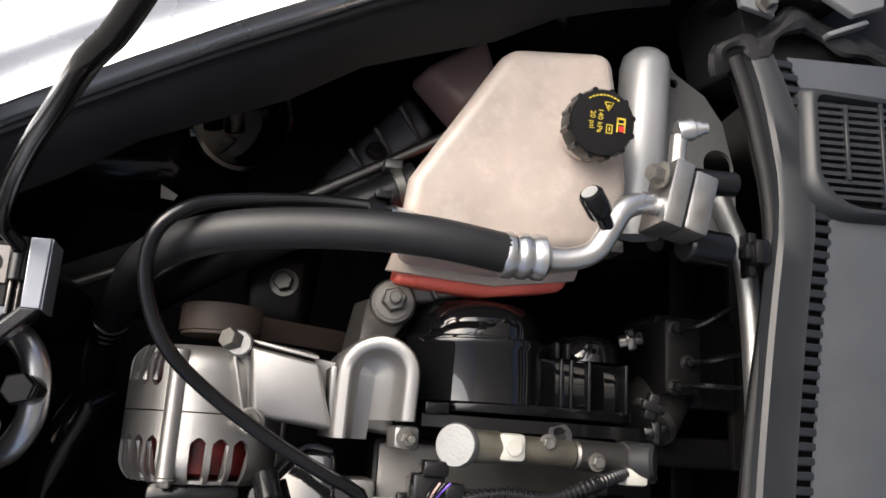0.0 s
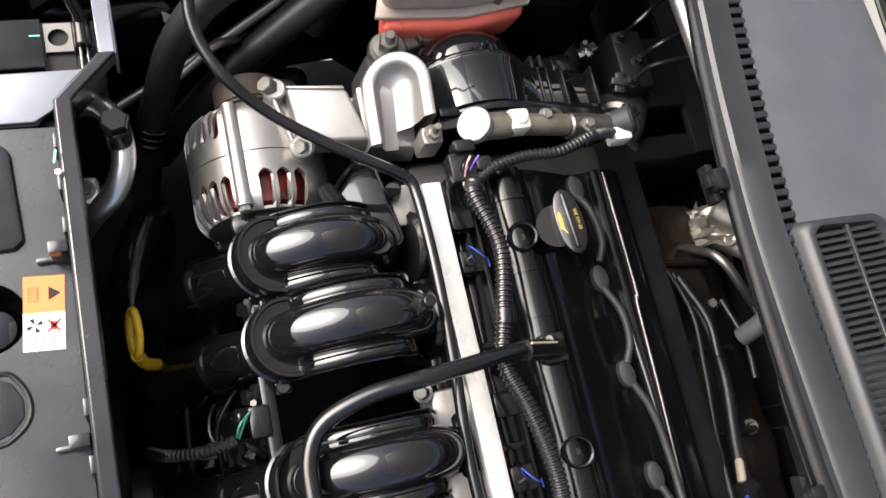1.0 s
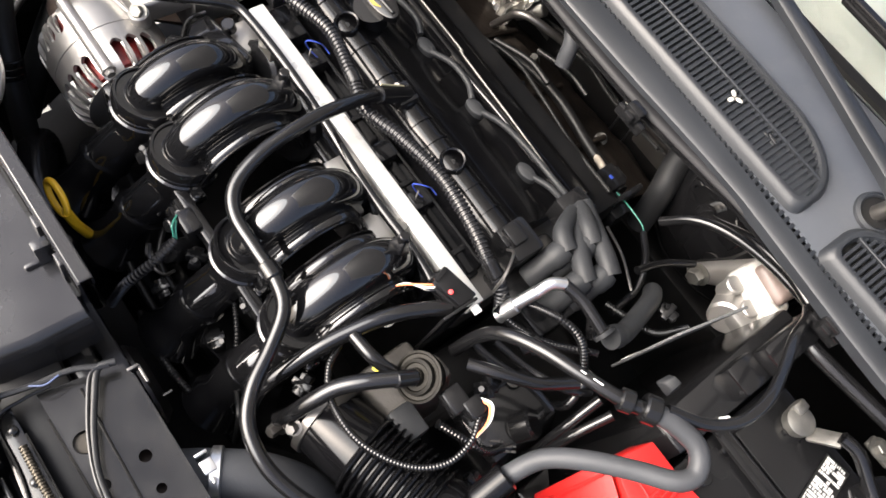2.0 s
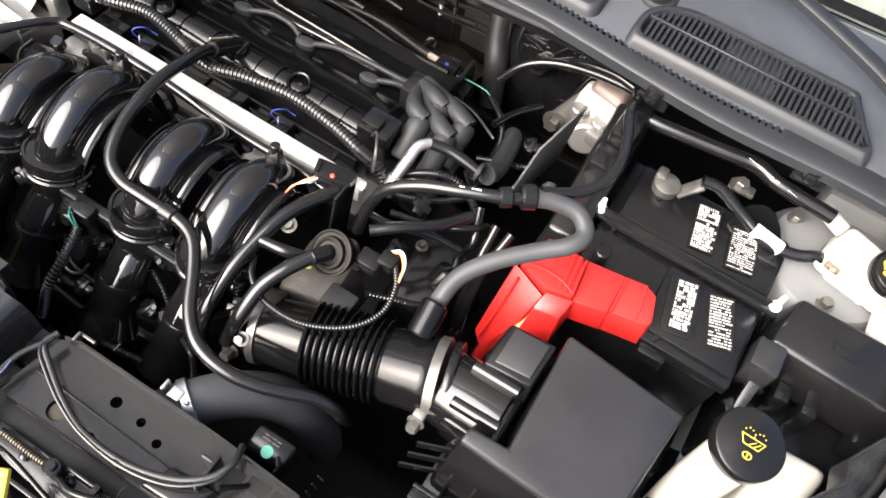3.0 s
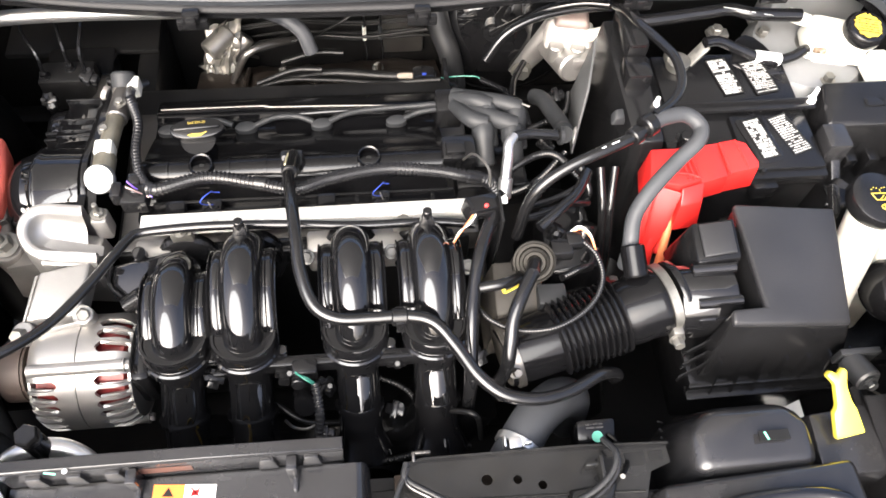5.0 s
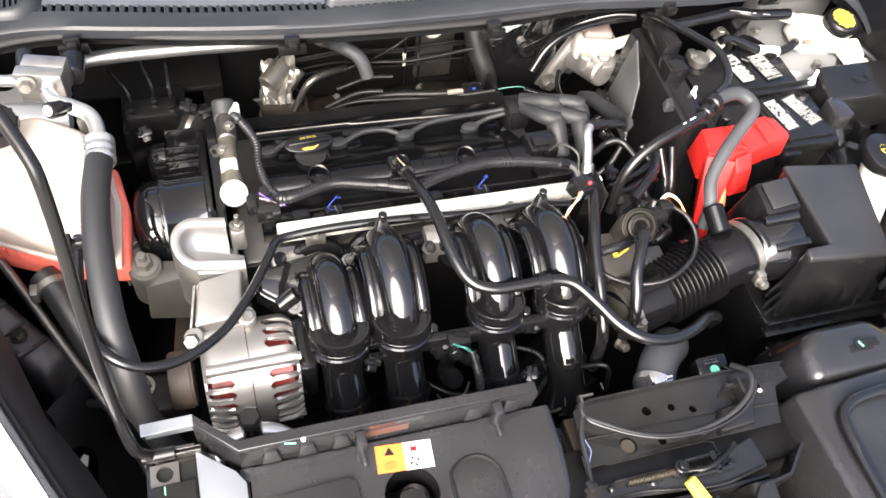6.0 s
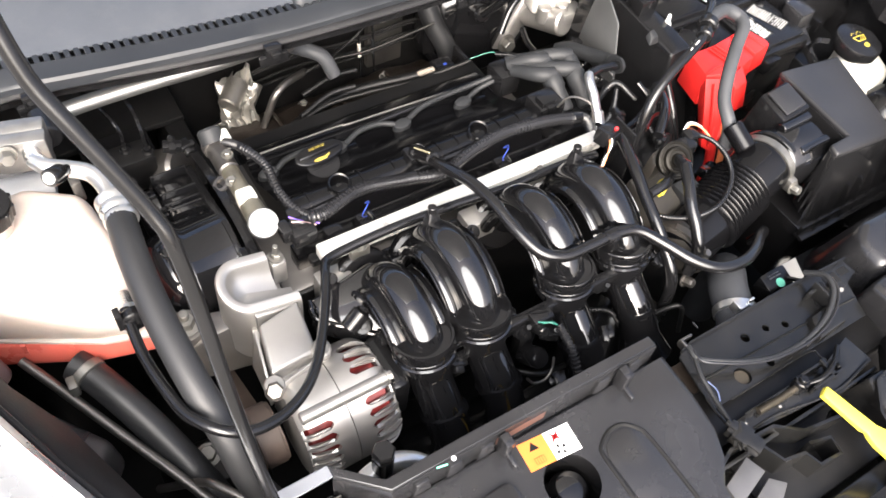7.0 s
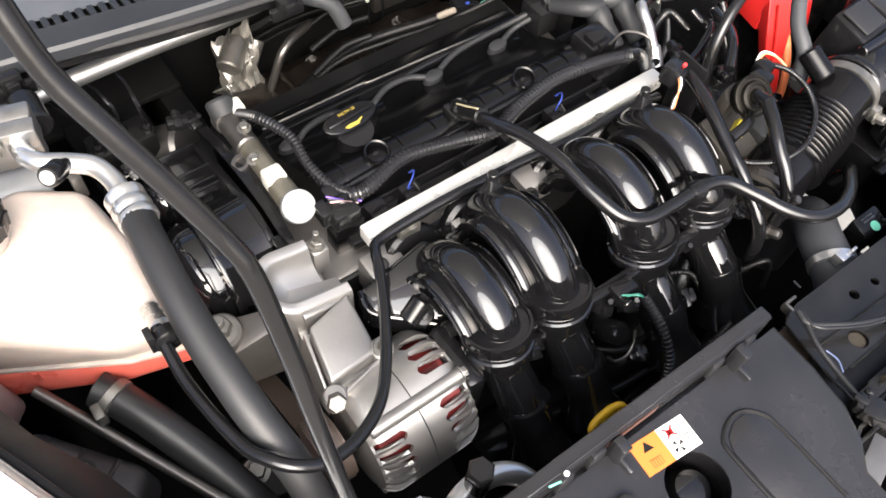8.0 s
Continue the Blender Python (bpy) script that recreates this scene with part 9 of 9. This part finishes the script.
for k, (x, y) in enumerate(((-0.315, 0.272), (-0.285, 0.285), (-0.262, 0.272))):
    part("union", hexbolt((x, y, 0.755), (0, -0.2, 1), 0.005, 0.008), BATT, ab2, "black pipe union")
    part("line", tube([(x, y, 0.765), (x, y + 0.005, 0.79), (x - 0.02 + 0.01 * k, y + 0.04, 0.80), (x - 0.05 + 0.02 * k, 0.40, 0.79)], 0.0025, 20, 8), RUBBER, ab2)
bsh = thing("bulkhead_shelf", (-0.30, 0.40, 0.50), "black shelf on the bulkhead", "shelf")
part("shelf", box(-0.40, -0.19, 0.36, 0.44, 0.70, 0.71, 0.003), BAYBLACK, bsh)
part("side_wall", box(-0.22, -0.19, 0.24, 0.44, 0.50, 0.70, 0.006), BAYBLACK, bsh)
# ---- small pipes, wires and clips in the gaps ----
def cable(name, pts, r, material, label, group, ribbed=False):
    return single(name, corrugated(pts, r, 0.0036, 0.0008) if ribbed else tube(pts, r, 36, 10), material, label, "cable" if "wire" in name else "hose", group)


rear = [
    ([(-0.11, 0.26, 0.70), (-0.02, 0.285, 0.715), (0.05, 0.275, 0.725), (0.12, 0.262, 0.73), (0.20, 0.245, 0.75)], 0.0028, INKGAPBLACK),
    ([(-0.05, 0.36, 0.70), (0.03, 0.375, 0.71), (0.10, 0.36, 0.72), (0.19, 0.33, 0.76)], 0.0024, INKGAPBLACK),
    ([(0.19, 0.36, 0.80), (0.12, 0.37, 0.775), (0.07, 0.36, 0.75), (0.03, 0.375, 0.71)], 0.002, INKGAPBLACK),
    ([(0.02, 0.245, 0.72), (0.06, 0.255, 0.72), (0.12, 0.262, 0.725)], 0.0035, BAYBLACK),
    ([(-0.02, 0.345, 0.69), (0.03, 0.352, 0.70), (0.07, 0.35, 0.70)], 0.004, BAYBLACK),
]
for pts, r, m_ in rear:
    cable("rear_wire", pts, r, m_, "dark pipe or wire crossing behind the engine", "rear wires")
side = [
    [(0.245, 0.02, 0.80), (0.27, 0.03, 0.79), (0.30, 0.05, 0.785), (0.335, 0.085, 0.785)],
    [(0.255, -0.03, 0.82), (0.285, -0.02, 0.812), (0.32, 0.0, 0.80), (0.35, 0.01, 0.785)],
    [(0.30, 0.14, 0.765), (0.33, 0.15, 0.77), (0.355, 0.17, 0.76), (0.37, 0.21, 0.75)],
    [(0.29, 0.20, 0.76), (0.30, 0.24, 0.75), (0.32, 0.28, 0.74)],
    [(0.30, -0.09, 0.79), (0.325, -0.075, 0.78), (0.345, -0.06, 0.765), (0.352, -0.04, 0.75)],
]
for k, pts in enumerate(side):
    cable("gearbox_wire", pts, 0.0045, RUBBER, "black wire above the gearbox", "gearbox wires", k % 2 == 0)
low = [
    [(-0.09, -0.20, 0.66), (-0.03, -0.225, 0.69), (0.03, -0.23, 0.68), (0.09, -0.225, 0.66)],
    [(0.02, -0.24, 0.64), (0.08, -0.25, 0.69), (0.14, -0.245, 0.70), (0.19, -0.23, 0.66)],
    [(-0.02, -0.185, 0.72), (0.01, -0.205, 0.715), (0.05, -0.205, 0.70)],
    [(0.09, -0.17, 0.74), (0.12, -0.185, 0.735), (0.14, -0.20, 0.70)],
    [(0.16, -0.21, 0.73), (0.19, -0.225, 0.75), (0.20, -0.235, 0.70)],
]
for k, pts in enumerate(low):
    cable("manifold_wire", pts, 0.0042 if k < 2 else 0.003, BAYBLACK, "black wire below the intake runners", "manifold wires", k % 2 == 1)
rnd = random.Random(17)
spots = [(-0.005, -0.172, 0.772), (0.035, -0.178, 0.745), (0.112, -0.165, 0.772), (0.186, -0.14, 0.79), (-0.08, -0.165, 0.755), (0.108, -0.20, 0.715), (0.03, -0.215, 0.70), (0.20, -0.165, 0.765),
         (0.29, 0.03, 0.79), (0.315, 0.10, 0.785), (0.345, 0.19, 0.77), (0.30, -0.035, 0.80), (0.36, -0.085, 0.755), (0.395, -0.07, 0.73), (-0.22, 0.245, 0.77), (-0.24, 0.225, 0.80), (-0.30, 0.225, 0.76), (0.025, 0.255, 0.725), (-0.06, 0.25, 0.72)]
for x, y, z in spots:
    cl = thing("clip", (x, y, z - 0.01), "small dark wiring clip with a dark screw", "clip", "wiring clips")
    a = rnd.uniform(0, 180)
    part("body", turned(join(box(-0.011, 0.011, -0.006, 0.006, -0.008, 0.004, 0.002), box(-0.004, 0.004, -0.010, 0.010, -0.004, 0.006, 0.0015)), Matrix.Translation((x, y, z)) @ pose(0, 0, 0, rnd.uniform(-25, 25), rnd.uniform(-25, 25), a)), SATIN, cl)
    part("screw", hexbolt((x + 0.007 * math.cos(a), y + 0.007 * math.sin(a), z + 0.004), (rnd.uniform(-0.4, 0.4), -0.4, 1), 0.0034, 0.004, False), BATT, cl, "dark screw")
